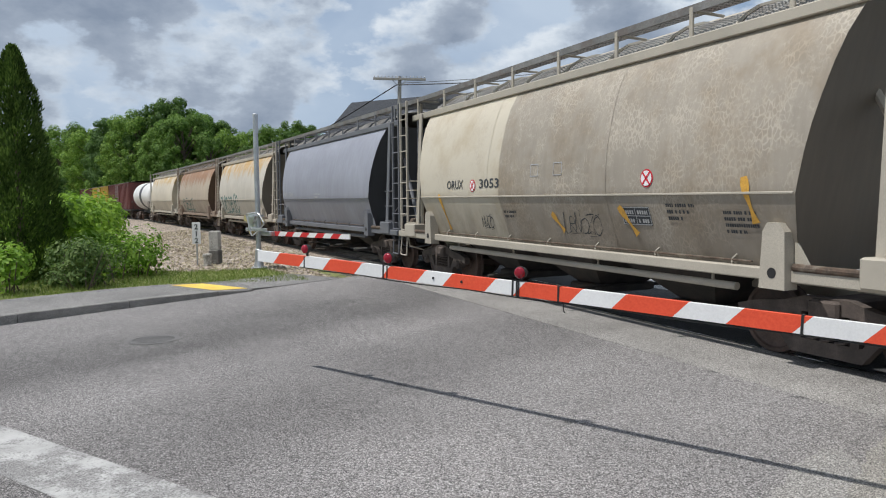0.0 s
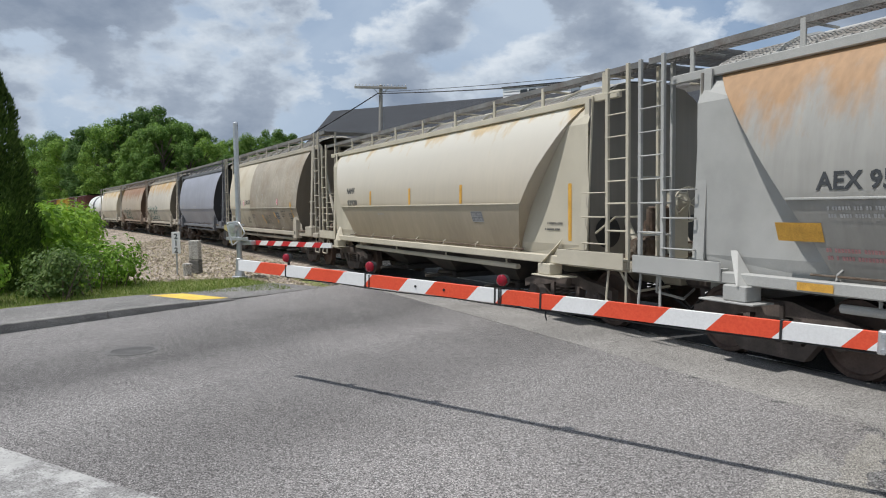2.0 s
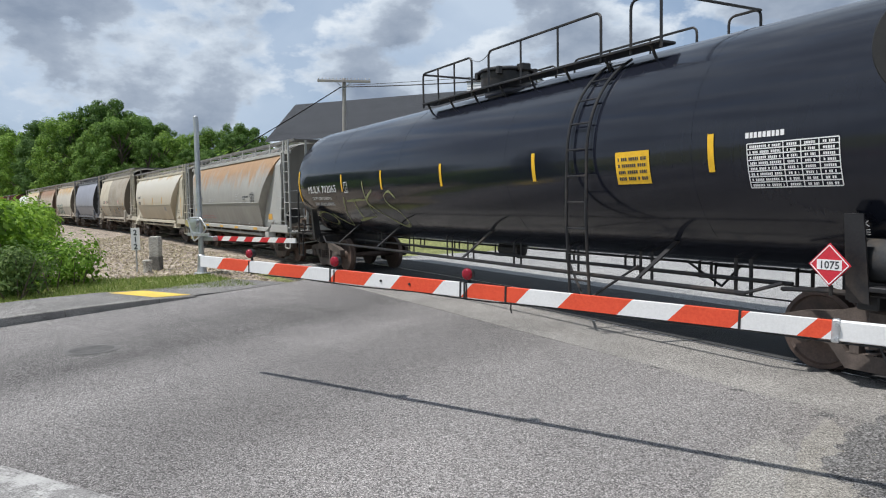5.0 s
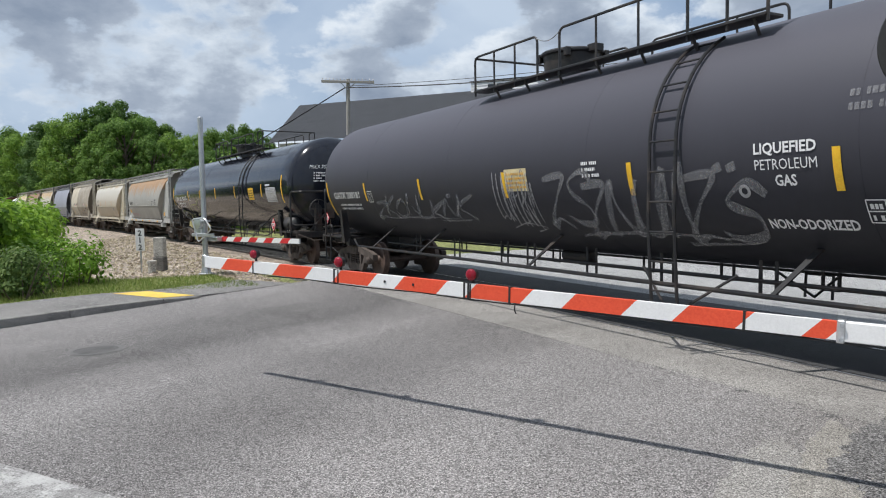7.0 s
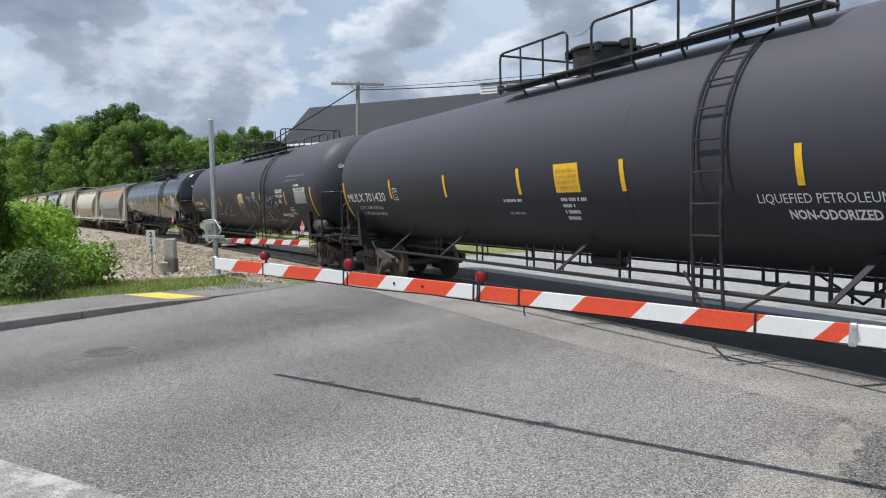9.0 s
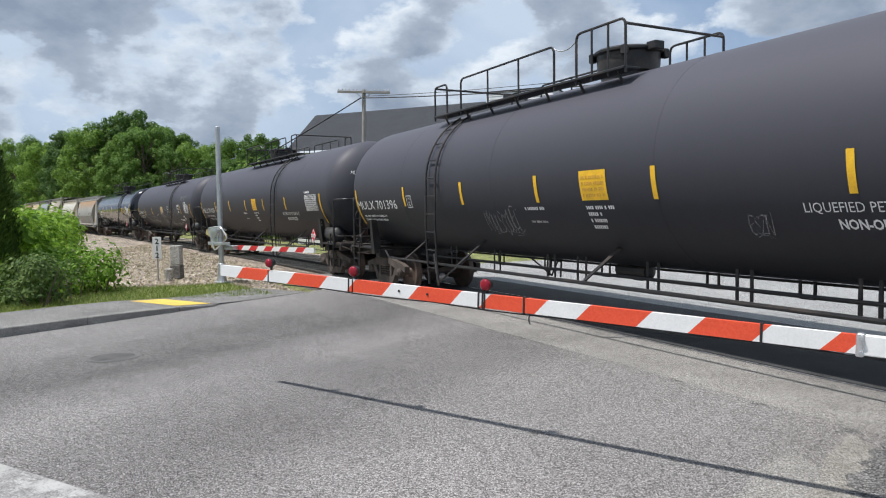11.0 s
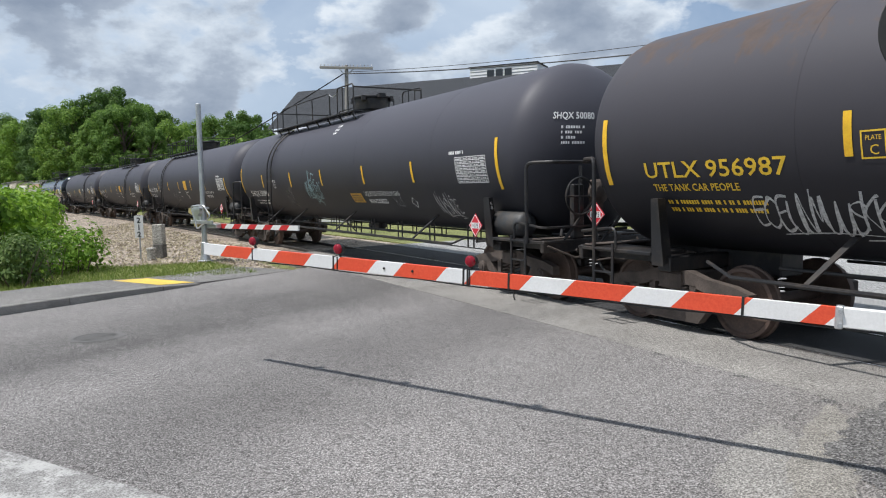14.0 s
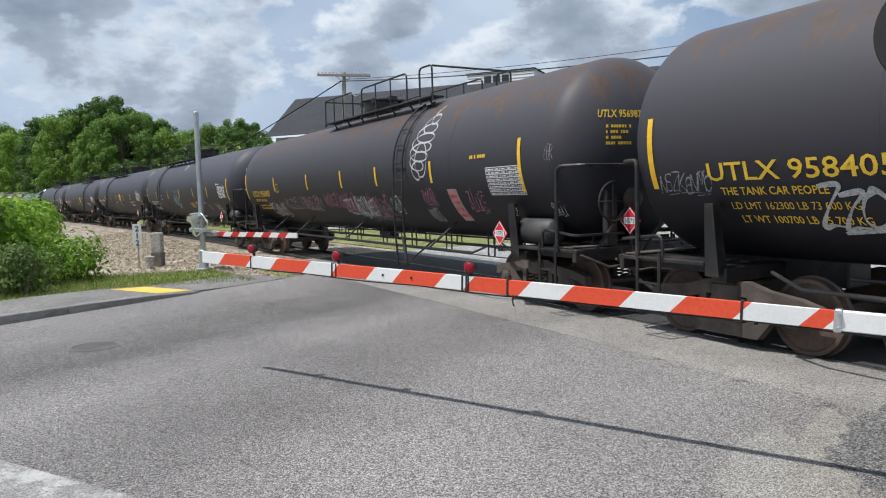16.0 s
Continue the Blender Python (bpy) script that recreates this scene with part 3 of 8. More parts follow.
def road_marks():
    sh = Shape()
    # stop line, a broad worn white bar
    c0, c1 = Vector((-3.9, 6.05, 0.004)), Vector((-0.6, 3.90, 0.004))
    d = (c1 - c0).normalized()
    n = Vector((-d.y, d.x, 0))
    sh.plate([tuple(c0 - n * 0.56 - Vector((0, 0, 0.02))), tuple(c1 - n * 0.56 - Vector((0, 0, 0.02))), tuple(c1 - Vector((0, 0, 0.02))), tuple(c0 - Vector((0, 0, 0.02)))], (0, 0, 1), 0.02)
    solid("stop_line", sh, PAINT_WHITE, "worn white painted stop line", "road mark", "structure")
    mh = thing("manhole_cover", "dark iron manhole cover flush in the asphalt", "manhole", m=pose(-4.09, 9.8, 0))
    sh = Shape()
    sh.lathe((0, 0, -0.02), (0, 0, 1), [(0, 0.36), (0.024, 0.36), (0.024, 0.335), (0.022, 0.33)], 32)
    part("frame_ring", sh, IRON_COVER, mh)
    sh = Shape()
    sh.lathe((0, 0, -0.02), (0, 0, 1), [(0, 0.325), (0.026, 0.325), (0.028, 0.30)], 32)
    part("cover", sh, IRON_COVER, mh)
    for i in range(-4, 5):
        w = math.sqrt(max(0.01, 0.28 ** 2 - (i * 0.06) ** 2))
        sh = Shape()
        sh.box(-w, w, i * 0.06 - 0.012, i * 0.06 + 0.012, 0.008, 0.012)
        part("ridge", sh, IRON_COVER, mh)
    # thin cracks and small dark patches
    rng = random.Random(9)
    crack = thing("cracks", "fine dark cracks in the asphalt", "crack", kind="structure")
    def wander(x, y, x2, y2, w, steps=26):
        sh = Shape()
        a, b = Vector((x, y, 0.0025)), Vector((x2, y2, 0.0025))
        n = Vector((-(b - a).y, (b - a).x, 0)).normalized()
        off, rows = 0.0, []
        for i in range(steps):
            off += rng.uniform(-0.02, 0.02)
            c = a.lerp(b, i / (steps - 1)) + n * off
            ww = w * rng.uniform(0.5, 1.3)
            rows.append([tuple(c - n * ww), tuple(c + n * ww)])
        sh.grid(rows)
        part("crack", sh, TAR, crack)
    wander(3.41, 7.22, 3.78, 6.33, 0.004)
    wander(3.78, 6.33, 4.06, 5.50, 0.006)
    wander(0.9, 10.9, 1.7, 10.4, 0.005)
    wander(-0.6, 7.2, 0.15, 8.0, 0.005)
    wander(-3.2, 7.2, -0.2, 9.4, 0.004)
    wander(-4.4, 10.9, -1.0, 14.3, 0.006)
    for x, y, r in ((3.01, 7.72, 0.14), (3.42, 6.7, 0.09), (3.73, 5.82, 0.11), (1.05, 6.0, 0.05)):
        sh = Shape()
        sh.add([(x + math.cos(i * math.pi / 8) * r * rng.uniform(0.5, 1.3), y + math.sin(i * math.pi / 8) * r * 0.6 * rng.uniform(0.5, 1.3), 0.003) for i in range(16)], [tuple(range(16))])
        part("patch", sh, PATCH_GREY, crack)
    # pale dusty patch and a darker repair beside the crossing, with ragged rims
    def ragged(name, cx, cy, rx, ry, turn, z, mat, label, n=110):
        sh = Shape()
        pts = []
        for i in range(n):
            a = 2 * math.pi * i / n
            r = 1 + 0.10 * math.sin(3 * a + 1) + 0.06 * math.sin(7 * a) + 0.04 * math.sin(17 * a + 2) + rng.uniform(-0.07, 0.07)
            u, v = math.cos(a) * rx * r, math.sin(a) * ry * r
            pts.append((cx + u * math.cos(turn) - v * math.sin(turn), cy + u * math.sin(turn) + v * math.cos(turn), z))
        sh.add(pts, [tuple(range(n))])
        solid(name, sh, mat, label, "patch", "structure")
    ragged("worn_patch", 2.52, 4.55, 0.80, 0.30, 0.98, 0.002, DUST_PALE, "pale dusty worn patch in the asphalt")
    ragged("sandy_patch", 3.05, 4.72, 1.05, 0.22, 0.95, 0.0032, SAND_PALE, "sandy crumbling rim of the asphalt repair")
    ragged("asphalt_repair", 3.74, 4.70, 1.00, 0.58, 0.95, 0.0045, PATCH_GREY, "darker asphalt repair beside the crossing")
    # loose grit along the crumbling rim
    sh = Shape()
    for _ in range(170):
        x, y = rng.gauss(3.06, 0.30), rng.gauss(4.68, 0.42)
        r = rng.uniform(0.002, 0.006)
        c = Vector((x, y, 0.004))
        vs = [c + Vector((rng.uniform(0.6, 1.2) * r * q[0], rng.uniform(0.6, 1.2) * r * q[1], rng.uniform(0.5, 1) * r * q[2])) for q in ((1, 0, 0), (0, 1, 0), (-1, 0, 0), (0, -1, 0), (0, 0, 1))]
        sh.add(vs, [(0, 1, 4), (1, 2, 4), (2, 3, 4), (3, 0, 4)])
    solid("grit", sh, GRAVEL_STONE, "loose grit beside the asphalt repair", "gravel", "stuff")


road_marks()


def rails():
    for side in (0.753, -0.753):
        sh = Shape()
        prof = [(-0.07, -0.17), (0.07, -0.17), (0.07, -0.15), (0.012, -0.13), (0.012, -0.04), (0.036, -0.03), (0.036, -0.006), (0.028, 0.0), (-0.028, 0.0), (-0.036, -0.006), (-0.036, -0.03), (-0.012, -0.04), (-0.012, -0.13), (-0.07, -0.15)]
        rows = []
        for s in np.arange(-60, 321, 2.0):
            rows.append([(*track(s, side + p)[:2], z) for p, z in prof + prof[:1]])
        sh.grid(rows)
        rail = solid("rail", sh, RAIL_STEEL, "worn steel running rail with a bright head", "rail", group="rails of the track")
        band = Shape()
        k = 1 if side > 0 else -1
        band.grid([[(*track(s, side - k * 0.030)[:2], 0.0015), (*track(s, side - k * 0.008)[:2], 0.0015)] for s in np.arange(-60, 321, 2.0)])
        part("running_band", band, TREAD_STEEL, rail, "polished band on the rail head")
    sh = Shape()
    for s in np.arange(17.2, 110, 0.52):
        x, y, a = track(s)
        c, q = math.cos(a), math.sin(a)
        vs = [(x + c * u - q * w, y + q * u + c * w, z) for z in (-0.24, -0.095) for u, w in ((-0.11, -1.28), (0.11, -1.28), (0.11, 1.28), (-0.11, 1.28))]
        sh.add(vs, [(0, 3, 2, 1), (4, 5, 6, 7), (0, 1, 5, 4), (1, 2, 6, 5), (2, 3, 7, 6), (3, 0, 4, 7)])
    solid("ties", sh, TIE_WOOD, "weathered wooden cross ties in the ballast", "railway tie", "stuff")


rails()

# ---- the train ----
R_TANK, Z_TANK = 1.52, 2.53


def skin(z, proud=0.0):
    """Side distance of the tank's skin at height z."""
    r = R_TANK + proud
    return math.sqrt(max(0.0, r * r - (z - Z_TANK) ** 2))


def wheelset(parent, x, rad=0.44):
    ws = new("wheelset")
    ws.parent = parent
    ws.location = (x, 0, rad)
    for sgn in (1, -1):
        sh = Shape()
        sh.lathe((0, sgn * 0.66, 0), (0, sgn, 0), [(0, 0.10), (0.0, rad + 0.028), (0.03, rad + 0.028), (0.04, rad + 0.005), (0.135, rad - 0.004), (0.14, rad - 0.05), (0.115, rad - 0.07), (0.085, 0.22), (0.11, 0.13), (0.16, 0.11), (0.165, 0.02)], 28)
        part("wheel", sh, WHEEL_STEEL, ws, smooth=True)
    sh = Shape()
    sh.bar((0, -1.02, 0), (0, 1.02, 0), 0.075, 10)
    part("axle", sh, WHEEL_STEEL, ws)
    return ws


def truck(parent, x):
    """A three-piece freight truck: two cast sideframes, a bolster, springs and two wheelsets."""
    tk = new("truck")
    tk.parent = parent
    tk.location = (x, 0, 0)
    wb = 0.89
    for sgn in (1, -1):
        y0, y1 = (0.93, 1.06) if sgn > 0 else (-1.06, -0.93)
        sh = Shape()
        # outline as quads between an upper and a lower edge, with the spring window left open
        def strip(pa, pb):
            for (a, b) in zip(range(len(pa) - 1), range(1, len(pa))):
                q = [(pa[a][0], pa[a][1]), (pa[b][0], pa[b][1]), (pb[b][0], pb[b][1]), (pb[a][0], pb[a][1])]
                sh.plate([(u, y0, w) for u, w in q], (0, 1, 0), y1 - y0)
        strip([(-1.20, 0.60), (-0.95, 0.67), (-0.55, 0.72), (-0.28, 0.80), (0.28, 0.80), (0.55, 0.72), (0.95, 0.67), (1.20, 0.60)],
              [(-1.20, 0.46), (-0.95, 0.53), (-0.55, 0.55), (-0.28, 0.62), (0.28, 0.62), (0.55, 0.55), (0.95, 0.53), (1.20, 0.46)])
        strip([(-0.80, 0.56), (-0.62, 0.56), (-0.44, 0.31), (0.44, 0.31), (0.62, 0.56), (0.80, 0.56)],
              [(-0.72, 0.38), (-0.62, 0.36), (-0.44, 0.14), (0.44, 0.14), (0.62, 0.36), (0.72, 0.38)])
        for q in (-1, 1):
            sh.plate([(q * 0.30, y0, 0.62), (q * 0.40, y0, 0.62), (q * 0.40, y0, 0.30), (q * 0.30, y0, 0.30)], (0, 1, 0), y1 - y0)
        part("sideframe", sh, RUSTY_STEEL, tk, weld=True)
        sh = Shape()
        for k in (-0.18, 0.0, 0.18):
            pts = [(k + 0.07 * math.cos(a), sgn * 1.0 + 0.07 * math.sin(a), 0.31 + 0.31 * a / (2 * math.pi * 5)) for a in np.linspace(0, 2 * math.pi * 5, 41)]
            sh.path(pts, 0.016, 5)
        part("spring", sh, RUSTY_STEEL, tk)
        for q in (-wb, wb):
            sh = Shape()
            sh.lathe((q, sgn * 0.93, 0.44), (0, sgn, 0), [(0, 0.10), (0.10, 0.105), (0.17, 0.10), (0.18, 0.07), (0.20, 0.065), (0.205, 0.02)], 14)
            part("bearing_cap", sh, RUSTY_STEEL, tk)
    sh = Shape()
    sh.slab(-0.19, 0.19, -1.12, 1.12, 0.55, 0.78, 0.03)
    part("bolster", sh, RUSTY_STEEL, tk)
    for q in (-wb, wb):
        wheelset(tk, q)
    return tk


def coupler(parent, x, sgn, mat):
    sh = Shape()
    sh.slab(min(x, x + sgn * 0.55), max(x, x + sgn * 0.55), -0.08, 0.08, 0.72, 0.90, 0.02)
    a, b = x + sgn * 0.5, x + sgn * 0.85
    sh.slab(min(a, b), max(a, b), -0.16, 0.10, 0.66, 0.96, 0.05)
    part("coupler", sh, RUSTY_STEEL, parent)
    sh = Shape()
    sh.path([(x, 0.35, 0.75), (x + sgn * 0.25, 0.38, 0.55), (x + sgn * 0.5, 0.3, 0.38), (x + sgn * 0.8, 0.2, 0.5)], 0.022, 6)
    part("air_hose", sh, BLACK_RUBBER, parent)


def arc_rail(pts, r, bend=0.12):
    """Rounds the inner corners of a polyline."""
    out = [Vector(pts[0])]
    for a, b, c in zip(pts, pts[1:], pts[2:]):
        a, b, c = Vector(a), Vector(b), Vector(c)
        k1 = b + (a - b).normalized() * min(bend, (a - b).length / 2)
        k2 = b + (c - b).normalized() * min(bend, (c - b).length / 2)
        for t in (0, 0.25, 0.5, 0.75, 1):
            out.append(k1.lerp(b, t).lerp(b.lerp(k2, t), t))
    out.append(Vector(pts[-1]))
    return out


def tank_car(tank_mat, steel=None):
    """A long pressure tank car; +x is the way it runs, +y the side towards the road."""
    steel = steel or BLACK_STEEL
    car = thing("tank_car", "black pressure tank car rolling on the track", "railway car", "cars of the train")
    H2, HD = 8.75, 0.72
    sh = Shape()
    prof = [(-H2 - HD * math.sin(a), R_TANK * math.cos(a)) for a in np.linspace(math.pi / 2 * 0.985, 0, 10)]
    prof += [(x, R_TANK) for x in np.linspace(-H2 + 0.8, H2 - 0.8, 12)]
    prof += [(H2 + HD * math.sin(a), R_TANK * math.cos(a)) for a in np.linspace(0, math.pi / 2 * 0.985, 10)]
    sh.lathe((0, 0, Z_TANK), (1, 0, 0), prof, 72)
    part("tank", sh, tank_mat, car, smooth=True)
    # weld seams, barely proud
    for x in (-5.85, -2.0, 2.0, 5.85):
        sh = Shape()
        sh.lathe((x - 0.012, 0, Z_TANK), (1, 0, 0), [(0, R_TANK - 0.01), (0.002, R_TANK + 0.002), (0.022, R_TANK + 0.002), (0.024, R_TANK - 0.01)], 72)
        part("seam", sh, tank_mat, car)
    # long lower handrails on brackets off the tank
    for sgn in (1, -1):
        sh = Shape()
        sh.path([(-7.0, sgn * 1.42, 1.0), (-6.6, sgn * 1.5, 0.86), (6.6, sgn * 1.5, 0.86), (7.0, sgn * 1.42, 1.0)], 0.022, 6)
        part("handrail", sh, steel, car)
        sh = Shape()
        sh.path([(-6.6, sgn * 0.66, 0.90), (6.6, sgn * 0.66, 0.90)], 0.022, 6)
        part("pipe", sh, steel, car)
        sh = Shape()
        sh.path([(-6.6, sgn * 0.645, 0.69), (6.6, sgn * 0.645, 0.69)], 0.011, 5)
        part("rod", sh, steel, car)
        for x in (-4.95, -0.55, 3.3, 5.7):
            sh = Shape()
            sh.plate([(x + 0.03, sgn * 1.49, 0.85), (x - 0.03, sgn * 1.49, 0.85), (x - 0.24, sgn * skin(1.34), 1.34), (x - 0.15, sgn * skin(1.34), 1.34)], (0, sgn, 0.3), 0.025)
            part("rail_bracket", sh, steel, car)
        for x in (-5.9, -4.27, -2.67, -1.08, 0.55, 1.4, 3.2, 5.0):
            sh = Shape()
            for dx in (-0.11, 0.11):
                sh.slab(x + dx - 0.028, x + dx + 0.028, min(sgn * 0.61, sgn * 0.63), max(sgn * 0.61, sgn * 0.63), 0.68, 1.16)
            sh.bar((x - 0.11, sgn * 0.62, 0.685), (x + 0.11, sgn * 0.62, 0.685), 0.012, 5)
            part("hanger", sh, steel, car)
    sh = Shape()
    sh.lathe((-0.4, 0.0, 0.93), (1, 0, 0), [(0, 0.05), (0.03, 0.13), (0.7, 0.13), (0.73, 0.05)], 14)
    part("brake_cylinder", sh, steel, car)
    # ends: stub sills, body bolsters, platforms, grab irons
    for e in (1, -1):
        sh = Shape()
        a, b = e * 6.9, e * 9.35
        sh.slab(min(a, b), max(a, b), -0.22, 0.22, 0.72, 1.10, 0.02)
        sh.slab(min(e * 9.25, e * 9.33), max(e * 9.25, e * 9.33), -1.45, 1.45, 0.86, 1.06, 0.015)
        part("stub_sill", sh, steel, car)
        sh = Shape()
        for sgn in (1, -1):
            sh.plate([(e * 7.76, sgn * 1.20, 0.90), (e * 7.76, sgn * 1.42, 0.90), (e * 7.76, sgn * 1.47, 1.74), (e * 7.76, sgn * 1.33, 1.74)], (1, 0, 0), 0.09)
            sh.plate([(e * 7.70, sgn * 1.40, 0.88), (e * 7.90, sgn * 1.40, 0.88), (e * 7.86, sgn * 1.46, 1.74), (e * 7.74, sgn * 1.46, 1.74)], (0, sgn, 0), 0.02)
            sh.slab(min(e * 7.70, e * 7.92), max(e * 7.70, e * 7.92), min(sgn * 0.2, sgn * 1.3), max(sgn * 0.2, sgn * 1.3), 0.80, 0.99, 0.015)
        part("body_bolster", sh, steel, car)
        for sgn in (1, -1):
            sh = Shape()
            a, b = e * 7.9, e * 9.35
            sh.slab(min(a, b), max(a, b), min(sgn * 0.8, sgn * 1.45), max(sgn * 0.8, sgn * 1.45), 1.00, 1.05, 0.01)
            part("end_platform", sh, steel, car)
        for sgn in (1, -1):
            sh = Shape()
            sh.path(arc_rail([(e * 8.95, sgn * 1.48, 1.0), (e * 8.95, sgn * 1.48, 2.30), (e * 9.40, sgn * 1.30, 2.30), (e * 9.42, 0.0, 2.30)], 0.02), 0.030, 8)
            part("grab_rail", sh, steel, car)
            sh = Shape()
            sh.path(arc_rail([(e * 8.55, sgn * 1.44, 1.05), (e * 8.55, sgn * 1.44, 1.34), (e * 9.32, sgn * 1.44, 1.26), (e * 9.36, sgn * 0.5, 1.26)], 0.02), 0.022, 6)
            part("low_rail", sh, steel, car)
            sh = Shape()
            sh.bar((e * 9.34, sgn * 0.12, 1.98), (e * 9.34, sgn * 1.02, 1.06), 0.024, 6)
            part("end_brace", sh, steel, car)
            sh = Shape()
            sh.path([(e * 9.36, sgn * 0.55, 1.02), (e * 9.5, sgn * 0.62, 0.80), (e * 9.52, sgn * 0.95, 0.78), (e * 9.42, sgn * 1.42, 0.98)], 0.018, 6)
            part("uncoupling_lever", sh, RUSTY_STEEL, car)
            sh = Shape()
            for dx in (0.0, 0.38):
                sh.bar((e * (8.55 + dx), sgn * 1.5, 1.12), (e * (8.55 + dx), sgn * 1.5, 0.35), 0.022, 6)
            for z in (0.38, 0.72, 1.04):
                sh.bar((e * 8.55, sgn * 1.5, z), (e * 8.93, sgn * 1.5, z), 0.016, 6)
            part("sill_step", sh, steel, car)
        coupler(car, e * 9.3, e, steel)
        truck(car, e * 7.9)
    # rear end: hand brake, air reservoir
    sh = Shape()
    sh.slab(-9.32, -9.22, 0.58, 0.82, 1.06, 1.95, 0.02)
    sh.path([(-9.36, 0.7 + 0.30 * math.cos(q), 1.75 + 0.30 * math.sin(q)) for q in np.linspace(0, 2 * math.pi, 25)], 0.018, 6)
    sh.bar((-9.33, 0.42, 1.75), (-9.33, 0.98, 1.75), 0.015, 6)
    sh.bar((-9.33, 0.7, 1.47), (-9.33, 0.7, 2.03), 0.015, 6)
    sh.bar((-9.25, 0.6, 1.0), (-9.25, 0.6, 2.25), 0.03, 6)
    part("hand_brake", sh, steel, car)
    sh = Shape()
    sh.lathe((-8.60, 1.15, 1.28), (1, 0, 0), [(0, 0.05), (0.04, 0.17), (0.10, 0.22), (0.90, 0.22), (0.96, 0.17), (1.0, 0.05)], 20)
    part("air_reservoir", sh, RESERVOIR_GREY, car, smooth=True)
    # brake gear above the end sill: gear case, chain, bell crank, pipes
    sh = Shape()
    sh.lathe((-9.24, 0.30, 1.80), (-1, 0, 0), [(0, 0.10), (0.05, 0.19), (0.14, 0.19), (0.18, 0.10), (0.2, 0.04)], 16)
    sh.slab(-9.34, -9.24, 0.16, 0.44, 1.45, 2.02, 0.03)
    part("gear_case", sh, RUSTY_STEEL, car)
    sh = Shape()
    for k in range(9):
        z = 1.42 - k * 0.062
        sh.bar((-9.30, 0.30 + 0.012 * (k % 2), z), (-9.30, 0.30 - 0.012 * (k % 2), z - 0.058), 0.017, 5)
    part("brake_chain", sh, RUSTY_STEEL, car)
    for line, r in (([(-9.1, 0.9, 1.08), (-8.9, 0.7, 1.22), (-8.6, 0.4, 1.16), (-8.1, 0.3, 1.14)], 0.024), ([(-8.0, 1.3, 0.96), (-7.3, 1.22, 0.94), (-6.7, 1.0, 0.88)], 0.026),
                    ([(-9.3, -0.6, 1.12), (-9.32, 0.1, 1.18), (-9.2, 0.62, 1.12), (-8.7, 0.75, 1.1)], 0.022)):
        sh = Shape()
        sh.path(line, r, 6)
        part("brake_pipe", sh, steel, car)
    for e in (1, -1):
        # tread plate walkway across the end, beams and brackets beneath it
        sh = Shape()
        sh.slab(min(e * 9.02, e * 9.24), max(e * 9.02, e * 9.24), -1.42, 1.42, 1.06, 1.085, 0.006)
        part("tread_plate", sh, RUSTY_STEEL, car)
        for y in (-1.1, -0.5, 0.5, 1.1):
            sh = Shape()
            a, b = e * 8.0, e * 9.3
            sh.slab(min(a, b), max(a, b), y - 0.03, y + 0.03, 0.88, 0.995, 0.006)
            part("deck_beam", sh, RUSTY_STEEL if abs(y) < 1 else steel, car)
    return car


RESERVOIR_GREY = plain("grey_reservoir_paint", (0.045, 0.048, 0.052), 0.55, 0, 0.25, 4, 50, 0.1, (0.09, 0.075, 0.06))


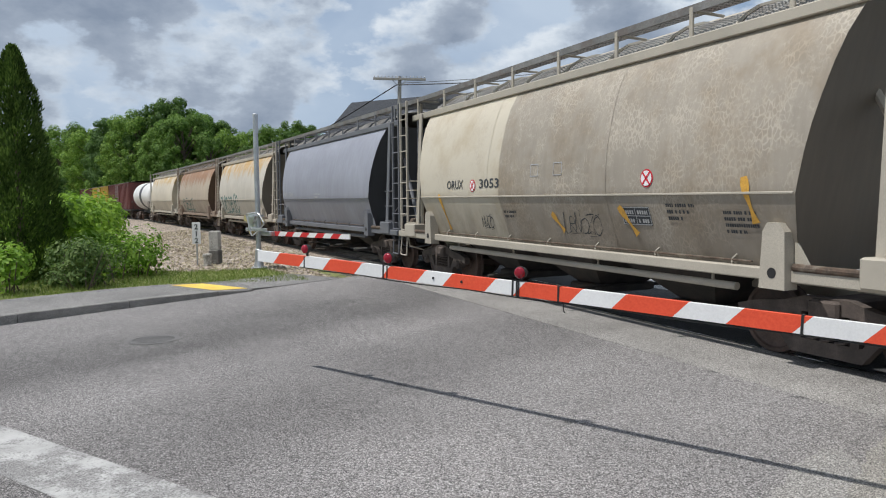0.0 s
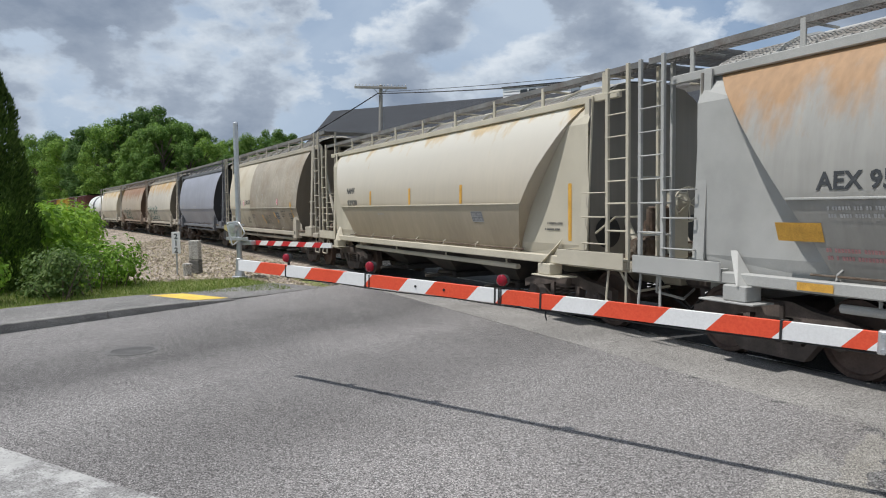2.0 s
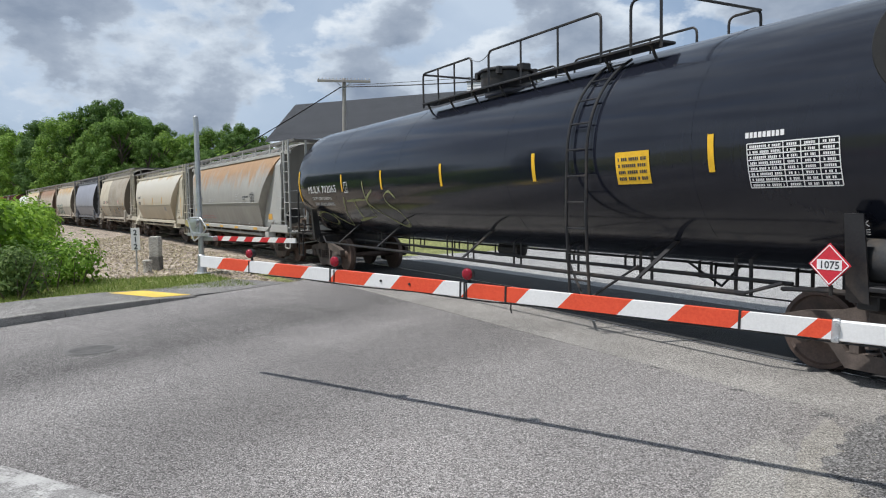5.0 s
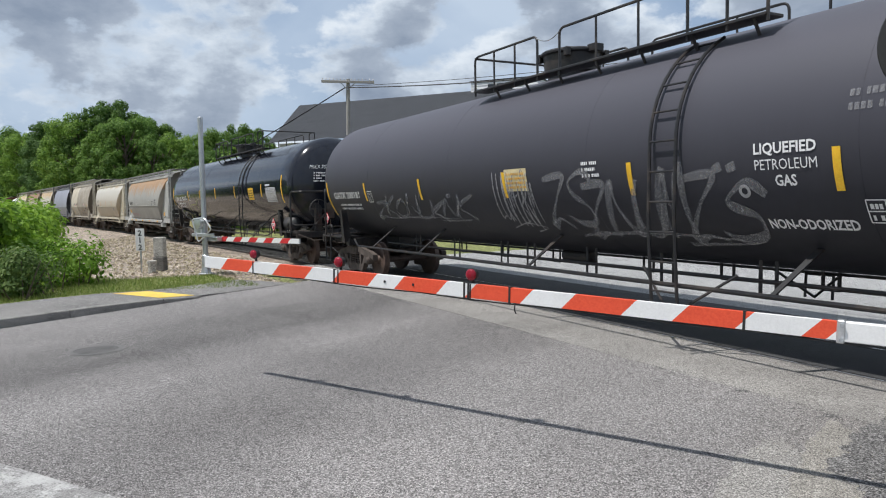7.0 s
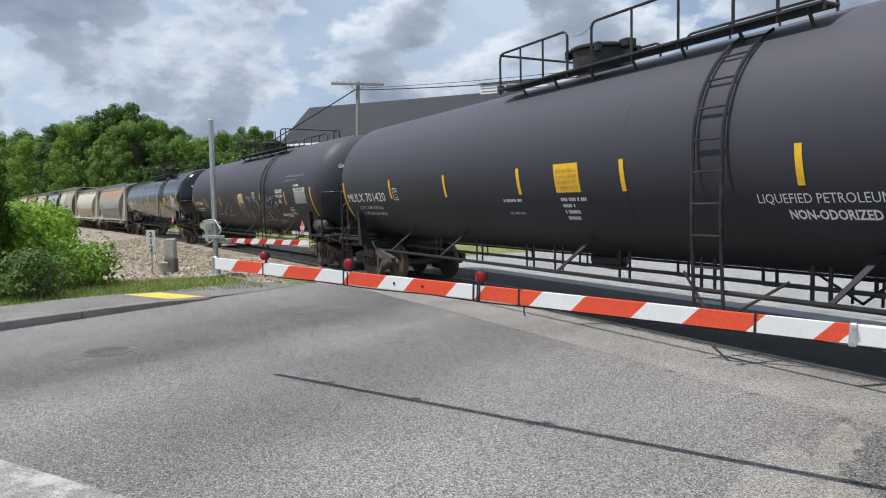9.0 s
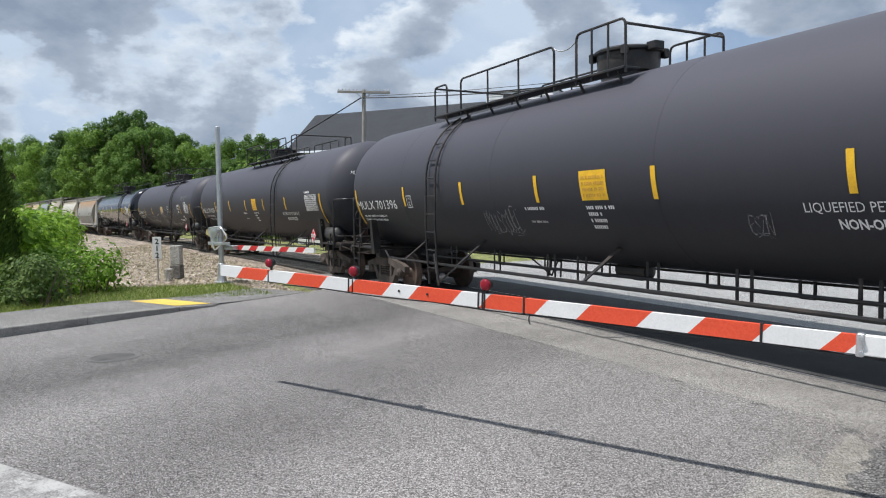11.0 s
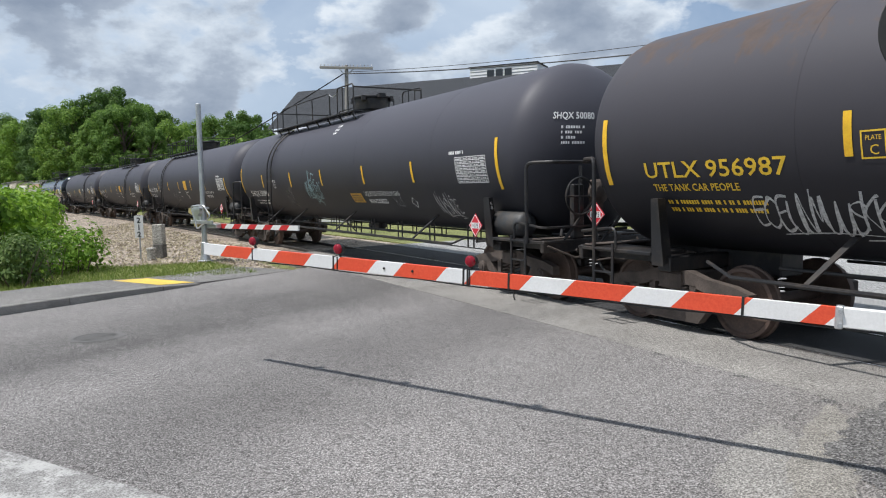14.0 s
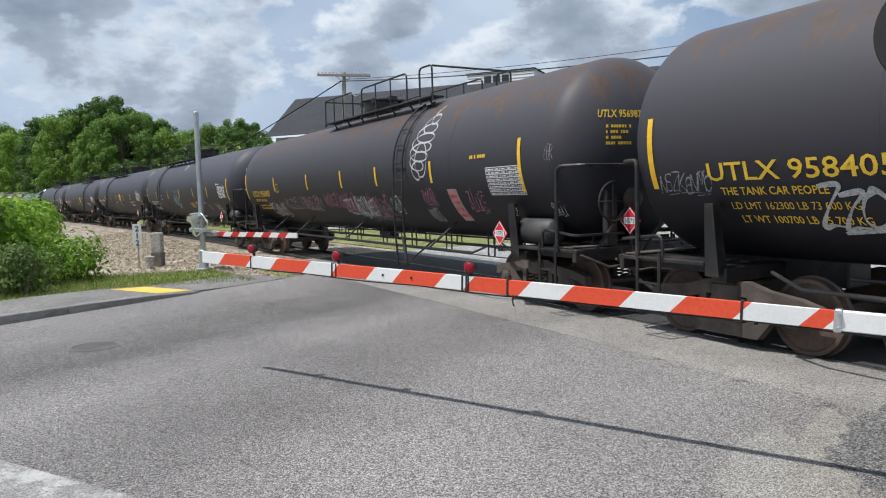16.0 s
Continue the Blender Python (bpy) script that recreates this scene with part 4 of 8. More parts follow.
def dome_gear(car, way, end, ladder_x, dome_x=0.12):
    """Valve housing, walkway, railing and ladders; way is +1 where the ladder stands ahead of the housing."""
    steel = BLACK_STEEL
    tail = -0.92 if way > 0 else 1.75
    walk0, walk1 = min(end, tail), max(end, tail)
    # dome housing with its lid
    zt = Z_TANK + R_TANK
    sh = Shape()
    sh.lathe((dome_x, 0, zt - 0.08), (0, 0, 1), [(0, 0.46), (0.05, 0.43), (0.12, 0.44), (0.15, 0.49), (0.40, 0.51), (0.44, 0.51)], 28)
    dome = part("valve_housing", sh, steel, car, smooth=True)
    sh = Shape()
    sh.lathe((dome_x, 0, zt + 0.36), (0, 0, 1), [(0, 0.53), (0.02, 0.56), (0.05, 0.56), (0.08, 0.52), (0.10, 0.1)], 28)
    sh.slab(dome_x - 0.70, dome_x - 0.50, -0.10, 0.10, zt + 0.34, zt + 0.47)
    for q in (0.8, 2.3, 3.9, 5.5):
        sh.slab(dome_x + 0.57 * math.cos(q) - 0.05, dome_x + 0.57 * math.cos(q) + 0.05, 0.57 * math.sin(q) - 0.05, 0.57 * math.sin(q) + 0.05, zt + 0.28, zt + 0.43)
    part("housing_lid", sh, steel, dome, smooth=True)
    # walkway with railing round the dome
    for sgn in (1, -1):
        sh = Shape()
        y = sgn * 0.72
        sh.slab(walk0, walk1, min(y, y + sgn * 0.32), max(y, y + sgn * 0.32), zt - 0.10, zt - 0.06, 0.008)
        part("walkway", sh, steel, car)
        for x in np.arange(walk0 + 0.2, walk1, 0.9):
            sh = Shape()
            sh.bar((x, sgn * 0.98, zt - 0.09), (x, sgn * 0.86, skin_z(0.86) - 0.02), 0.022, 6)
            part("walkway_bracket", sh, steel, car)
        y2 = sgn * 1.0
        hoops = [(end, end - way * 0.55, 0.56), (end - way * 1.15, way * 0.78, 0.56), (way * 0.2, tail, 0.62 if way > 0 else 0.56)]
        for a, b, h in hoops:
            sh = Shape()
            zb = zt - 0.16
            sh.path(arc_rail([(a, y2, zb), (a, y2, zt + h), (b, y2, zt + h), (b, y2, zb)], 0.02), 0.021, 6)
            part("railing", sh, steel, car)
            if abs(b - a) > 1.0:
                for q in np.linspace(a, b, 4)[1:-1]:
                    sh = Shape()
                    sh.bar((q, y2, zb), (q, y2, zt + h), 0.018, 6)
                    part("railing_post", sh, steel, car)
    for x in (end, tail):
        sh = Shape()
        sh.path([(x, -1.0, zt + 0.54), (x, 1.0, zt + 0.54)], 0.021, 6)
        part("railing", sh, steel, car)
    # slack chain across the gap
    sh = Shape()
    sh.path([(way * (0.78 - 0.58 * t), 1.0, zt + 0.52 - 0.35 * t * (1 - t)) for t in np.linspace(0, 1, 9)], 0.01, 5)
    part("chain", sh, GALV, car)
    # curved side ladder
    for sgn in (1, -1):
        sh = Shape()
        zs = list(np.linspace(zt - 0.16, Z_TANK, 12))
        line = [(sgn * (skin(z) + 0.07), z) for z in zs]
        line += [(sgn * (R_TANK + 0.09), 1.7), (sgn * (R_TANK + 0.06), 1.05), (sgn * (R_TANK + 0.02), 0.42)]
        for dx in (-0.21, 0.21):
            sh.path([(ladder_x + dx, y, z) for y, z in line], 0.022, 6)
        part("ladder_rail", sh, steel, car)
        tot = np.concatenate([[0], np.cumsum([math.dist(a, b) for a, b in zip(line, line[1:])])])
        for d in np.arange(0.12, tot[-1], 0.37):
            sh = Shape()
            y, z = np.interp(d, tot, [p[0] for p in line]), np.interp(d, tot, [p[1] for p in line])
            sh.bar((ladder_x - 0.21, y, z), (ladder_x + 0.21, y, z), 0.014, 6)
            part("rung", sh, steel, car)
        sh = Shape()
        for dx in (-0.75, 0.75):
            sh.bar((ladder_x, sgn * 1.45, 0.45), (ladder_x + dx, sgn * 1.15, 1.0), 0.02, 6)
        part("ladder_brace", sh, steel, car)


def skin_z(y):
    return Z_TANK + math.sqrt(R_TANK ** 2 - y * y)


def wrap(parent, name, pts, faces, x0, z0, mat, proud=0.007, label="", surf=None):
    """Lays a flat drawing (x to the reader's right, y up) on the side towards the road."""
    sh = Shape()
    f = surf or skin
    sh.add([(x0 - x, f(z0 + y) + proud, z0 + y) for x, y in pts], faces)
    return part(name, sh, mat, parent, label)


def rect(x0, x1, y0, y1, n=4):
    pts = [(x0 + (x1 - x0) * i, y0 + (y1 - y0) * k / n) for k in range(n + 1) for i in (0, 1)]
    return pts, [(2 * k, 2 * k + 1, 2 * k + 3, 2 * k + 2) for k in range(n)]


def stripe(car, x, z0, z1, w, mat, surf=None):
    pts, fs = rect(0, w, 0, z1 - z0, 8)
    wrap(car, "marker_stripe", pts, fs, x, z0, mat, 0.009, surf=surf)


def words(car, text, x, z, size, mat, bold=0.0, surf=None, name="lettering", wide=0.0):
    pts, fs = letters(text, size, bold)
    if wide:
        k = wide / max(p[0] for p in pts)
        pts = [(u * k, w) for u, w in pts]
    wrap(car, name, pts, fs, x, z, mat, 0.008, surf=surf)


def small_print(car, x, z, lines, size, mat, seed=0, surf=None):
    """Rows of short bars standing for print too small to read."""
    rng = random.Random(seed)
    for i, ln in enumerate(lines):
        pts, fs = [], []
        u = 0.0
        while u < ln:
            w = min(size * rng.uniform(0.5, 0.75), ln - u)
            p, f = rect(u, u + w, 0, size, 1)
            fs += [tuple(k + len(pts) for k in q) for q in f]
            pts += p
            u += w + size * (0.22 if rng.random() < 0.78 else 0.9)
        tagged(wrap(car, "small_print", pts, fs, x, z - i * size * 1.9, mat, 0.008, surf=surf), kind="stuff")


def frame_table(car, x, z, w, h, rows, cols, mat, surf=None):
    """A ruled data panel with bars of print in its cells."""
    pts, fs = [], []
    def put(r):
        p, f = r
        fs.extend(tuple(k + len(pts) for k in q) for q in f)
        pts.extend(p)
    t = 0.012
    for i in range(rows + 1):
        y = -h * i / rows
        put(rect(0, w, y - t / 2, y + t / 2, 1))
    for j in (0, *cols, 1):
        put(rect(w * j - t / 2, w * j + t / 2, -h, 0, 6))
    tagged(wrap(car, "data_panel", pts, fs, x, z, mat, 0.008, surf=surf), kind="stuff")
    for i in range(rows):
        small_print(car, x - 0.03, z - h * (i + 0.8) / rows, [w * cols[0] - 0.06], h / rows * 0.45, mat, i, surf)
        for j in range(len(cols)):
            a = cols[j]
            b = (*cols, 1)[j + 1]
            small_print(car, x - w * a - 0.04, z - h * (i + 0.8) / rows, [w * (b - a) - 0.08], h / rows * 0.45, mat, i + 7 * j, surf)


GLYPHS = (
    (((0.95, 0.85), (0.6, 1.0), (0.15, 0.85), (0.3, 0.6), (0.75, 0.42), (0.85, 0.15), (0.4, 0.0), (0.0, 0.15)),),
    (((0.9, 0.95), (0.2, 0.95), (0.08, 0.5), (0.2, 0.03), (0.95, 0.12)), ((0.1, 0.52), (0.7, 0.58))),
    (((0.12, 0.0), (0.18, 1.05)), ((0.85, 1.0), (0.22, 0.5), (0.6, 0.25), (1.0, -0.05))),
    (((0.05, 0.0), (0.15, 1.0), (0.35, 0.6), (0.75, 0.05), (0.9, 0.5), (0.95, 1.1))),
    (((0.5, 1.0), (0.1, 0.75), (0.05, 0.3), (0.4, 0.0), (0.85, 0.25), (0.85, 0.75), (0.45, 1.0), (0.2, 0.9))),
    (((0.0, 0.0), (0.2, 1.0), (0.45, 0.35), (0.7, 1.0), (0.95, 0.0))),
    (((0.1, -0.05), (0.15, 1.0), (0.7, 0.95), (0.75, 0.6), (0.2, 0.5), (0.6, 0.3), (1.0, -0.1)),),
    (((0.05, 0.95), (0.9, 0.98), (0.5, 0.5), (0.05, 0.02), (0.5, 0.08), (1.0, -0.02)),),
    (((0.05, 1.0), (0.08, 0.3), (0.4, 0.0), (0.8, 0.25), (0.88, 1.0), (0.9, 0.2), (1.05, 0.0)),),
    (((0.15, 1.1), (0.1, 0.1), (0.5, 0.0), (1.0, 0.1)),),
)


def scrawl(car, x, z, w, h, mat, seed, strokes=7, width=0.03, surf=None, loops=3.0):
    """A spray-painted tag: a row of slanted letter-like curves that spell nothing."""
    rng = random.Random(seed)
    f = surf or skin
    n = max(3, round(strokes * 1.5))
    step = w / n
    for k in range(n):
        g = GLYPHS[rng.randrange(len(GLYPHS))]
        if not isinstance(g[0][0], tuple):
            g = (g,)
        x0, z0 = x - step * (k + rng.uniform(-0.12, 0.08)), z + h * rng.uniform(-0.05, 0.14)
        gw, gh = step * rng.uniform(0.95, 1.25), h * rng.uniform(0.72, 1.0)
        for st in g:
            line = [(x0 - gw * (1.15 * u + 0.35 * v + rng.uniform(-0.08, 0.08)), z0 + gh * (v + rng.uniform(-0.05, 0.05))) for u, v in st]
            spray(car, line, min(width, step * 0.26) * rng.uniform(0.65, 1.0), mat, f)
    # a flourish under it and a few dots
    spray(car, [(x - w * 0.15, z - h * 0.06), (x - w * 0.55, z + h * 0.04), (x - w * 0.98, z - h * 0.04), (x - w * 0.7, z - h * 0.12)], width * 0.4, mat, f)
    for k in range(2):
        q = x - w * rng.uniform(0.8, 1.05)
        spray(car, [(q, z + h * 0.95), (q - width, z + h * 1.0)], width * 0.8, mat, f)


def placard(car, x, z, y):
    """Red diamond hazard placard in its holder."""
    holder = Shape()
    holder.plate([(x + 0.21, y, z), (x, y, z + 0.21), (x - 0.21, y, z), (x, y, z - 0.21)], (0, 1, 0), 0.012)
    ob = part("hazard_placard", holder, PLACARD_RED, car, "red diamond hazard placard")
    sh = Shape()
    for a, b in (((0.19, 0), (0, 0.19)), ((0, 0.19), (-0.19, 0)), ((-0.19, 0), (0, -0.19)), ((0, -0.19), (0.19, 0))):
        sh.bar((x + a[0], y + 0.013, z + a[1]), (x + b[0], y + 0.013, z + b[1]), 0.006, 4)
    sh.plate([(x + 0.125, y + 0.013, z - 0.05), (x + 0.125, y + 0.013, z + 0.05), (x - 0.125, y + 0.013, z + 0.05), (x - 0.125, y + 0.013, z - 0.05)], (0, 1, 0), 0.002)
    part("white_panel", sh, LETTER_WHITE, ob)
    pts, fs = letters("1075", 0.075, 0.002)
    sh = Shape()
    wd = max(p[0] for p in pts)
    sh.add([(x + wd / 2 - u, y + 0.017, z - 0.036 + w) for u, w in pts], fs)
    part("number", sh, LETTER_BLACK, ob)
    sh = Shape()
    sh.bar((x, y - 0.02, z - 0.2), (x, y - 0.02, 0.95), 0.02, 6)
    part("holder_post", sh, BLACK_STEEL, ob)


PLACARD_RED = plain("placard_red", (0.62, 0.03, 0.05), 0.5, 0, 0.1, 6, 60, 0)
SPRAY_WHITE = spray_mat("spray_white", (0.70, 0.71, 0.72), 0.85)
SPRAY_DULL = spray_mat("spray_faded", (0.34, 0.34, 0.35), 0.5)
SPRAY_BLUE = spray_mat("spray_pale_blue", (0.42, 0.62, 0.68), 0.85)
SPRAY_PINK = spray_mat("spray_pink", (0.58, 0.24, 0.36), 0.8)
SPRAY_LIME = spray_mat("spray_olive", (0.42, 0.44, 0.20), 0.75)

# the seven tank cars: one is built, the others copied, then each gets its own marks
CARS = []   # (root, station of its middle at the start, half distance of its trucks)
TANK_S = (-40.9, -61.9, -81.5, -101.05, -120.1, -139.7, -159.35)


def tank_train():
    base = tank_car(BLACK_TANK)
    cars = [base] + [copy_thing(base, Matrix()) for _ in range(6)]
    for c, s in zip(cars, TANK_S):
        CARS.append((c, s, 7.9))

    def swap(car, mat):
        for o in car.children:
            if o.name.split(".")[0] in ("tank", "seam"):
                o.data = o.data.copy()
                o.data.materials[0] = mat
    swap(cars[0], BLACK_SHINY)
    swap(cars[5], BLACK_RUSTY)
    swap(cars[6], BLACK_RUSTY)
    marks = (LETTER_WHITE,) * 5 + (LETTER_YELLOW,) * 2
    names = ("MULX 702065", "GATX 200181", "MULX 701420", "MULX 701396", "SHQX 50080", "UTLX 956987", "UTLX 958405")
    label = ("glossy black pressure tank car with yellow stripes and olive graffiti", "black pressure tank car with faded grey graffiti along its side",
             "matt black pressure tank car with white lettering", "matt black pressure tank car with a yellow notice panel",
             "matt black tank car with pale blue graffiti", "rust-tinged black tank car with yellow lettering and tags",
             "rust-tinged black tank car with large yellow lettering and white tag")
    ends = ((-1, -4.9, -3.9), (-1, -4.5, -3.5), (-1, -4.5, -3.5), (1, 5.08, 4.2), (1, 6.18, 4.9), (-1, -4.4, -3.85), (-1, -4.4, -3.85))
    rows = ((5.36, 2.95, 0.2, -2.75, -6.1), (6.15, 3.26, 0.15, -2.8, -5.6), (5.74, 3.1, 0.52, -1.95, -4.55), (5.77, 3.13, 0.66, -1.95, -4.55),
            (6.04, 3.06, 0.4, -2.44, -4.98), (5.33, 2.2, -0.38, -2.5, -5.08), (5.33, 2.2, -0.38, -2.5, -5.08))
    foot = (2.2, 1.96, 2.05, 2.05, 2.05, 2.15, 2.15)
    back = (-8.20, -8.06, -7.89, -7.80, -8.12, -8.03, -8.03)
    lows = (1.97, 1.60, 1.62, 1.62, 1.88, 1.92, 1.92)
    text = ((7.95, 2.19, 0.20, 2.2), (8.26, 2.04, 0.165, 1.75), (8.52, 2.0, 0.22, 2.45), (8.70, 2.0, 0.22, 2.5), (7.92, 1.76, 0.20, 2.1), (8.0, 2.0, 0.20, 2.05), (7.85, 2.0, 0.21, 2.15))
    for i, car in enumerate(cars):
        tagged(car, label[i])
        dome_gear(car, *ends[i])
        mk = marks[i]
        for x in (8.72, back[i]):
            stripe(car, x, lows[i], lows[i] + 0.88, 0.085, STRIPE_YELLOW)
        for x in rows[i]:
            stripe(car, x, foot[i], foot[i] + 0.43, 0.085, STRIPE_YELLOW)
        x, z, size, wide = text[i]
        words(car, names[i], x, z, size, mk, 0.003, wide=wide)
        if i == 2:
            for q, t in enumerate(("LD LMT 162600 LB 73750 KG", "LT WT 100400 LB 45550 KG")):
                words(car, t, x - 0.62 - 0.06 * q, z - 0.19 - 0.145 * q, 0.082, mk, wide=1.5)
        elif i in (0, 6):
            for q, t in enumerate(("LD LMT 162800 LB 73900 KG", "LT WT 100200 LB 45400 KG") if i == 0 else ("LD LMT 162300 LB 73 600 KG", "LT WT 100700 LB 45 700 KG")):
                words(car, t, x - 0.22 - 0.06 * q, z - (0.19 if i == 0 else 0.33) - 0.155 * q, 0.085, mk, 0.001, wide=1.5)
        else:
            small_print(car, x - 0.25, z - (0.33 if i == 5 else 0.19), [1.45, 1.4], 0.05, mk, i)
        bx = rows[i][0] - 0.16 if i != 4 else 4.85
        for r in (rect(0, 0.24, 0, 0.016, 1), rect(0, 0.24, 0.25, 0.266, 1), rect(0, 0.016, 0, 0.26, 2), rect(0.224, 0.24, 0, 0.26, 2)):
            wrap(car, "stencil_box", r[0], r[1], bx, foot[i] - 0.03, mk)
        words(car, "C", bx - 0.08, foot[i] + 0.01, 0.095, mk)
        words(car, "PLATE", bx - 0.045, foot[i] + 0.145, 0.045, mk, wide=0.15)
        frame_table(car, -6.62 if i < 4 else (-6.8 if i == 4 else -7.08), 2.48 if i < 5 else 2.36, 1.02, 0.47, 8, (0.42, 0.61, 0.8), LETTER_WHITE)
        small_print(car, -6.6, 2.54, [0.5], 0.06, mk, i)
        head_words(car, names[i], 0.86, 1.44, 3.02, 0.115, mk)
        small_print_head(car, mk)
        placard(car, -7.62, 1.25, 1.60)
        placard(car, -9.50, 1.45, 0.50)
        for e in (-1,):
            for q, t in enumerate(("JACK", "HERE")):
                words(car, t, e * 7.80 + 0.14, 1.62 - 0.08 * q, 0.055, LETTER_GREY, 0.001, surf=lambda z: float(np.interp(z, [0.95, 1.75], [1.31, 1.45])), wide=0.24)

    def notice(car, x, z, w, h, mat, ink, seed):
        wrap(car, "notice", *rect(0, w, 0, h, 4), x, z, mat, 0.008, "printed notice panel")
        for k in range(4):
            small_print(car, x - 0.05, z + h * (0.72 - 0.2 * k), [w - 0.1], h * 0.10, ink, seed + k, surf=lambda q: skin(q, 0.004))
    c = cars[0]
    # olive spray tag of broad open strokes
    for k, line in enumerate(([(7.95, 1.54), (7.6, 1.66), (7.0, 1.62), (6.76, 1.45), (7.1, 1.32), (7.7, 1.40), (7.95, 1.54)],
                              [(6.75, 1.62), (6.15, 1.36), (5.85, 1.38), (5.35, 2.05)], [(5.2, 1.95), (4.4, 1.98), (3.95, 1.97)], [(4.75, 1.95), (4.75, 1.5)], [(5.1, 1.45), (4.4, 1.53), (3.95, 1.56)],
                              [(4.0, 2.42), (3.95, 1.95), (3.85, 1.56)], [(3.5, 2.2), (3.95, 1.93), (3.3, 1.6), (2.95, 1.45)],
                              [(2.35, 2.0), (2.6, 2.15), (2.9, 2.05), (2.8, 1.85), (2.45, 1.7), (2.38, 1.45), (2.7, 1.36), (3.1, 1.5)])):
        spray(c, line, 0.055, SPRAY_LIME)
    notice(c, -4.6, 2.1, 0.6, 0.42, STRIPE_YELLOW, LETTER_BLACK, 1)
    c = cars[1]
    for t, z in (("LIQUEFIED", 2.37), ("PETROLEUM", 2.20), ("GAS", 2.03)):
        words(c, t, -4.72 if t != "GAS" else -4.95, z, 0.115, LETTER_WHITE, 0.004, wide=0.72 if t != "GAS" else 0.25)
    words(c, "NON-ODORIZED", -4.72, 1.57, 0.105, LETTER_WHITE, 0.004, wide=1.0)
    notice(c, 0.06, 2.07, 0.62, 0.36, NOTICE_PALE, STRIPE_OCHRE, 5)
    small_print(c, -1.9, 2.40, [0.32, 0.28, 0.36], 0.045, LETTER_WHITE, 3)
    scrawl(c, 5.85, 1.58, 4.3, 0.46, SPRAY_DULL, 61, 5, 0.09, loops=1.8)
    scrawl(c, 0.5, 1.5, 1.1, 0.85, SPRAY_FADE2, 62, 5, 0.045, loops=2.4)
    scrawl(c, -0.8, 1.42, 3.7, 0.85, SPRAY_DULL, 63, 5, 0.12, loops=1.7)
    ring = [(0.075 * math.cos(q * math.pi / 9) * r, 0.075 * math.sin(q * math.pi / 9) * r) for q in range(18) for r in (0.5, 1.0)]
    wrap(c, "grey_ring", ring, [(2 * q, 2 * q + 1, (2 * q + 3) % 36, (2 * q + 2) % 36) for q in range(18)], -4.55, 1.98, LETTER_GREY)
    frame_table(c, -5.85, 1.87, 0.36, 0.22, 2, (0.5,), LETTER_WHITE)
    small_print(c, -5.75, 2.85, [1.8, 1.2], 0.07, SPRAY_DULL, 9)
    for c in cars[2:4]:
        notice(c, -0.5, 2.06, 0.58, 0.43, STRIPE_YELLOW, STRIPE_OCHRE, 5)
        small_print(c, 1.05, 1.93, [0.55], 0.05, LETTER_WHITE, 2)
        small_print(c, 1.0, 1.72, [0.45], 0.035, LETTER_GREY, 3)
        small_print(c, -0.55, 1.93, [0.6, 0.3, 0.35, 0.3], 0.05, LETTER_WHITE, 4)
        words(c, "LIQUEFIED PETROLEUM GAS", -4.02, 1.87, 0.105, LETTER_WHITE, 0.004, wide=1.75)
        words(c, "NON-ODORIZED", -4.36, 1.70, 0.10, LETTER_WHITE, 0.004, wide=0.98)
    scrawl(cars[3], 2.48, 1.53, 1.1, 0.42, SPRAY_FADE2, 71, 7, 0.018)
    scrawl(cars[3], -3.28, 1.6, 0.28, 0.24, SPRAY_DULL, 72, 3, 0.02)
    c = cars[4]
    scrawl(c, 1.86, 1.72, 1.22, 0.42, SPRAY_BLUE, 81, 8, 0.045, loops=2.2)
    scrawl(c, 1.45, 1.58, 0.5, 0.8, SPRAY_BLUE, 82, 3, 0.035, loops=1.5)
    notice(c, -1.35, 1.60, 0.68, 0.23, STRIPE_OCHRE, LETTER_BLACK, 4)
    words(c, "LIQUEFIED PETROLEUM GAS", -2.24, 1.77, 0.11, LETTER_WHITE, 0.004, wide=1.88)
    words(c, "NON-ODORIZED", -2.32, 1.59, 0.105, LETTER_WHITE, 0.004, wide=1.0)
    scrawl(c, 3.85, 1.46, 0.6, 0.6, SPRAY_DULL, 83, 6, 0.02)
    scrawl(c, -3.65, 1.54, 0.45, 0.2, SPRAY_DULL, 84, 4, 0.02)
    scrawl(c, -5.6, 1.35, 0.75, 0.42, SPRAY_WHITE, 85, 5, 0.03)
    for r in ([(-0.13, 0), (0, 0.11), (0.02, 0.11), (-0.11, 0)], [(0, 0.11), (0.13, 0), (0.11, 0), (-0.02, 0.11)], [(-0.13, 0), (0, -0.11), (0.02, -0.11), (-0.11, 0)], [(0, -0.11), (0.13, 0), (0.11, 0), (-0.02, -0.11)]):
        wrap(c, "stencil_diamond", r, [(0, 1, 2, 3)], -4.62, 1.62, LETTER_WHITE)
    small_print(c, 0.0, 3.60, [0.30, 0.28, 0.26], 0.05, LETTER_WHITE, 6)
    for c in cars[5:]:
        words(c, "THE TANK CAR PEOPLE", c is cars[5] and 7.9 or 7.70, 1.835, 0.088, LETTER_YELLOW, 0.002, wide=1.30)
    c = cars[5]
    scrawl(c, 6.56, 1.36, 1.65, 0.42, SPRAY_WHITE, 91, 8, 0.032)
    scrawl(c, 4.82, 1.60, 3.3, 0.34, SPRAY_FADE2, 92, 9, 0.032)
    scrawl(c, 3.0, 1.58, 1.4, 0.40, SPRAY_PINK, 93, 6, 0.035)
    scrawl(c, 1.13, 1.68, 0.95, 0.32, SPRAY_PINK, 94, 6, 0.032)
    scrawl(c, 0.12, 1.58, 1.1, 0.44, SPRAY_PINK, 95, 6, 0.045)
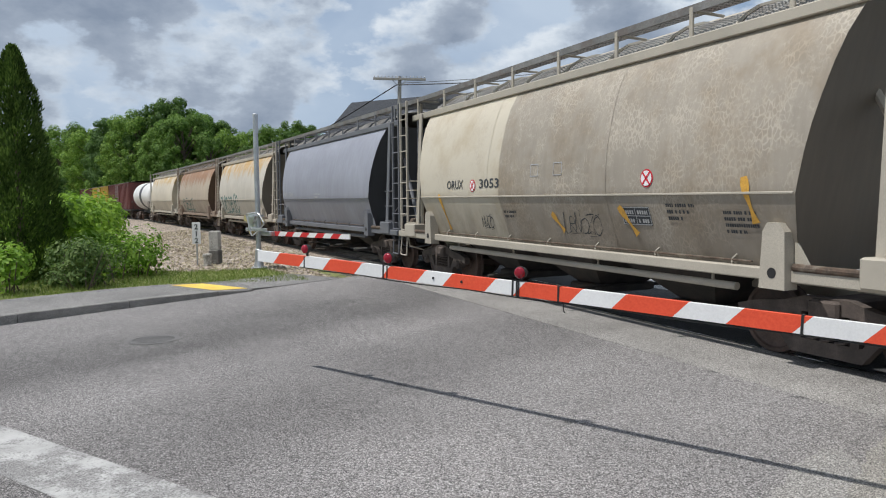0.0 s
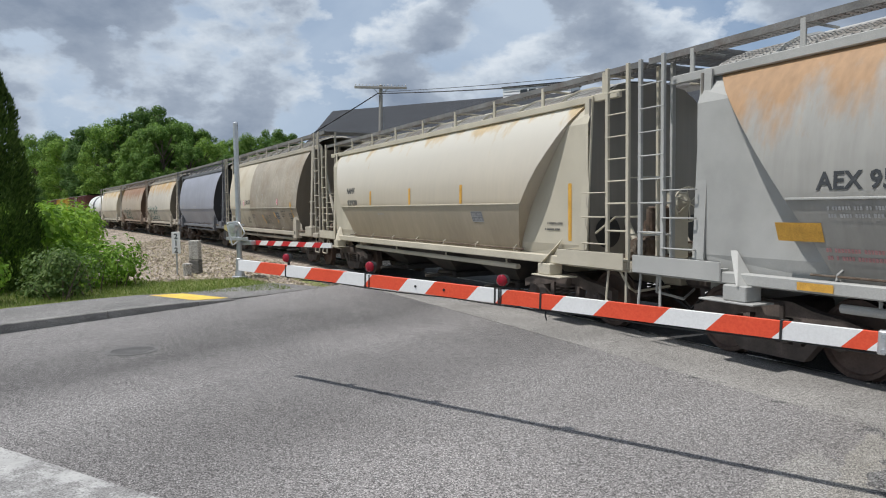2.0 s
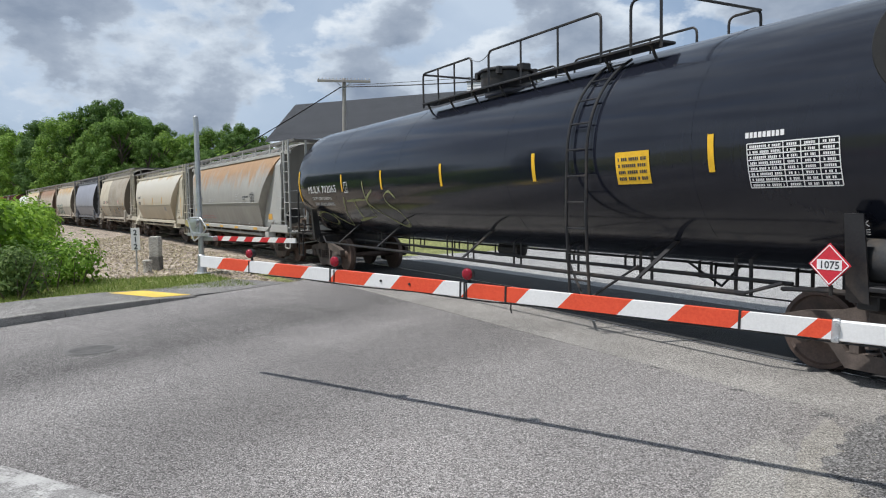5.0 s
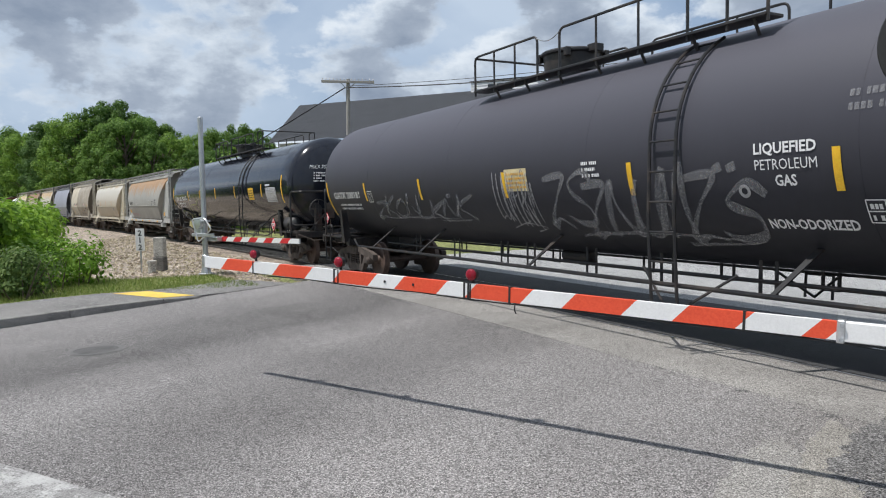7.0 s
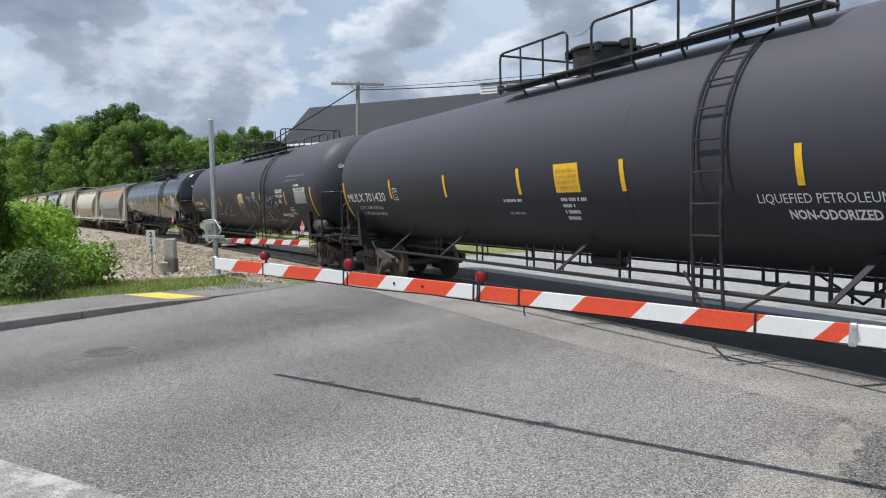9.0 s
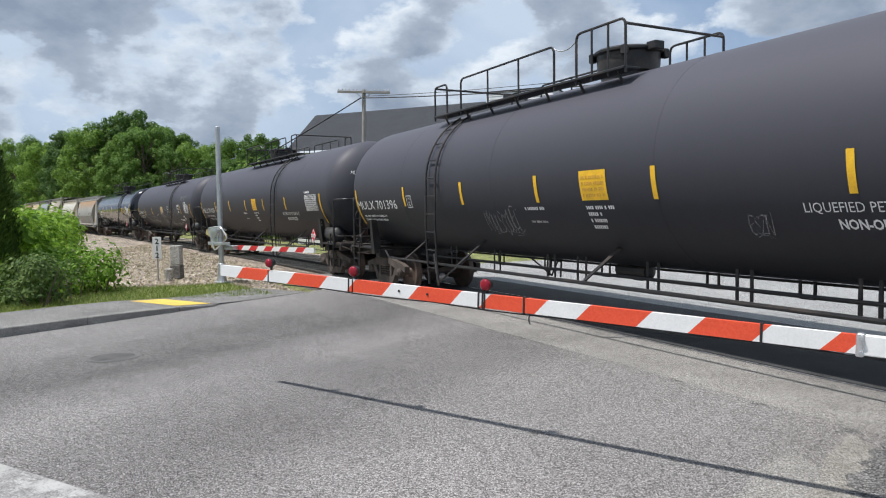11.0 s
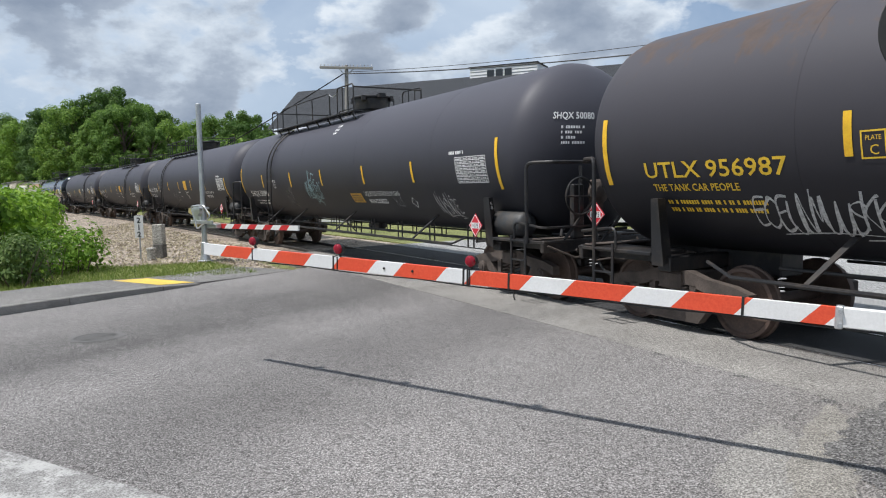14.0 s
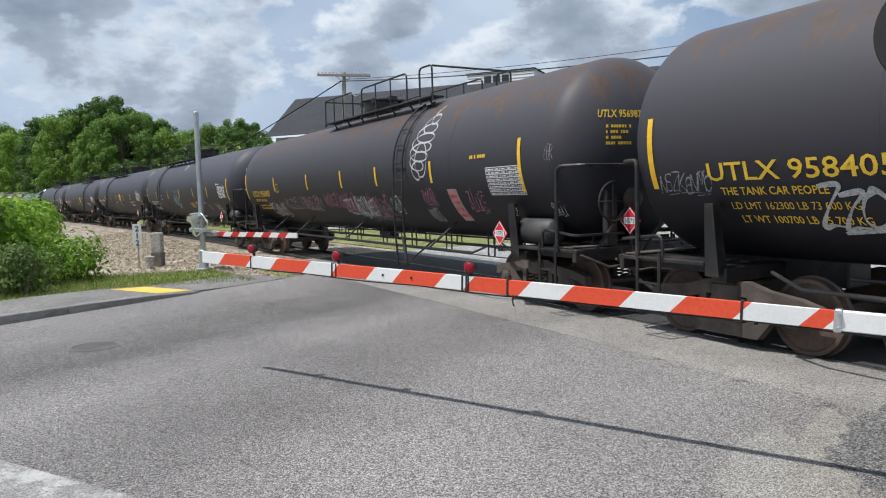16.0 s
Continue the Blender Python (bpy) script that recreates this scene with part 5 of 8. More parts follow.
    scrawl(c, -0.1, 1.48, 1.9, 0.40, SPRAY_WHITE, 106, 7, 0.04)
    scrawl(c, -0.85, 1.38, 0.75, 0.55, SPRAY_WHITE, 96, 5, 0.03)
    scrawl(c, -1.7, 1.42, 1.05, 0.52, SPRAY_PINK, 97, 6, 0.045)
    scrawl(c, -1.5, 1.36, 1.2, 0.34, SPRAY_FADE2, 98, 5, 0.025)
    scrawl(c, -2.95, 1.55, 0.45, 0.36, SPRAY_WHITE, 99, 4, 0.03)
    scrawl(c, -4.45, 1.38, 0.42, 0.26, SPRAY_WHITE, 101, 4, 0.025)
    scrawl(c, -4.55, 1.72, 0.5, 0.32, SPRAY_PINK, 102, 4, 0.03)
    scrawl(c, -6.2, 1.6, 0.55, 0.36, SPRAY_PINK, 103, 4, 0.04)
    scrawl(c, -8.55, 1.55, 0.3, 0.22, SPRAY_WHITE, 104, 3, 0.016)
    scrawl(c, -8.72, 2.40, 0.18, 0.22, SPRAY_FADE2, 105, 2, 0.012)
    notice(c, -5.62, 1.40, 0.34, 0.62, NOTICE_PINK, PLACARD_RED, 7)
    # tall white feather of loops
    spray(c, [(-4.52 - 0.34 * math.sin(q * 2.0) * (0.25 + math.sin(q / 22 * math.pi)) - 0.020 * q, 2.28 + 1.28 * q / 22 + 0.14 * math.cos(q * 2.0)) for q in np.linspace(0, 22, 180)], 0.036, SPRAY_WHITE)
    spray(c, [(-4.75 - 0.24 * math.cos(q), 2.62 + 0.34 * math.sin(q) ) for q in np.linspace(0, 6.4, 30)], 0.03, SPRAY_WHITE)
    c = cars[6]
    scrawl(c, 8.62, 1.86, 0.8, 0.26, SPRAY_FADE2, 111, 5, 0.02)
    scrawl(c, 6.62, 1.45, 1.35, 0.52, SPRAY_WHITE, 112, 4, 0.11, loops=1.6)
    scrawl(c, 4.6, 1.45, 2.2, 0.5, SPRAY_WHITE, 113, 5, 0.06)
    # four of the cars have a slightly shorter tank at the rear
    for c in cars[1:5]:
        for o in c.children:
            kind = o.name.split(".")[0]
            if kind == "tank":
                o.data = o.data.copy()
            if kind == "tank" or (kind in ("lettering", "small_print") and max(v.co.x for v in o.data.vertices) < -8.76):
                for v in o.data.vertices:
                    if v.co.x < -8.6:
                        v.co.x += 0.30
    return cars


NOTICE_PALE = plain("pale_notice", (0.62, 0.52, 0.30), 0.6, 0, 0.2, 6, 60, 0)
NOTICE_PINK = plain("pink_notice", (0.50, 0.30, 0.29), 0.6, 0, 0.25, 6, 60, 0)
SPRAY_FADE2 = spray_mat("spray_worn_white", (0.46, 0.46, 0.47), 0.65)


def spray(car, line, width, mat, surf=None):
    """One sprayed stroke through points (x along the car, z), smoothed."""
    f = surf or skin
    pts = [Vector(p) for p in line]
    sm = []
    for i in range(len(pts) - 1):
        p0, p1, p2, p3 = pts[max(0, i - 1)], pts[i], pts[i + 1], pts[min(len(pts) - 1, i + 2)]
        for t in (np.arange(0, 1, 0.125) if len(pts) < 20 else (0.0, 0.5)):
            sm.append(0.5 * ((2 * p1) + (p2 - p0) * t + (2 * p0 - 5 * p1 + 4 * p2 - p3) * t * t + (3 * p1 - p0 - 3 * p2 + p3) * t ** 3))
    sm.append(pts[-1])
    sh = Shape()
    rows = []
    for i, p in enumerate(sm):
        d = (sm[min(i + 1, len(sm) - 1)] - sm[max(i - 1, 0)])
        n = Vector((-d.y, d.x)).normalized() if d.length > 1e-6 else Vector((0, 1))
        w = width * (0.75 + 0.35 * math.sin(i * 0.31))
        a, b = p + n * w / 2, p - n * w / 2
        rows.append([(a.x, f(a.y) + 0.011, a.y), (b.x, f(b.y) + 0.011, b.y)])
    sh.grid(rows)
    part("graffiti_stroke", sh, mat, car)


def small_print_head(car, mat):
    for k in range(4):
        head_bars(car, 0.98, 1.30 - 0.07 * (k % 3), 2.86 - k * 0.085, 0.045, mat, k)


def on_head(a, z, proud=0.008):
    """A place on the dished rear head: a is the angle from the side round to the nose."""
    r = math.sqrt(R_TANK ** 2 - (z - Z_TANK) ** 2) + proud
    return (-8.75 - (0.72 * r / R_TANK + proud) * math.sin(a), r * math.cos(a), z)


def head_words(car, text, a0, a1, z, size, mat):
    """Lettering on the dished rear head, between two angles."""
    pts, fs = letters(text, size, 0.003)
    wd = max(p[0] for p in pts)
    sh = Shape()
    sh.add([on_head(a0 + (a1 - a0) * u / wd, z + w) for u, w in pts], fs)
    part("lettering", sh, mat, car)


def head_bars(car, a0, a1, z, size, mat, seed):
    rng = random.Random(seed)
    sh = Shape()
    a = a0
    while a < a1:
        b = a + rng.uniform(0.018, 0.03)
        sh.add([on_head(a, z), on_head(b, z), on_head(b, z + size), on_head(a, z + size)], [(0, 1, 2, 3)])
        a = b + (0.008 if rng.random() < 0.75 else 0.035)
    tagged(part("small_print", sh, mat, car), kind="stuff")


tanks = tank_train()


# ---- covered hopper cars ----
HOP = [(1.29, 1.06), (1.335, 1.20), (1.435, 1.50), (1.535, 1.80), (1.585, 1.96), (1.585, 2.10), (1.58, 2.40), (1.55, 2.70), (1.49, 3.0), (1.41, 3.32), (1.31, 3.6), (1.18, 3.83), (1.10, 3.95)]


def hop_side(z, proud=0.0):
    return float(np.interp(z, [p[1] for p in HOP], [p[0] for p in HOP])) + proud


HOP_TOP, HOP_BOT = 5.98, 4.25


def hop_end(z):
    h = (z - 1.06) / (3.95 - 1.06)
    return HOP_BOT + (HOP_TOP - HOP_BOT) * max(0, h) ** 1.2


def hopper_car(paint, frame_mat, label, panel=False, seam_x=(), k=1.0, end_mat=None):
    """A three-bay covered hopper with rounded sides; +x is the way it runs."""
    global HOP_TOP, HOP_BOT
    HOP_TOP, HOP_BOT = (5.98, 4.25) if panel else (5.70, 5.10)
    car = thing("hopper_car", label, "railway car", "cars of the train")
    sh = Shape()
    zs = [p[1] for p in HOP]
    # curved side sheets, with the slanting cut of their ends, and the sloped end sheets
    for sgn in (1, -1):
        rows = []
        for z in zs:
            e = hop_end(z)
            y = hop_side(z)
            rows.append([(x, sgn * y, z) for x in np.linspace(-e, e, 15)])
        sh.grid(rows)
    for e in (1, -1):
        rows = []
        for z in zs:
            x, y = hop_end(z), hop_side(z)
            rows.append([(e * (x - 0.12 * (1 - abs(q))), q * (y - 0.004), z) for q in np.linspace(-1, 1, 9)])
        slope = Shape()
        slope.grid(rows)
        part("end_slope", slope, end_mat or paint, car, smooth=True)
    body = part("body", sh, paint, car, smooth=True)
    # roof
    sh = Shape()
    rows = []
    for y, z in [(-1.10, 3.95), (-0.95, 4.14), (-0.7, 4.28), (-0.4, 4.37), (0, 4.40), (0.4, 4.37), (0.7, 4.28), (0.95, 4.14), (1.10, 3.95)]:
        rows.append([(x, y, z) for x in np.linspace(-HOP_TOP - (0.16 if panel else 0.0), HOP_TOP + (0.16 if panel else 0.0), 15)])
    sh.grid(rows)
    part("roof", sh, GRATING_PALE, car, smooth=True)
    # top chord and belt moulding
    for sgn in (1, -1):
        sh = Shape()
        y = sgn * 1.12
        sh.slab(-6.75, 6.75, min(y, y + sgn * 0.07), max(y, y + sgn * 0.07), 3.90, 4.04, 0.012)
        part("top_chord", sh, frame_mat, car)
        sh = Shape()
        e = hop_end(1.97) - 0.02
        y = sgn * 1.58
        sh.slab(-e, e, min(y, y + sgn * 0.022), max(y, y + sgn * 0.022), 1.955, 1.985, 0.006)
        part("belt_rail", sh, frame_mat, car)
        sh = Shape()
        y = sgn * 1.34
        sh.slab(-7.15, 7.15, min(y, y + sgn * 0.12), max(y, y + sgn * 0.12), 0.98, 1.12, 0.015)
        part("side_sill", sh, frame_mat, car)
        for x in seam_x:
            sh = Shape()
            sh.grid([[(x - 0.01, sgn * (hop_side(z) + 0.005), z), (x + 0.01, sgn * (hop_side(z) + 0.005), z)] for z in zs])
            part("sheet_seam", sh, paint, body)
    # roof bows and the long hatch cover
    sh = Shape()
    sh.slab(-5.5, 5.5, -0.28, 0.28, 4.39, 4.46, 0.03)
    part("hatch_cover", sh, frame_mat, car)
    sh = Shape()
    for x in np.arange(-HOP_TOP + 0.05, HOP_TOP, 0.10):
        sh.grid([[(x - 0.02, y, z + 0.002), (x, y, z + 0.022), (x + 0.02, y, z + 0.002)] for y, z in [(-1.08, 3.98), (-0.95, 4.14), (-0.7, 4.28), (-0.4, 4.37), (0, 4.40), (0.4, 4.37), (0.7, 4.28), (0.95, 4.14), (1.08, 3.98)]])
    tagged(part("roof_rib", sh, GRATING_PALE, car), kind="stuff")
    for x in np.linspace(-5.2, 5.2, 9):
        sh = Shape()
        pts = [(x, y, z + 0.03) for y, z in [(-1.12, 3.98), (-0.95, 4.15), (-0.7, 4.29), (-0.4, 4.38), (0, 4.41), (0.4, 4.38), (0.7, 4.29), (0.95, 4.15), (1.12, 3.98)]]
        sh.path(pts, 0.03, 5)
        part("roof_bow", sh, frame_mat, car)
    # running boards of grating on both sides of the roof
    for sgn in (1, -1):
        sh = Shape()
        y0 = sgn * 0.78
        for q in range(7):
            y = y0 + sgn * q * 0.065
            sh.box(-7.2, 7.2, y - 0.008, y + 0.008, 4.40, 4.435)
        for x in np.arange(-7.2, 7.21, 0.1):
            sh.box(x - 0.006, x + 0.006, min(y0, y0 + sgn * 0.39), max(y0, y0 + sgn * 0.39), 4.405, 4.43)
        sh.box(-7.2, 7.2, y0 + sgn * 0.39 - 0.012, y0 + sgn * 0.39 + 0.012, 4.34, 4.445)
        tagged(part("running_board", sh, GRATING, car), kind="stuff")
        for x in np.arange(-6.4, 6.5, 1.6):
            sh = Shape()
            sh.slab(x - 0.035, x + 0.035, min(sgn * 1.15, sgn * 1.185), max(sgn * 1.15, sgn * 1.185), 3.98, 4.42, 0.006)
            part("board_post", sh, frame_mat, car)
            sh = Shape()
            sh.bar((x, sgn * 1.16, 4.37), (x, sgn * 0.6, 4.36), 0.022, 5)
            part("board_strut", sh, frame_mat, car)
    for e in (1, -1):
        sh = Shape()
        for x in np.arange(6.3, 7.2, 0.08):
            sh.box(e * x - 0.01, e * x + 0.01, -1.18, 1.18, 4.40, 4.435)
        tagged(part("cross_board", sh, GRATING, car), kind="stuff")
        # end frame: posts, ladders, platform, slope bracing
        for sgn in (1, -1):
            y = sgn * 1.34
            sh = Shape()
            for x in (6.68, 7.12):
                sh = Shape()
                sh.slab(min(e * x, e * (x + 0.06)), max(e * x, e * (x + 0.06)), min(y, y + sgn * 0.05), max(y, y + sgn * 0.05), 1.0, 4.40, 0.006)
                part("corner_post", sh, frame_mat, car)
            for z in np.arange(1.15, 4.2, 0.40):
                sh = Shape()
                sh.bar((e * 6.68, y + sgn * 0.04, z), (e * 7.18, y + sgn * 0.04, z), 0.014, 6)
                part("ladder_rung", sh, frame_mat, car)
            for z in (1.35, 1.75, 2.15):
                sh = Shape()
                sh.path(arc_rail([(e * 6.15, y, z), (e * 6.15, y + sgn * 0.07, z), (e * 6.70, y + sgn * 0.07, z), (e * 6.70, y, z)], 0.02, 0.03), 0.012, 5)
                part("grab_iron", sh, frame_mat, car)
            sh = Shape()
            sh.slab(min(e * 7.12, e * 7.17), max(e * 7.12, e * 7.17), min(sgn * 0.75, sgn * 0.82), max(sgn * 0.75, sgn * 0.82), 1.05, 4.40, 0.006)
            part("end_stile", sh, frame_mat, car)
            for z in (1.5, 1.95, 2.4):
                sh = Shape()
                sh.bar((e * 7.15, sgn * 0.78, z), (e * 7.15, sgn * 1.34, z), 0.013, 6)
                part("end_rung", sh, frame_mat, car)
            sh = Shape()
            pts = [(e * 6.75, y + sgn * 0.03, 1.0), (e * 6.72, y + sgn * 0.06, 0.5), (e * 7.15, y + sgn * 0.06, 0.5), (e * 7.12, y + sgn * 0.03, 1.0)]
            sh.path(arc_rail(pts, 0.02, 0.05), 0.018, 6)
            part("stirrup_step", sh, frame_mat, car)
            # upright stake from sill to top chord
            sh = Shape()
            sh.plate([(e * 6.02, sgn * 1.33, 1.05), (e * 6.2, sgn * 1.33, 1.05), (e * 6.2, sgn * 1.20, 4.0), (e * 6.02, sgn * 1.20, 4.0)], (0, sgn, 0.05), 0.03)
            part("end_stake", sh, frame_mat, car)
            if panel:
                sh = Shape()
                zq = list(np.linspace(1.08, 3.93, 14))
                sh.grid([[(e * (hop_end(z) - 0.05), sgn * min(1.30, hop_side(z) - 0.05), z), (e * 6.18, sgn * min(1.30, hop_side(z) - 0.01), z)] for z in zq])
                part("shear_panel", sh, frame_mat, car)
            # jacking pad and bracket at the truck
            sh = Shape()
            if panel:
                # slanted gusset over a box pad with a foot plate, beside a deep end sill
                sh.plate([(e * 5.22, sgn * 1.34, 0.98), (e * 5.28, sgn * 1.58, 0.98), (e * 5.56, sgn * 1.36, 1.36), (e * 5.50, sgn * 1.33, 1.36)], (e, 0, 0.5), 0.025)
                sh.slab(min(e * 5.18, e * 5.52), max(e * 5.18, e * 5.52), min(sgn * 1.30, sgn * 1.56), max(sgn * 1.30, sgn * 1.56), 0.80, 0.985, 0.012)
                sh.slab(min(e * 5.05, e * 5.85), max(e * 5.05, e * 5.85), min(sgn * 1.25, sgn * 1.60), max(sgn * 1.25, sgn * 1.60), 0.775, 0.797, 0.006)
                part("jacking_pad", sh, frame_mat, car)
                sh = Shape()
                sh.slab(min(e * 5.62, e * 7.18), max(e * 5.62, e * 7.18), min(sgn * 1.463, sgn * 1.49), max(sgn * 1.463, sgn * 1.49), 0.99, 1.24, 0.012)
                sh.slab(min(e * 5.62, e * 7.18), max(e * 5.62, e * 7.18), min(sgn * 1.34, sgn * 1.46), max(sgn * 1.34, sgn * 1.46), 1.125, 1.15, 0.006)
                part("end_sill", sh, frame_mat, car)
            else:
                sh.plate([(e * 4.76, sgn * 1.36, 0.90), (e * 5.12, sgn * 1.36, 0.90), (e * 5.10, sgn * 1.36, 1.54), (e * 5.04, sgn * 1.36, 1.64), (e * 4.86, sgn * 1.36, 1.64), (e * 4.80, sgn * 1.36, 1.54)], (0, sgn, 0), 0.20)
                sh.plate([(e * 5.12, sgn * 1.38, 1.02), (e * 5.42, sgn * 1.38, 1.02), (e * 5.12, sgn * 1.38, 1.46)], (0, sgn, 0), 0.03)
                pad = part("jacking_pad", sh, frame_mat, car)
                sh = Shape()
                sh.lathe((e * 4.94, sgn * 1.557, 1.08), (0, sgn, 0), [(0, 0.06), (0.007, 0.06), (0.007, 0.01)], 16)
                part("jacking_hole", sh, BLACK_RUBBER, pad)
                # draught tube and step box between the pad and the ladder
                sh = Shape()
                sh.bar((e * 5.14, sgn * 1.44, 1.15), (e * 5.98, sgn * 1.44, 1.15), 0.045, 10)
                part("sill_tube", sh, RUST_BROWN, car)
                sh = Shape()
                sh.slab(min(e * 5.95, e * 6.62), max(e * 5.95, e * 6.62), min(sgn * 1.20, sgn * 1.50), max(sgn * 1.20, sgn * 1.50), 1.0, 1.32, 0.02)
                part("step_box", sh, frame_mat, car)
        sh = Shape()
        sh.slab(min(e * 5.7, e * 7.2), max(e * 5.7, e * 7.2), -1.36, 1.36, 0.96, 1.03, 0.012)
        sh.slab(min(e * 3.4, e * 7.0), max(e * 3.4, e * 7.0), -0.2, 0.2, 0.68, 0.97, 0.02)
        part("end_platform", sh, frame_mat, car)
        sh = Shape()
        for q in (0.55, -0.55):
            sh.bar((e * 6.6, q, 1.05), (e * 5.3, q * 0.9, 3.2), 0.05, 6)
        part("slope_brace", sh, frame_mat, car)
        coupler(car, e * 6.75, e, frame_mat)
        truck(car, e * 5.25)
    # hand rod along the foot of the side sheets, in looped brackets
    for sgn in (1, -1):
        y = sgn * (hop_side(1.17) + 0.06)
        sh = Shape()
        sh.bar((-4.5, y, 1.17), (4.5, y, 1.17), 0.013, 6)
        part("hand_rod", sh, RUST_BROWN, car)
        for x in (-4.2, -2.8, -1.4, 0.0, 1.4, 2.8, 4.2):
            sh = Shape()
            sh.path([(x - 0.03, sgn * hop_side(1.22), 1.24), (x, y, 1.19), (x, y + sgn * 0.012, 1.14), (x + 0.02, sgn * hop_side(1.10), 1.11)], 0.012, 5)
            part("rod_bracket", sh, frame_mat, car)
    # three discharge hoppers
    for x in (-2.7, 0.0, 2.7):
        sh = Shape()
        w = 1.05
        a = [(x - w, -1.25, 1.06), (x + w, -1.25, 1.06), (x + w, 1.25, 1.06), (x - w, 1.25, 1.06)]
        b = [(x - 0.35, -0.5, 0.42), (x + 0.35, -0.5, 0.42), (x + 0.35, 0.5, 0.42), (x - 0.35, 0.5, 0.42)]
        sh.add(a + b, [(0, 1, 5, 4), (1, 2, 6, 5), (2, 3, 7, 6), (3, 0, 4, 7), (4, 5, 6, 7), (3, 2, 1, 0)])
        bay = part("discharge_bay", sh, UNDER_STEEL, car)
        sh = Shape()
        sh.slab(x - 0.45, x + 0.45, -0.62, 0.62, 0.28, 0.42, 0.03)
        sh.bar((x - 0.3, -1.3, 0.36), (x - 0.3, 1.3, 0.36), 0.035, 8)
        part("outlet_gate", sh, UNDER_STEEL, bay)
    sh = Shape()
    sh.path([(-4.2, 1.30, 0.84), (4.2, 1.30, 0.84)], 0.05, 10)
    for x in (-3.8, -1.35, 1.35, 3.8):
        sh.bar((x, 1.30, 0.86), (x, 1.30, 1.02), 0.02, 6)
    part("side_pipe", sh, frame_mat, car)
    # rear hand brake
    sh = Shape()
    sh.lathe((-6.95, 0.2, 1.95), (-1, 0, 0), [(0, 0.10), (0.06, 0.15), (0.12, 0.14), (0.16, 0.06), (0.2, 0.03)], 18)
    sh.path([(-7.16, 0.2 + 0.28 * math.cos(q), 1.95 + 0.28 * math.sin(q)) for q in np.linspace(0, 2 * math.pi, 25)], 0.016, 6)
    for q in (0.4, 1.45, 2.5):
        sh.bar((-7.16, 0.2 + 0.28 * math.cos(q), 1.95 + 0.28 * math.sin(q)), (-7.16, 0.2 - 0.28 * math.cos(q), 1.95 - 0.28 * math.sin(q)), 0.01, 5)
    sh.slab(-7.0, -6.88, 0.02, 0.38, 1.0, 2.15, 0.02)
    part("hand_brake", sh, frame_mat, car)
    # rusty brake valve, its rods and pipes above the platform, and the train line below
    sh = Shape()
    sh.slab(-6.85, -6.55, 0.42, 0.72, 1.08, 1.42, 0.03)
    sh.lathe((-6.7, 0.72, 1.28), (0, 1, 0), [(0, 0.13), (0.05, 0.15), (0.12, 0.13), (0.14, 0.05)], 14)
    sh.lathe((-6.7, 0.57, 1.42), (0, 0, 1), [(0, 0.12), (0.10, 0.11), (0.14, 0.07), (0.26, 0.06), (0.27, 0.02)], 12)
    sh.slab(-6.98, -6.86, 0.36, 0.78, 1.5, 1.9, 0.03)
    part("brake_valve", sh, RUST_BROWN, car)
    for line, r in (([(-6.9, 0.3, 1.85), (-6.8, 0.6, 1.45), (-6.6, 1.0, 1.12)], 0.018), ([(-6.5, -0.9, 1.3), (-6.55, 0.3, 1.32), (-6.7, 0.95, 1.2), (-6.7, 1.1, 1.04)], 0.022),
                    ([(-6.95, 0.95, 1.75), (-6.7, 1.2, 1.75), (-6.3, 1.25, 1.5)], 0.016), ([(-6.95, -0.2, 1.15), (-6.95, 1.3, 1.15)], 0.03)):
        sh = Shape()
        sh.path(line, r, 6)
        part("brake_pipe", sh, RUST_BROWN if r > 0.017 else frame_mat, car)
    for e in (1, -1):
        sh = Shape()
        sh.path([(e * 6.9, 1.28, 0.95), (e * 7.0, 1.2, 0.72), (e * 6.8, 0.9, 0.62), (e * 7.05, 0.45, 0.70)], 0.02, 6)
        part("uncoupling_lever", sh, frame_mat, car)
    sh = Shape()
    sh.lathe((-6.3, -0.5, 1.35), (0, 1, 0), [(0, 0.05), (0.04, 0.18), (0.8, 0.18), (0.84, 0.05)], 16)
    part("air_reservoir", sh, UNDER_STEEL, car, smooth=True)
    if panel:
        # upright end wall with its lightening hole, and a lower roof line
        for e in (1, -1):
            sh = Shape()
            sh.slab(min(e * 6.14, e * 6.18), max(e * 6.14, e * 6.18), -1.26, 1.26, 1.03, 3.97, 0.01)
            sh.plate([(e * 6.14, -1.1, 3.95), (e * 6.14, -0.7, 4.28), (e * 6.14, 0, 4.40), (e * 6.14, 0.7, 4.28), (e * 6.14, 1.1, 3.95)], (e, 0, 0), 0.04)
            part("end_sheet", sh, END_SHADE_DIRT, car)
            for sgn in (1, -1):
                sh = Shape()
                sh.lathe((e * 6.19, sgn * 0.92, 1.50), (e, 0, 0), [(0.0, 0.25), (0.004, 0.25), (0.004, 0.02)], 20)
                part("hand_hole", sh, BLACK_RUBBER, car)
        for o in car.children:
            if o.type == "MESH":
                for v in o.data.vertices:
                    if v.co.z > 1.97:
                        v.co.z = 1.97 + (v.co.z - 1.97) * 0.80
    if k != 1.0:
        for o in car.children:
            if o.type == "MESH":
                for v in o.data.vertices:
                    v.co.x *= k
                for q in o.children:
                    for v in q.data.vertices:
                        v.co.x *= k
            else:
                o.location.x *= k
    return car


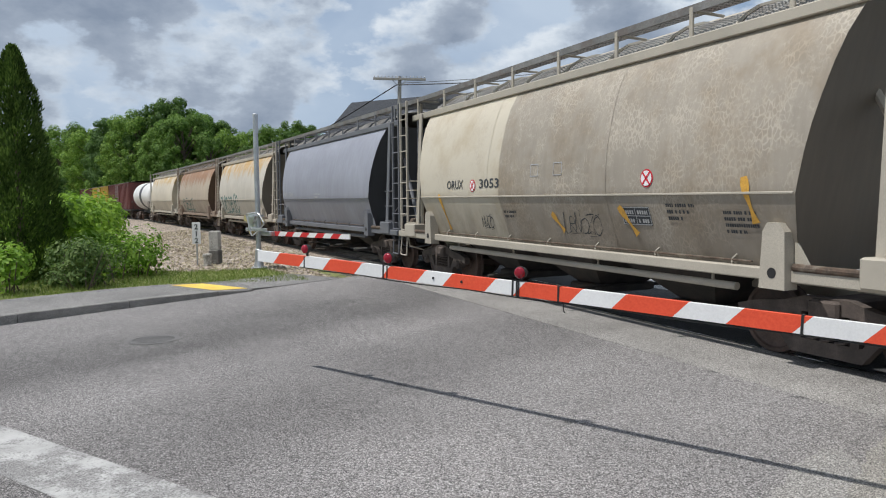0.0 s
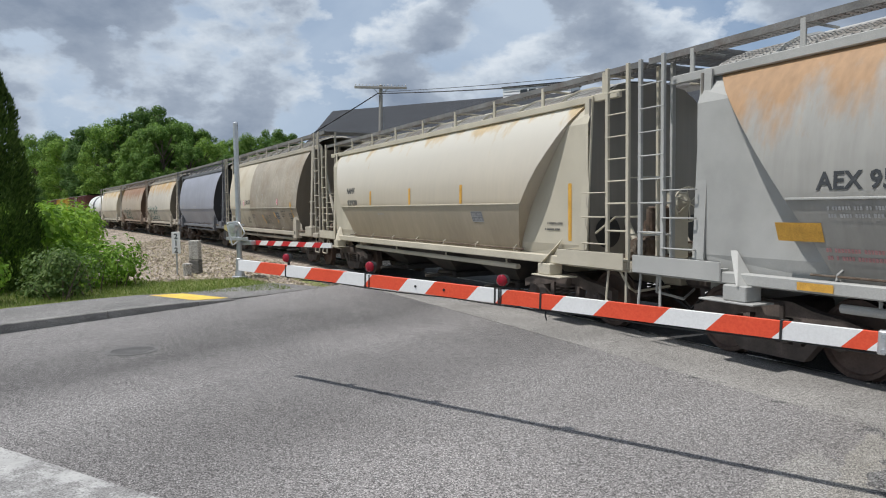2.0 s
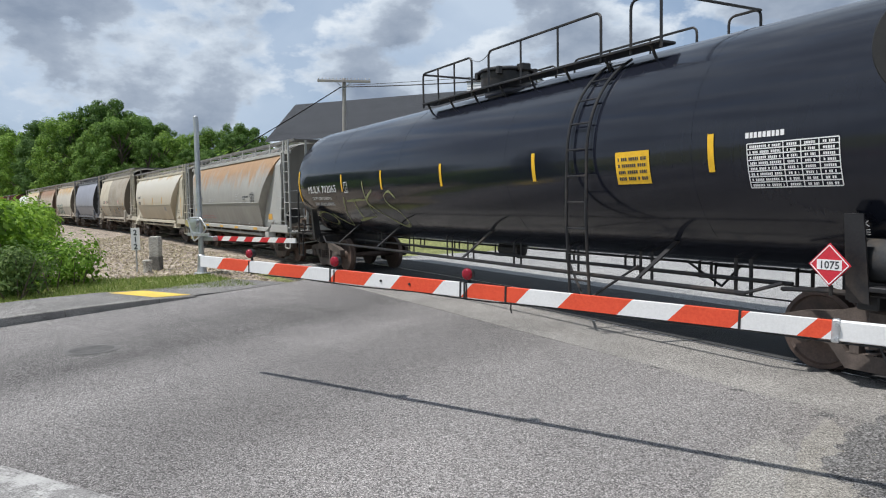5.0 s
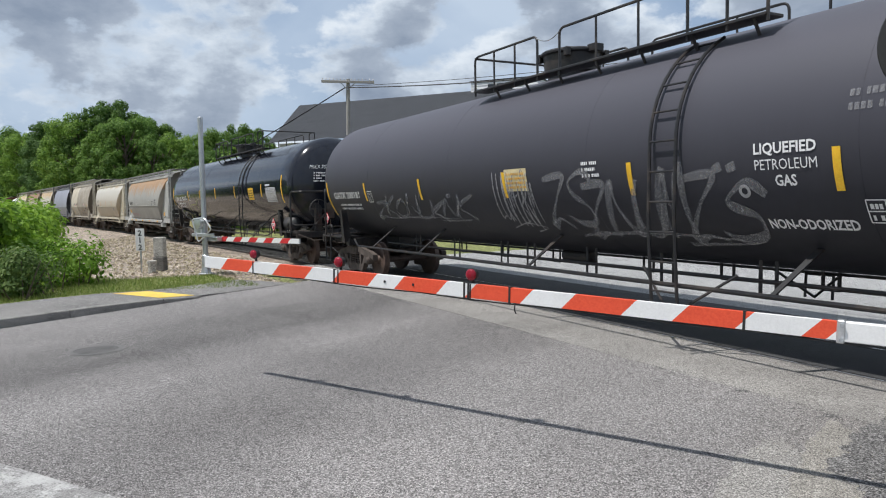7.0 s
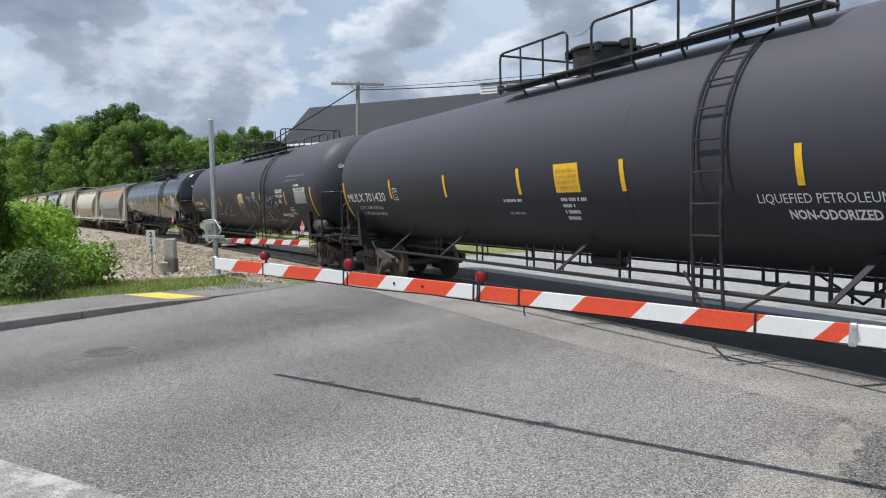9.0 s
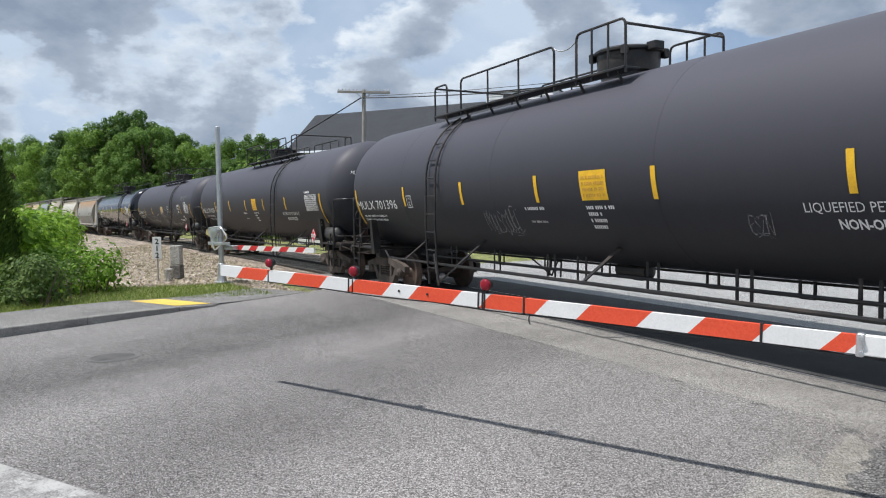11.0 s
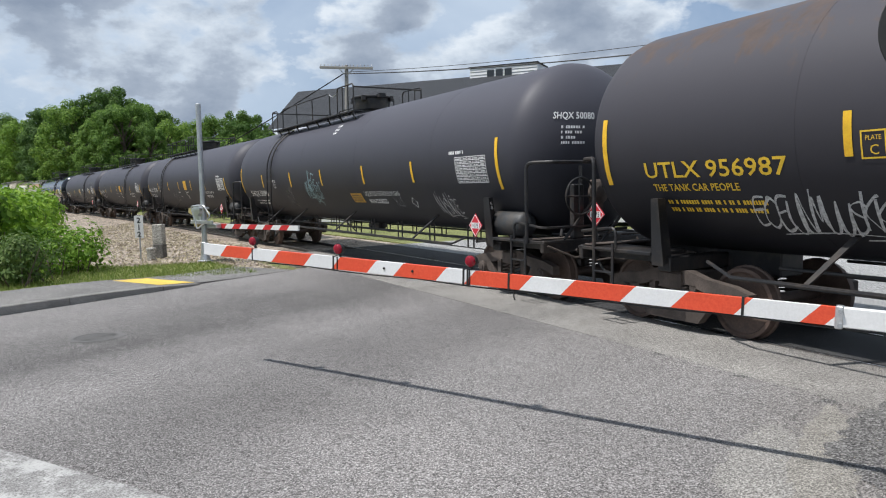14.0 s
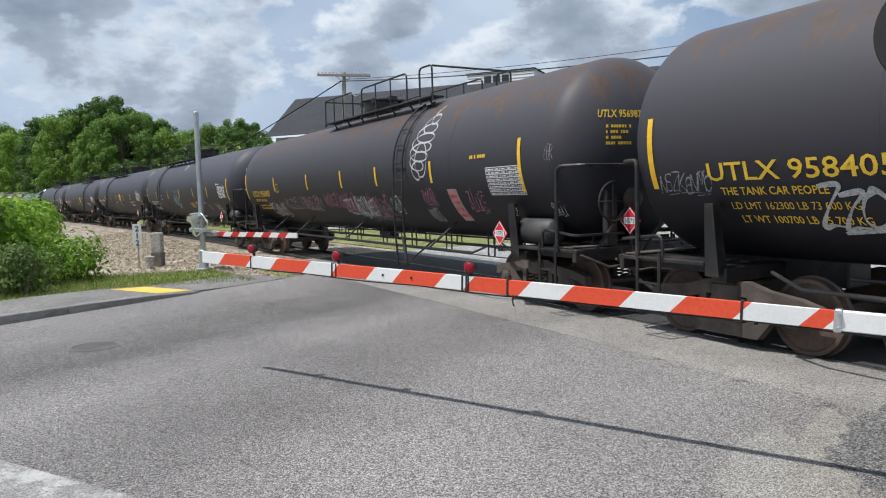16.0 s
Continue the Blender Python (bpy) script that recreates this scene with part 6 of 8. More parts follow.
# end wall colour: dirt, with the shade of the car's end put in
END_SHADE_DIRT = car_paint("shaded_dirty_end", (0.225, 0.208, 0.18), None, 0, 0.6, (0.11, 0.095, 0.08))
GRATING_PALE = plain("pale_ribbed_roof", (0.36, 0.35, 0.33), 0.7, 0, 0.25, 3, 50, 0.1, (0.22, 0.19, 0.16))
GRATING = plain("steel_grating", (0.23, 0.225, 0.215), 0.6, 0.3, 0.3, 3, 50, 0.1, (0.14, 0.10, 0.08))
RUST_BROWN = plain("rusted_brake_gear", (0.10, 0.068, 0.048), 0.85, 0, 0.5, 9, 60, 0.4, (0.22, 0.19, 0.15))
UNDER_STEEL = plain("dusty_underframe", (0.045, 0.040, 0.035), 0.85, 0, 0.4, 3, 40, 0.3, (0.08, 0.062, 0.048))


def hopper_train():
    def frames(n, c):
        return plain(n, c, 0.6, 0, 0.10, 1.0, 110, 0.04, tuple(v * 0.78 for v in c))
    beige = car_paint("beige_flaking", (0.355, 0.315, 0.258), None, 0, 0.75, (0.16, 0.13, 0.098), 0.8, 0.6, (1.35, (0.55, 0.50, 0.40)))
    # cream car's tan foot: stain, plus painted shade of the inward slope
    cream = car_paint("cream_paint", (0.45, 0.37, 0.26), (0.46, 0.36, 0.22), 0.0, 0.6, (0.26, 0.205, 0.14), 0, 0.45, top_tone=(0.575, 0.555, 0.495))
    rusty = car_paint("grey_paint_rusted", (0.345, 0.338, 0.312), (0.33, 0.205, 0.112), 1.0, 0.6, (0.175, 0.165, 0.148), 0, 0.55)
    slate = car_paint("slate_blue_grey", (0.30, 0.31, 0.36), None, 0, 0.5, (0.16, 0.155, 0.155), 0, 0.5)
    tan = car_paint("tan_streaked", (0.55, 0.51, 0.44), (0.45, 0.29, 0.12), 0.32, 0.5, (0.2, 0.17, 0.14), 0, 0.55)
    brown = car_paint("brown_rusted", (0.44, 0.37, 0.29), (0.27, 0.15, 0.085), 0.62, 0.6, (0.10, 0.07, 0.055), 0, 0.6)
    pale = car_paint("pale_cream", (0.62, 0.56, 0.45), (0.48, 0.33, 0.14), 0.1, 0.5, (0.2, 0.17, 0.14), 0, 0.55)
    spec = [(5.35, beige, frames("beige_frame", (0.44, 0.40, 0.33)), "beige covered hopper car with flaking paint", False),
            (-9.0, cream, frames("cream_frame", (0.53, 0.485, 0.385)), "cream covered hopper car with ochre stripes", True),
            (-23.6, rusty, frames("grey_frame", (0.42, 0.42, 0.40)), "light grey covered hopper car streaked with orange rust", True),
            (18.85, slate, frames("slate_frame", (0.15, 0.155, 0.17)), "slate blue-grey covered hopper car", False),
            (31.9, tan, frames("tan_frame", (0.45, 0.40, 0.33)), "tan covered hopper car with green graffiti and rust streaks", False),
            (45.4, brown, frames("brown_frame", (0.28, 0.21, 0.16)), "brown rusted covered hopper car", False),
            (59.5, pale, frames("pale_frame", (0.50, 0.46, 0.38)), "pale cream covered hopper car", False)]
    # darker sloped ends; the beige car's brown holds painted shade as well as grime
    dark = {5.35: car_paint("shaded_grimy_end", (0.15, 0.128, 0.10), None, 0, 0.5), 18.85: car_paint("black_end", (0.035, 0.037, 0.042), None, 0, 0.3), 31.9: car_paint("dark_end_grey", (0.16, 0.14, 0.115), None, 0, 0.5),
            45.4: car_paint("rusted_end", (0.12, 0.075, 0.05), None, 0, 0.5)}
    cars = []
    for s, p, fr, label, panel in spec:
        k = {5.35: 0.96, 18.85: 0.90, 31.9: 0.90}.get(s, 1.0)
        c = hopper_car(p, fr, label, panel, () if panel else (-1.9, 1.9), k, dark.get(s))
        CARS.append((c, s, 5.25 * k))
        cars.append(c)
    H = hop_side
    a = cars[0]
    words(a, "ORUX", 3.62, 2.14, 0.18, LETTER_BLACK, 0.004, H, wide=0.78)
    words(a, "3053", 2.15, 2.14, 0.18, LETTER_BLACK, 0.004, H, wide=0.80)
    for x0, x1, z0, z1 in ((4.03, 3.87, 2.03, 1.25), (-0.30, -0.55, 1.68, 1.38), (-2.08, -2.36, 1.80, 1.40), (-4.36, -4.46, 2.16, 1.62)):
        spray(a, [(x0, z0), (x0 * 0.7 + x1 * 0.3, z0 * 0.7 + z1 * 0.3), (x0 * 0.3 + x1 * 0.7, z0 * 0.3 + z1 * 0.7), (x1, z1)], 0.11, STRIPE_OCHRE, H)
    for k, (x, z) in enumerate(((2.42, 2.19), (-2.72, 2.19))):
        ring = [(0.125 * math.cos(i * math.pi / 12) * r, 0.125 * math.sin(i * math.pi / 12) * r) for i in range(24) for r in (0.8, 1.0)]
        wrap(a, "red_ring", ring, [(2 * i, 2 * i + 1, (2 * i + 3) % 48, (2 * i + 2) % 48) for i in range(24)], x, z, PLACARD_RED, 0.008, surf=H)
        wrap(a, "white_disc", [(0.104 * math.cos(i * math.pi / 12), 0.104 * math.sin(i * math.pi / 12)) for i in range(24)], [tuple(range(24))], x, z, LETTER_WHITE, 0.014, surf=H)
        for q in (1, -1):
            wrap(a, "red_bar", [(-0.08, -0.07 * q), (-0.06, -0.09 * q), (0.08, 0.07 * q), (0.06, 0.09 * q)], [(0, 1, 2, 3)], x, z, PLACARD_RED, 0.018, surf=H)
    wrap(a, "data_panel", *rect(0, 0.60, -0.24, 0.02, 2), -2.11, 1.78, LETTER_BLACK, 0.006, surf=H)
    frame_table(a, -2.12, 1.79, 0.58, 0.24, 2, (0.5,), LETTER_GREY, H)
    small_print(a, -3.05, 1.80, [0.5, 0.4, 0.3], 0.045, LETTER_BLACK, 3, H)
    small_print(a, -4.0, 1.72, [0.5, 0.45, 0.5, 0.3], 0.04, LETTER_BLACK, 4, H)
    small_print(a, 1.3, 1.66, [0.45, 0.35], 0.045, LETTER_BLACK, 5, H)
    scrawl(a, -0.55, 1.36, 0.95, 0.32, LETTER_BLACK, 5, 4, 0.02, surf=H)
    scrawl(a, 2.3, 1.35, 0.45, 0.28, LETTER_BLACK, 8, 3, 0.02, surf=H)
    for x in (0.25, -0.45):
        for r in (rect(0, 0.25, 0, 0.015, 1), rect(0, 0.25, 0.2, 0.215, 1), rect(0, 0.015, 0, 0.2, 1), rect(0.235, 0.25, 0, 0.2, 1)):
            wrap(a, "stencil_box", r[0], r[1], x, 2.3, LETTER_GREY, surf=H)
    H0 = H

    def H(z):
        return H0(z if z < 1.97 else 1.97 + (z - 1.97) / 0.80)
    b = cars[1]
    words(b, "NAHX", 4.2, 2.33, 0.16, LETTER_BLACK, 0.004, H, wide=0.64)
    words(b, "93920", 4.14, 2.0, 0.15, LETTER_BLACK, 0.004, H, wide=0.78)
    for x in (2.41, -0.05, -2.52):
        stripe(b, x, 1.99, 2.36, 0.10, STRIPE_OCHRE, H)
    wrap(b, "data_panel", *rect(0, 0.43, -0.19, 0.01, 2), -2.885, 1.825, PANEL_GREY, 0.006, surf=H)
    frame_table(b, -2.89, 1.83, 0.42, 0.19, 2, (0.5,), LETTER_GREY, H)
    for e0, z in ((-5.37, 1.62), (-5.30, 1.52)):
        small_print(b, e0 + 0.25, z, [0.42], 0.034, LETTER_BLACK, 2, lambda z: 1.305)
    pts, fs = rect(0, 0.09, 0, 0.92, 3)
    wrap(b, "marker_stripe", pts, fs, -5.68, 1.36, STRIPE_OCHRE, 0.006, surf=lambda z: min(1.30, hop_side(z) - 0.01))
    small_print(b, 2.0, 1.75, [0.4], 0.04, LETTER_GREY, 3, H)
    c = cars[2]
    words(c, "AEX 9500", 4.3, 2.06, 0.18, LETTER_BLACK, 0.006, H, wide=1.05)
    frame_table(c, -3.68, 2.31, 0.5, 0.32, 3, (0.5,), LETTER_BLACK, H)
    small_print(c, -2.78, 2.16, [0.75, 0.3, 0.4], 0.05, LETTER_BLACK, 3, H)
    small_print(c, -1.85, 2.26, [0.45, 0.3, 0.4], 0.05, LETTER_GREY, 4, H)
    small_print(c, 2.2, 2.10, [1.1, 0.8], 0.04, LETTER_GREY, 6, H)
    for x in (4.6, 3.2, 0.9, -1.2, -3.6):
        pts, fs = rect(0, 0.42, 0, 0.085, 1)
        wrap(c, "marker_stripe", pts, fs, x, 1.005, STRIPE_OCHRE, 0.13, surf=lambda z: 1.34)
    pts, fs = rect(0, 0.40, 0, 0.19, 1)
    wrap(c, "ochre_patch", pts, fs, -4.84, 1.38, STRIPE_OCHRE, 0.006, surf=lambda z: 1.30)
    small_print(c, 4.2, 1.85, [0.9, 0.8], 0.04, LETTER_GREY, 8, H)
    small_print(c, 4.3, 1.42, [2.4, 2.6], 0.042, PLACARD_FADED, 9, H)
    pts, fs = rect(0, 0.55, 0, 0.2, 2)
    wrap(c, 'ochre_patch', pts, fs, 4.85, 1.52, STRIPE_OCHRE, 0.007, surf=H)
    H = H0
    d = cars[3]
    words(d, "NAHX 53001", 4.6, 2.06, 0.18, LETTER_GREY, 0.004, H)
    small_print(d, 0.5, 2.1, [0.8, 0.5], 0.05, LETTER_GREY, 3, H)
    e = cars[4]
    scrawl(e, 4.6, 1.3, 4.2, 0.9, SPRAY_TEAL, 12, 6, 0.12, surf=H)
    f = cars[5]
    scrawl(f, 4.0, 1.3, 4.0, 0.8, SPRAY_TEAL, 22, 6, 0.10, surf=H)
    return cars


PANEL_GREY = plain("grey_data_panel", (0.24, 0.24, 0.25), 0.6, 0, 0.15, 6, 60, 0)
PLACARD_FADED = plain("faded_red_print", (0.42, 0.22, 0.22), 0.7, 0, 0.2, 6, 60, 0)
SPRAY_TEAL = spray_mat("spray_teal", (0.10, 0.24, 0.22), 0.8)
hoppers = hopper_train()


def white_tank():
    car = thing("short_tank_car", "white short tank car with a black band", "railway car", "cars of the train")
    white = car_paint("white_tank_paint", (0.78, 0.77, 0.74), None, 0, 0.4, (0.2, 0.18, 0.15), rough=0.4)
    H2 = 4.7
    for name, x0, x1, mat in (("tank", -H2, -0.7, white), ("band", -0.7, 0.7, BLACK_TANK), ("tank", 0.7, H2, white)):
        sh = Shape()
        prof = [(x0, 1.4), (x1, 1.4)]
        if x0 == -H2:
            prof = [(x0 - 0.6 * math.sin(a), 1.4 * math.cos(a)) for a in np.linspace(1.5, 0, 8)] + prof
        if x1 == H2:
            prof += [(x1 + 0.6 * math.sin(a), 1.4 * math.cos(a)) for a in np.linspace(0, 1.5, 8)]
        sh.lathe((0, 0, 2.45), (1, 0, 0), prof, 40)
        part(name, sh, mat, car, smooth=True)
    sh = Shape()
    sh.slab(-5.9, 5.9, -0.25, 0.25, 0.7, 1.05, 0.02)
    sh.slab(-5.9, -5.8, -1.4, 1.4, 0.85, 1.05, 0.01)
    sh.slab(5.8, 5.9, -1.4, 1.4, 0.85, 1.05, 0.01)
    part("sill", sh, BLACK_STEEL, car)
    sh = Shape()
    sh.lathe((0, 0, 3.8), (0, 0, 1), [(0, 0.4), (0.3, 0.38), (0.36, 0.3)], 20)
    part("valve_housing", sh, BLACK_STEEL, car)
    for e in (1, -1):
        sh = Shape()
        sh.path(arc_rail([(e * 4.9, 1.42, 1.05), (e * 4.9, 1.42, 1.9), (e * 5.8, 1.42, 1.9), (e * 5.8, 1.42, 1.05)], 0.02), 0.025, 6)
        part("grab_rail", sh, BLACK_STEEL, car)
        coupler(car, e * 5.8, e, BLACK_STEEL)
        truck(car, e * 4.2)
    CARS.append((car, 73.0, 4.2))


def box_car(s, half, col, label, name):
    car = thing("box_car", label, "railway car", "cars of the train")
    paint = car_paint(name, col, tuple(v * 0.5 for v in col), 0.1, 0.5, (0.08, 0.06, 0.05), rough=0.65)
    sh = Shape()
    sh.slab(-half, half, -1.45, 1.45, 1.05, 4.0, 0.03)
    part("body", sh, paint, car)
    sh = Shape()
    n = 24
    sh.grid([[(x, -1.47, 4.0), (x, -0.7, 4.16), (x, 0, 4.2), (x, 0.7, 4.16), (x, 1.47, 4.0)] for x in np.linspace(-half, half, n)])
    part("roof", sh, GRATING, car)
    for x in np.arange(-half + 0.3, half, 1.0):
        if abs(x) > 1.6:
            for sgn in (1, -1):
                sh = Shape()
                sh.slab(x - 0.05, x + 0.05, min(sgn * 1.45, sgn * 1.51), max(sgn * 1.45, sgn * 1.51), 1.05, 3.95, 0.015)
                part("side_post", sh, paint, car)
    for sgn in (1, -1):
        sh = Shape()
        sh.slab(-1.5, 1.5, min(sgn * 1.46, sgn * 1.55), max(sgn * 1.46, sgn * 1.55), 1.15, 3.8, 0.02)
        d = part("door", sh, paint, car)
        sh = Shape()
        for x in (-1.1, -0.4, 0.4, 1.1):
            sh.bar((x, sgn * 1.57, 1.2), (x, sgn * 1.57, 3.75), 0.025, 6)
        part("door_rod", sh, GALV, d)
    sh = Shape()
    sh.slab(-half - 0.1, half + 0.1, -1.3, 1.3, 0.85, 1.05, 0.02)
    part("sill", sh, BLACK_STEEL, car)
    for e in (1, -1):
        coupler(car, e * half, e, BLACK_STEEL)
        truck(car, e * (half - 1.9))
    CARS.append((car, s, half - 1.9))


white_tank()
box_car(89.6, 9.0, (0.16, 0.045, 0.04), "dark red box car of ribbed steel", "oxide_red_paint")
box_car(108.4, 9.0, (0.55, 0.34, 0.05), "yellow box car of ribbed steel", "yellow_car_paint")
box_car(127.0, 9.0, (0.18, 0.06, 0.045), "dark red box car far along the train", "dull_red_paint")


# ---- crossing gates, signs ----
def gate_arm(parent, length, h0, bands, slant, white, red, depth=0.045):
    """The striped arm along +x from its pivot; bands are the red stretches, measured back from the tip."""
    edges = [0.0]
    for a, b in bands:
        edges += [a, b]
    edges.append(length)
    for i in range(len(edges) - 1):
        b, a = length - edges[i], length - edges[i + 1]
        s0 = slant if i < len(edges) - 2 else 0
        s1 = slant if i > 0 else 0
        sh = Shape()
        # slanted ends: the foot of each edge lies nearer to the tip
        sh.plate([(a + s0 / 2, -depth / 2, -h0 / 2), (b + s1 / 2, -depth / 2, -h0 / 2), (b - s1 / 2, -depth / 2, h0 / 2), (a - s0 / 2, -depth / 2, h0 / 2)], (0, 1, 0), depth)
        part("arm_stripe", sh, red if i % 2 else white, parent)


def arm_lamp(parent, x, h, k=1.0):
    lamp = Shape()
    lamp.lathe((x, -0.01, h), (0, 1, 0), [(0, 0.045 * k), (0.012, 0.062 * k), (0.034, 0.062 * k), (0.046, 0.050 * k), (0.052, 0.02)], 20)
    ob = part("arm_light", lamp, LAMP_RED, parent, "red gate light", smooth=True)
    sh = Shape()
    sh.lathe((x, -0.06, h), (0, 1, 0), [(0, 0.03 * k), (0.02, 0.056 * k), (0.055, 0.068 * k), (0.07, 0.069 * k), (0.072, 0.06 * k)], 20)
    part("housing", sh, BLACK_RUBBER, ob)
    sh = Shape()
    sh.slab(x - 0.012, x + 0.012, -0.03, -0.012, 0.05, h - 0.03, 0.003)
    sh.bar((x, 0.026, 0.06), (x, 0.026, -0.07), 0.006, 5)
    part("bracket", sh, BLACK_RUBBER, ob)


ALU_DULL = plain("dull_aluminium", (0.40, 0.40, 0.41), 0.5, 0.6, 0.2, 6, 60, 0.1)


def gate_mast(parent, h, at_z):
    """Galvanised mast on a flanged foot with the drive box, its brackets and counterweights."""
    sh = Shape()
    sh.lathe((0, 0, 0.0), (0, 0, 1), [(0, 0.075), (h - 0.02, 0.072), (h, 0.05), (h + 0.02, 0.01)], 20)
    mast = part("mast", sh, GALV, parent, "galvanised steel mast", smooth=True)
    sh = Shape()
    sh.slab(-0.17, 0.17, -0.17, 0.17, 0.0, 0.05, 0.02)
    sh.lathe((0, 0, 0.05), (0, 0, 1), [(0, 0.15), (0.15, 0.12), (0.5, 0.10), (0.52, 0.08)], 16)
    part("foot", sh, GALV, parent)
    sh = Shape()
    sh.slab(-0.46, -0.10, -0.04, 0.22, at_z - 0.22, at_z + 0.20, 0.04)
    box = part("drive_box", sh, ALU, parent, "bare metal drive box")
    sh = Shape()
    for z in (at_z - 0.16, at_z + 0.24):
        sh.slab(-0.12, 0.12, -0.11, 0.13, z - 0.03, z + 0.03, 0.01)
    part("clamp", sh, GALV, box)
    sh = Shape()
    sh.lathe((-0.12, -0.18, at_z + 0.18), (0, 1, 0), [(0, 0.05), (0.02, 0.16), (0.24, 0.17), (0.28, 0.10)], 18)
    part("gear_drum", sh, ALU, box, smooth=True)
    sh = Shape()
    sh.slab(-0.42, 0.55, -0.14, -0.09, at_z - 0.20, at_z - 0.11, 0.01)
    part("support_arm", sh, GALV, parent)
    # weights on a bent lever behind the mast
    for y in (0.10, 0.34):
        sh = Shape()
        sh.plate([(-0.26, y, at_z + 0.08), (-0.50, y, at_z + 0.26), (-0.80, y, at_z + 0.24), (-0.82, y, at_z + 0.10), (-0.62, y, at_z + 0.02), (-0.58, y, at_z - 0.30), (-0.42, y, at_z - 0.32), (-0.40, y, at_z - 0.06)], (0, 1, 0), 0.10)
        part("counterweight", sh, MECH_YELLOW, parent, "weathered yellow counterweight")
    # tubular guard frame before the drive
    sh = Shape()
    sh.path(arc_rail([(0.12, -0.1, at_z - 0.2), (0.5, -0.16, at_z + 0.02), (0.24, -0.16, at_z + 0.32), (-0.34, -0.16, at_z + 0.30), (-0.10, -0.16, at_z - 0.36), (0.12, -0.1, at_z - 0.2)], 0.02, 0.08), 0.022, 6)
    part("guard_frame", sh, ALU, parent)


def near_gate():
    tip, cc = Vector((-2.10, 7.98, 1.312)), Vector((2.74, 4.19, 1.085))
    d = tip - cc
    ln = d.length
    ext = 0.85
    piv = cc - d.normalized() * ext
    yaw = math.atan2(d.y, d.x)
    rise = math.atan2(d.z, math.hypot(d.x, d.y))
    m = Matrix.Translation(piv) @ Matrix.Rotation(yaw, 4, "Z") @ Matrix.Rotation(-rise, 4, "Y")
    g = thing("crossing_gate", "lowered red and white striped crossing gate arm with red lights", "crossing gate")
    arm = new("arm")
    arm.parent = g
    arm.matrix_local = m
    L = ln + ext
    gate_arm(arm, L, 0.118, ((0.33, 0.76), (1.13, 1.59), (1.96, 2.40), (2.71, 3.17), (3.46, 3.98), (4.34, 4.81), (5.18, 5.60), (6.0, 6.14)), 0.11, GATE_WHITE, GATE_RED)
    for x, k in ((L - 0.79, 0.72), (L - 1.98, 0.80), (L - 3.46, 0.78)):
        arm_lamp(arm, x, 0.135, k)
    # clamps, splice sleeve and the cable under the arm
    for x in (L - 1.93, L - 3.40, L - 3.44, L - 3.83, L - 5.60):
        sh = Shape()
        sh.box(x - 0.008, x + 0.008, -0.027, 0.027, -0.066, 0.066)
        part("strap", sh, BLACK_RUBBER, arm)
    sh = Shape()
    sh.slab(-0.1, ext - 0.02, -0.028, 0.028, -0.064, 0.063, 0.006)
    part("sleeve", sh, GATE_WHITE, arm)
    sh = Shape()
    sh.slab(ext - 0.035, ext + 0.012, -0.034, 0.034, -0.075, 0.07, 0.006)
    part("splice_plate", sh, ALU, arm)
    for z in (-0.05, 0.04):
        sh = Shape()
        sh.bar((ext - 0.02, -0.055, z), (ext - 0.02, 0.055, z), 0.014, 8)
        part("bolt", sh, GALV, arm)
    for x in (L - 2.55, L - 2.87):
        sh = Shape()
        sh.bar((x, -0.03, 0), (x, 0.03, 0), 0.012, 8)
        part("bolt", sh, BLACK_RUBBER, arm)
    sh = Shape()
    pts = [(x, 0.0, -0.066 - 0.012 * abs(math.sin(x * 2.3))) for x in np.linspace(0.4, L - 1.0, 60)]
    sh.path(pts, 0.006, 5)
    part("cable", sh, BLACK_RUBBER, arm)
    sh = Shape()
    sh.path([(L - 3.87, 0, -0.06), (L - 3.87, 0.005, -0.12), (L - 3.88, 0.0, -0.15)], 0.006, 5)
    sh.path([(ext - 0.25, 0.0, -0.07), (ext - 0.36, 0.02, -0.35), (ext - 0.45, 0.02, -0.62), (0.2, 0.02, -0.7), (0.0, 0.0, -0.3)], 0.006, 5)
    part("loose_wire", sh, BLACK_RUBBER, arm)
    mount = new("mast_unit")
    mount.parent = g
    mount.matrix_local = Matrix.Translation((3.61, 3.196, 0)) @ Matrix.Rotation(yaw, 4, "Z")
    gate_mast(mount, 4.4, piv.z)
    sh = Shape()
    sh.slab(0.02, 0.50, -0.28, -0.07, piv.z - 0.05, piv.z + 0.05, 0.01)
    part("arm_bracket", sh, GALV, mount)
    # flashing-light unit: a crossarm with a round black target that faces the traffic
    unit = new("light_unit")
    unit.parent = g
    unit.matrix_local = Matrix.Translation((3.42, 3.066, 2.70)) @ Matrix.Rotation(math.atan2(RN.y, RN.x), 4, "Z")
    sh = Shape()
    sh.bar((-0.75, 0, 0), (0.75, 0, 0), 0.035, 10)
    sh.bar((-0.076, -0.22, 0), (-0.076, 0, 0), 0.03, 8)
    part("crossarm", sh, GALV, unit)
    for x in (0.72, -0.72):
        sh = Shape()
        sh.lathe((x, 0.05, 0), (0, 1, 0), [(0, 0.10), (0.0, 0.31), (0.006, 0.315), (0.014, 0.31), (0.02, 0.12)], 40)
        t = part("target_disc", sh, BLACK_RUBBER, unit, "round black background disc", smooth=True)
        sh = Shape()
        sh.lathe((x, 0.07, 0), (0, 1, 0), [(0, 0.10), (0.02, 0.145), (0.05, 0.13), (0.06, 0.02)], 24)
        part("lens", sh, LAMP_RED, t)
        sh = Shape()
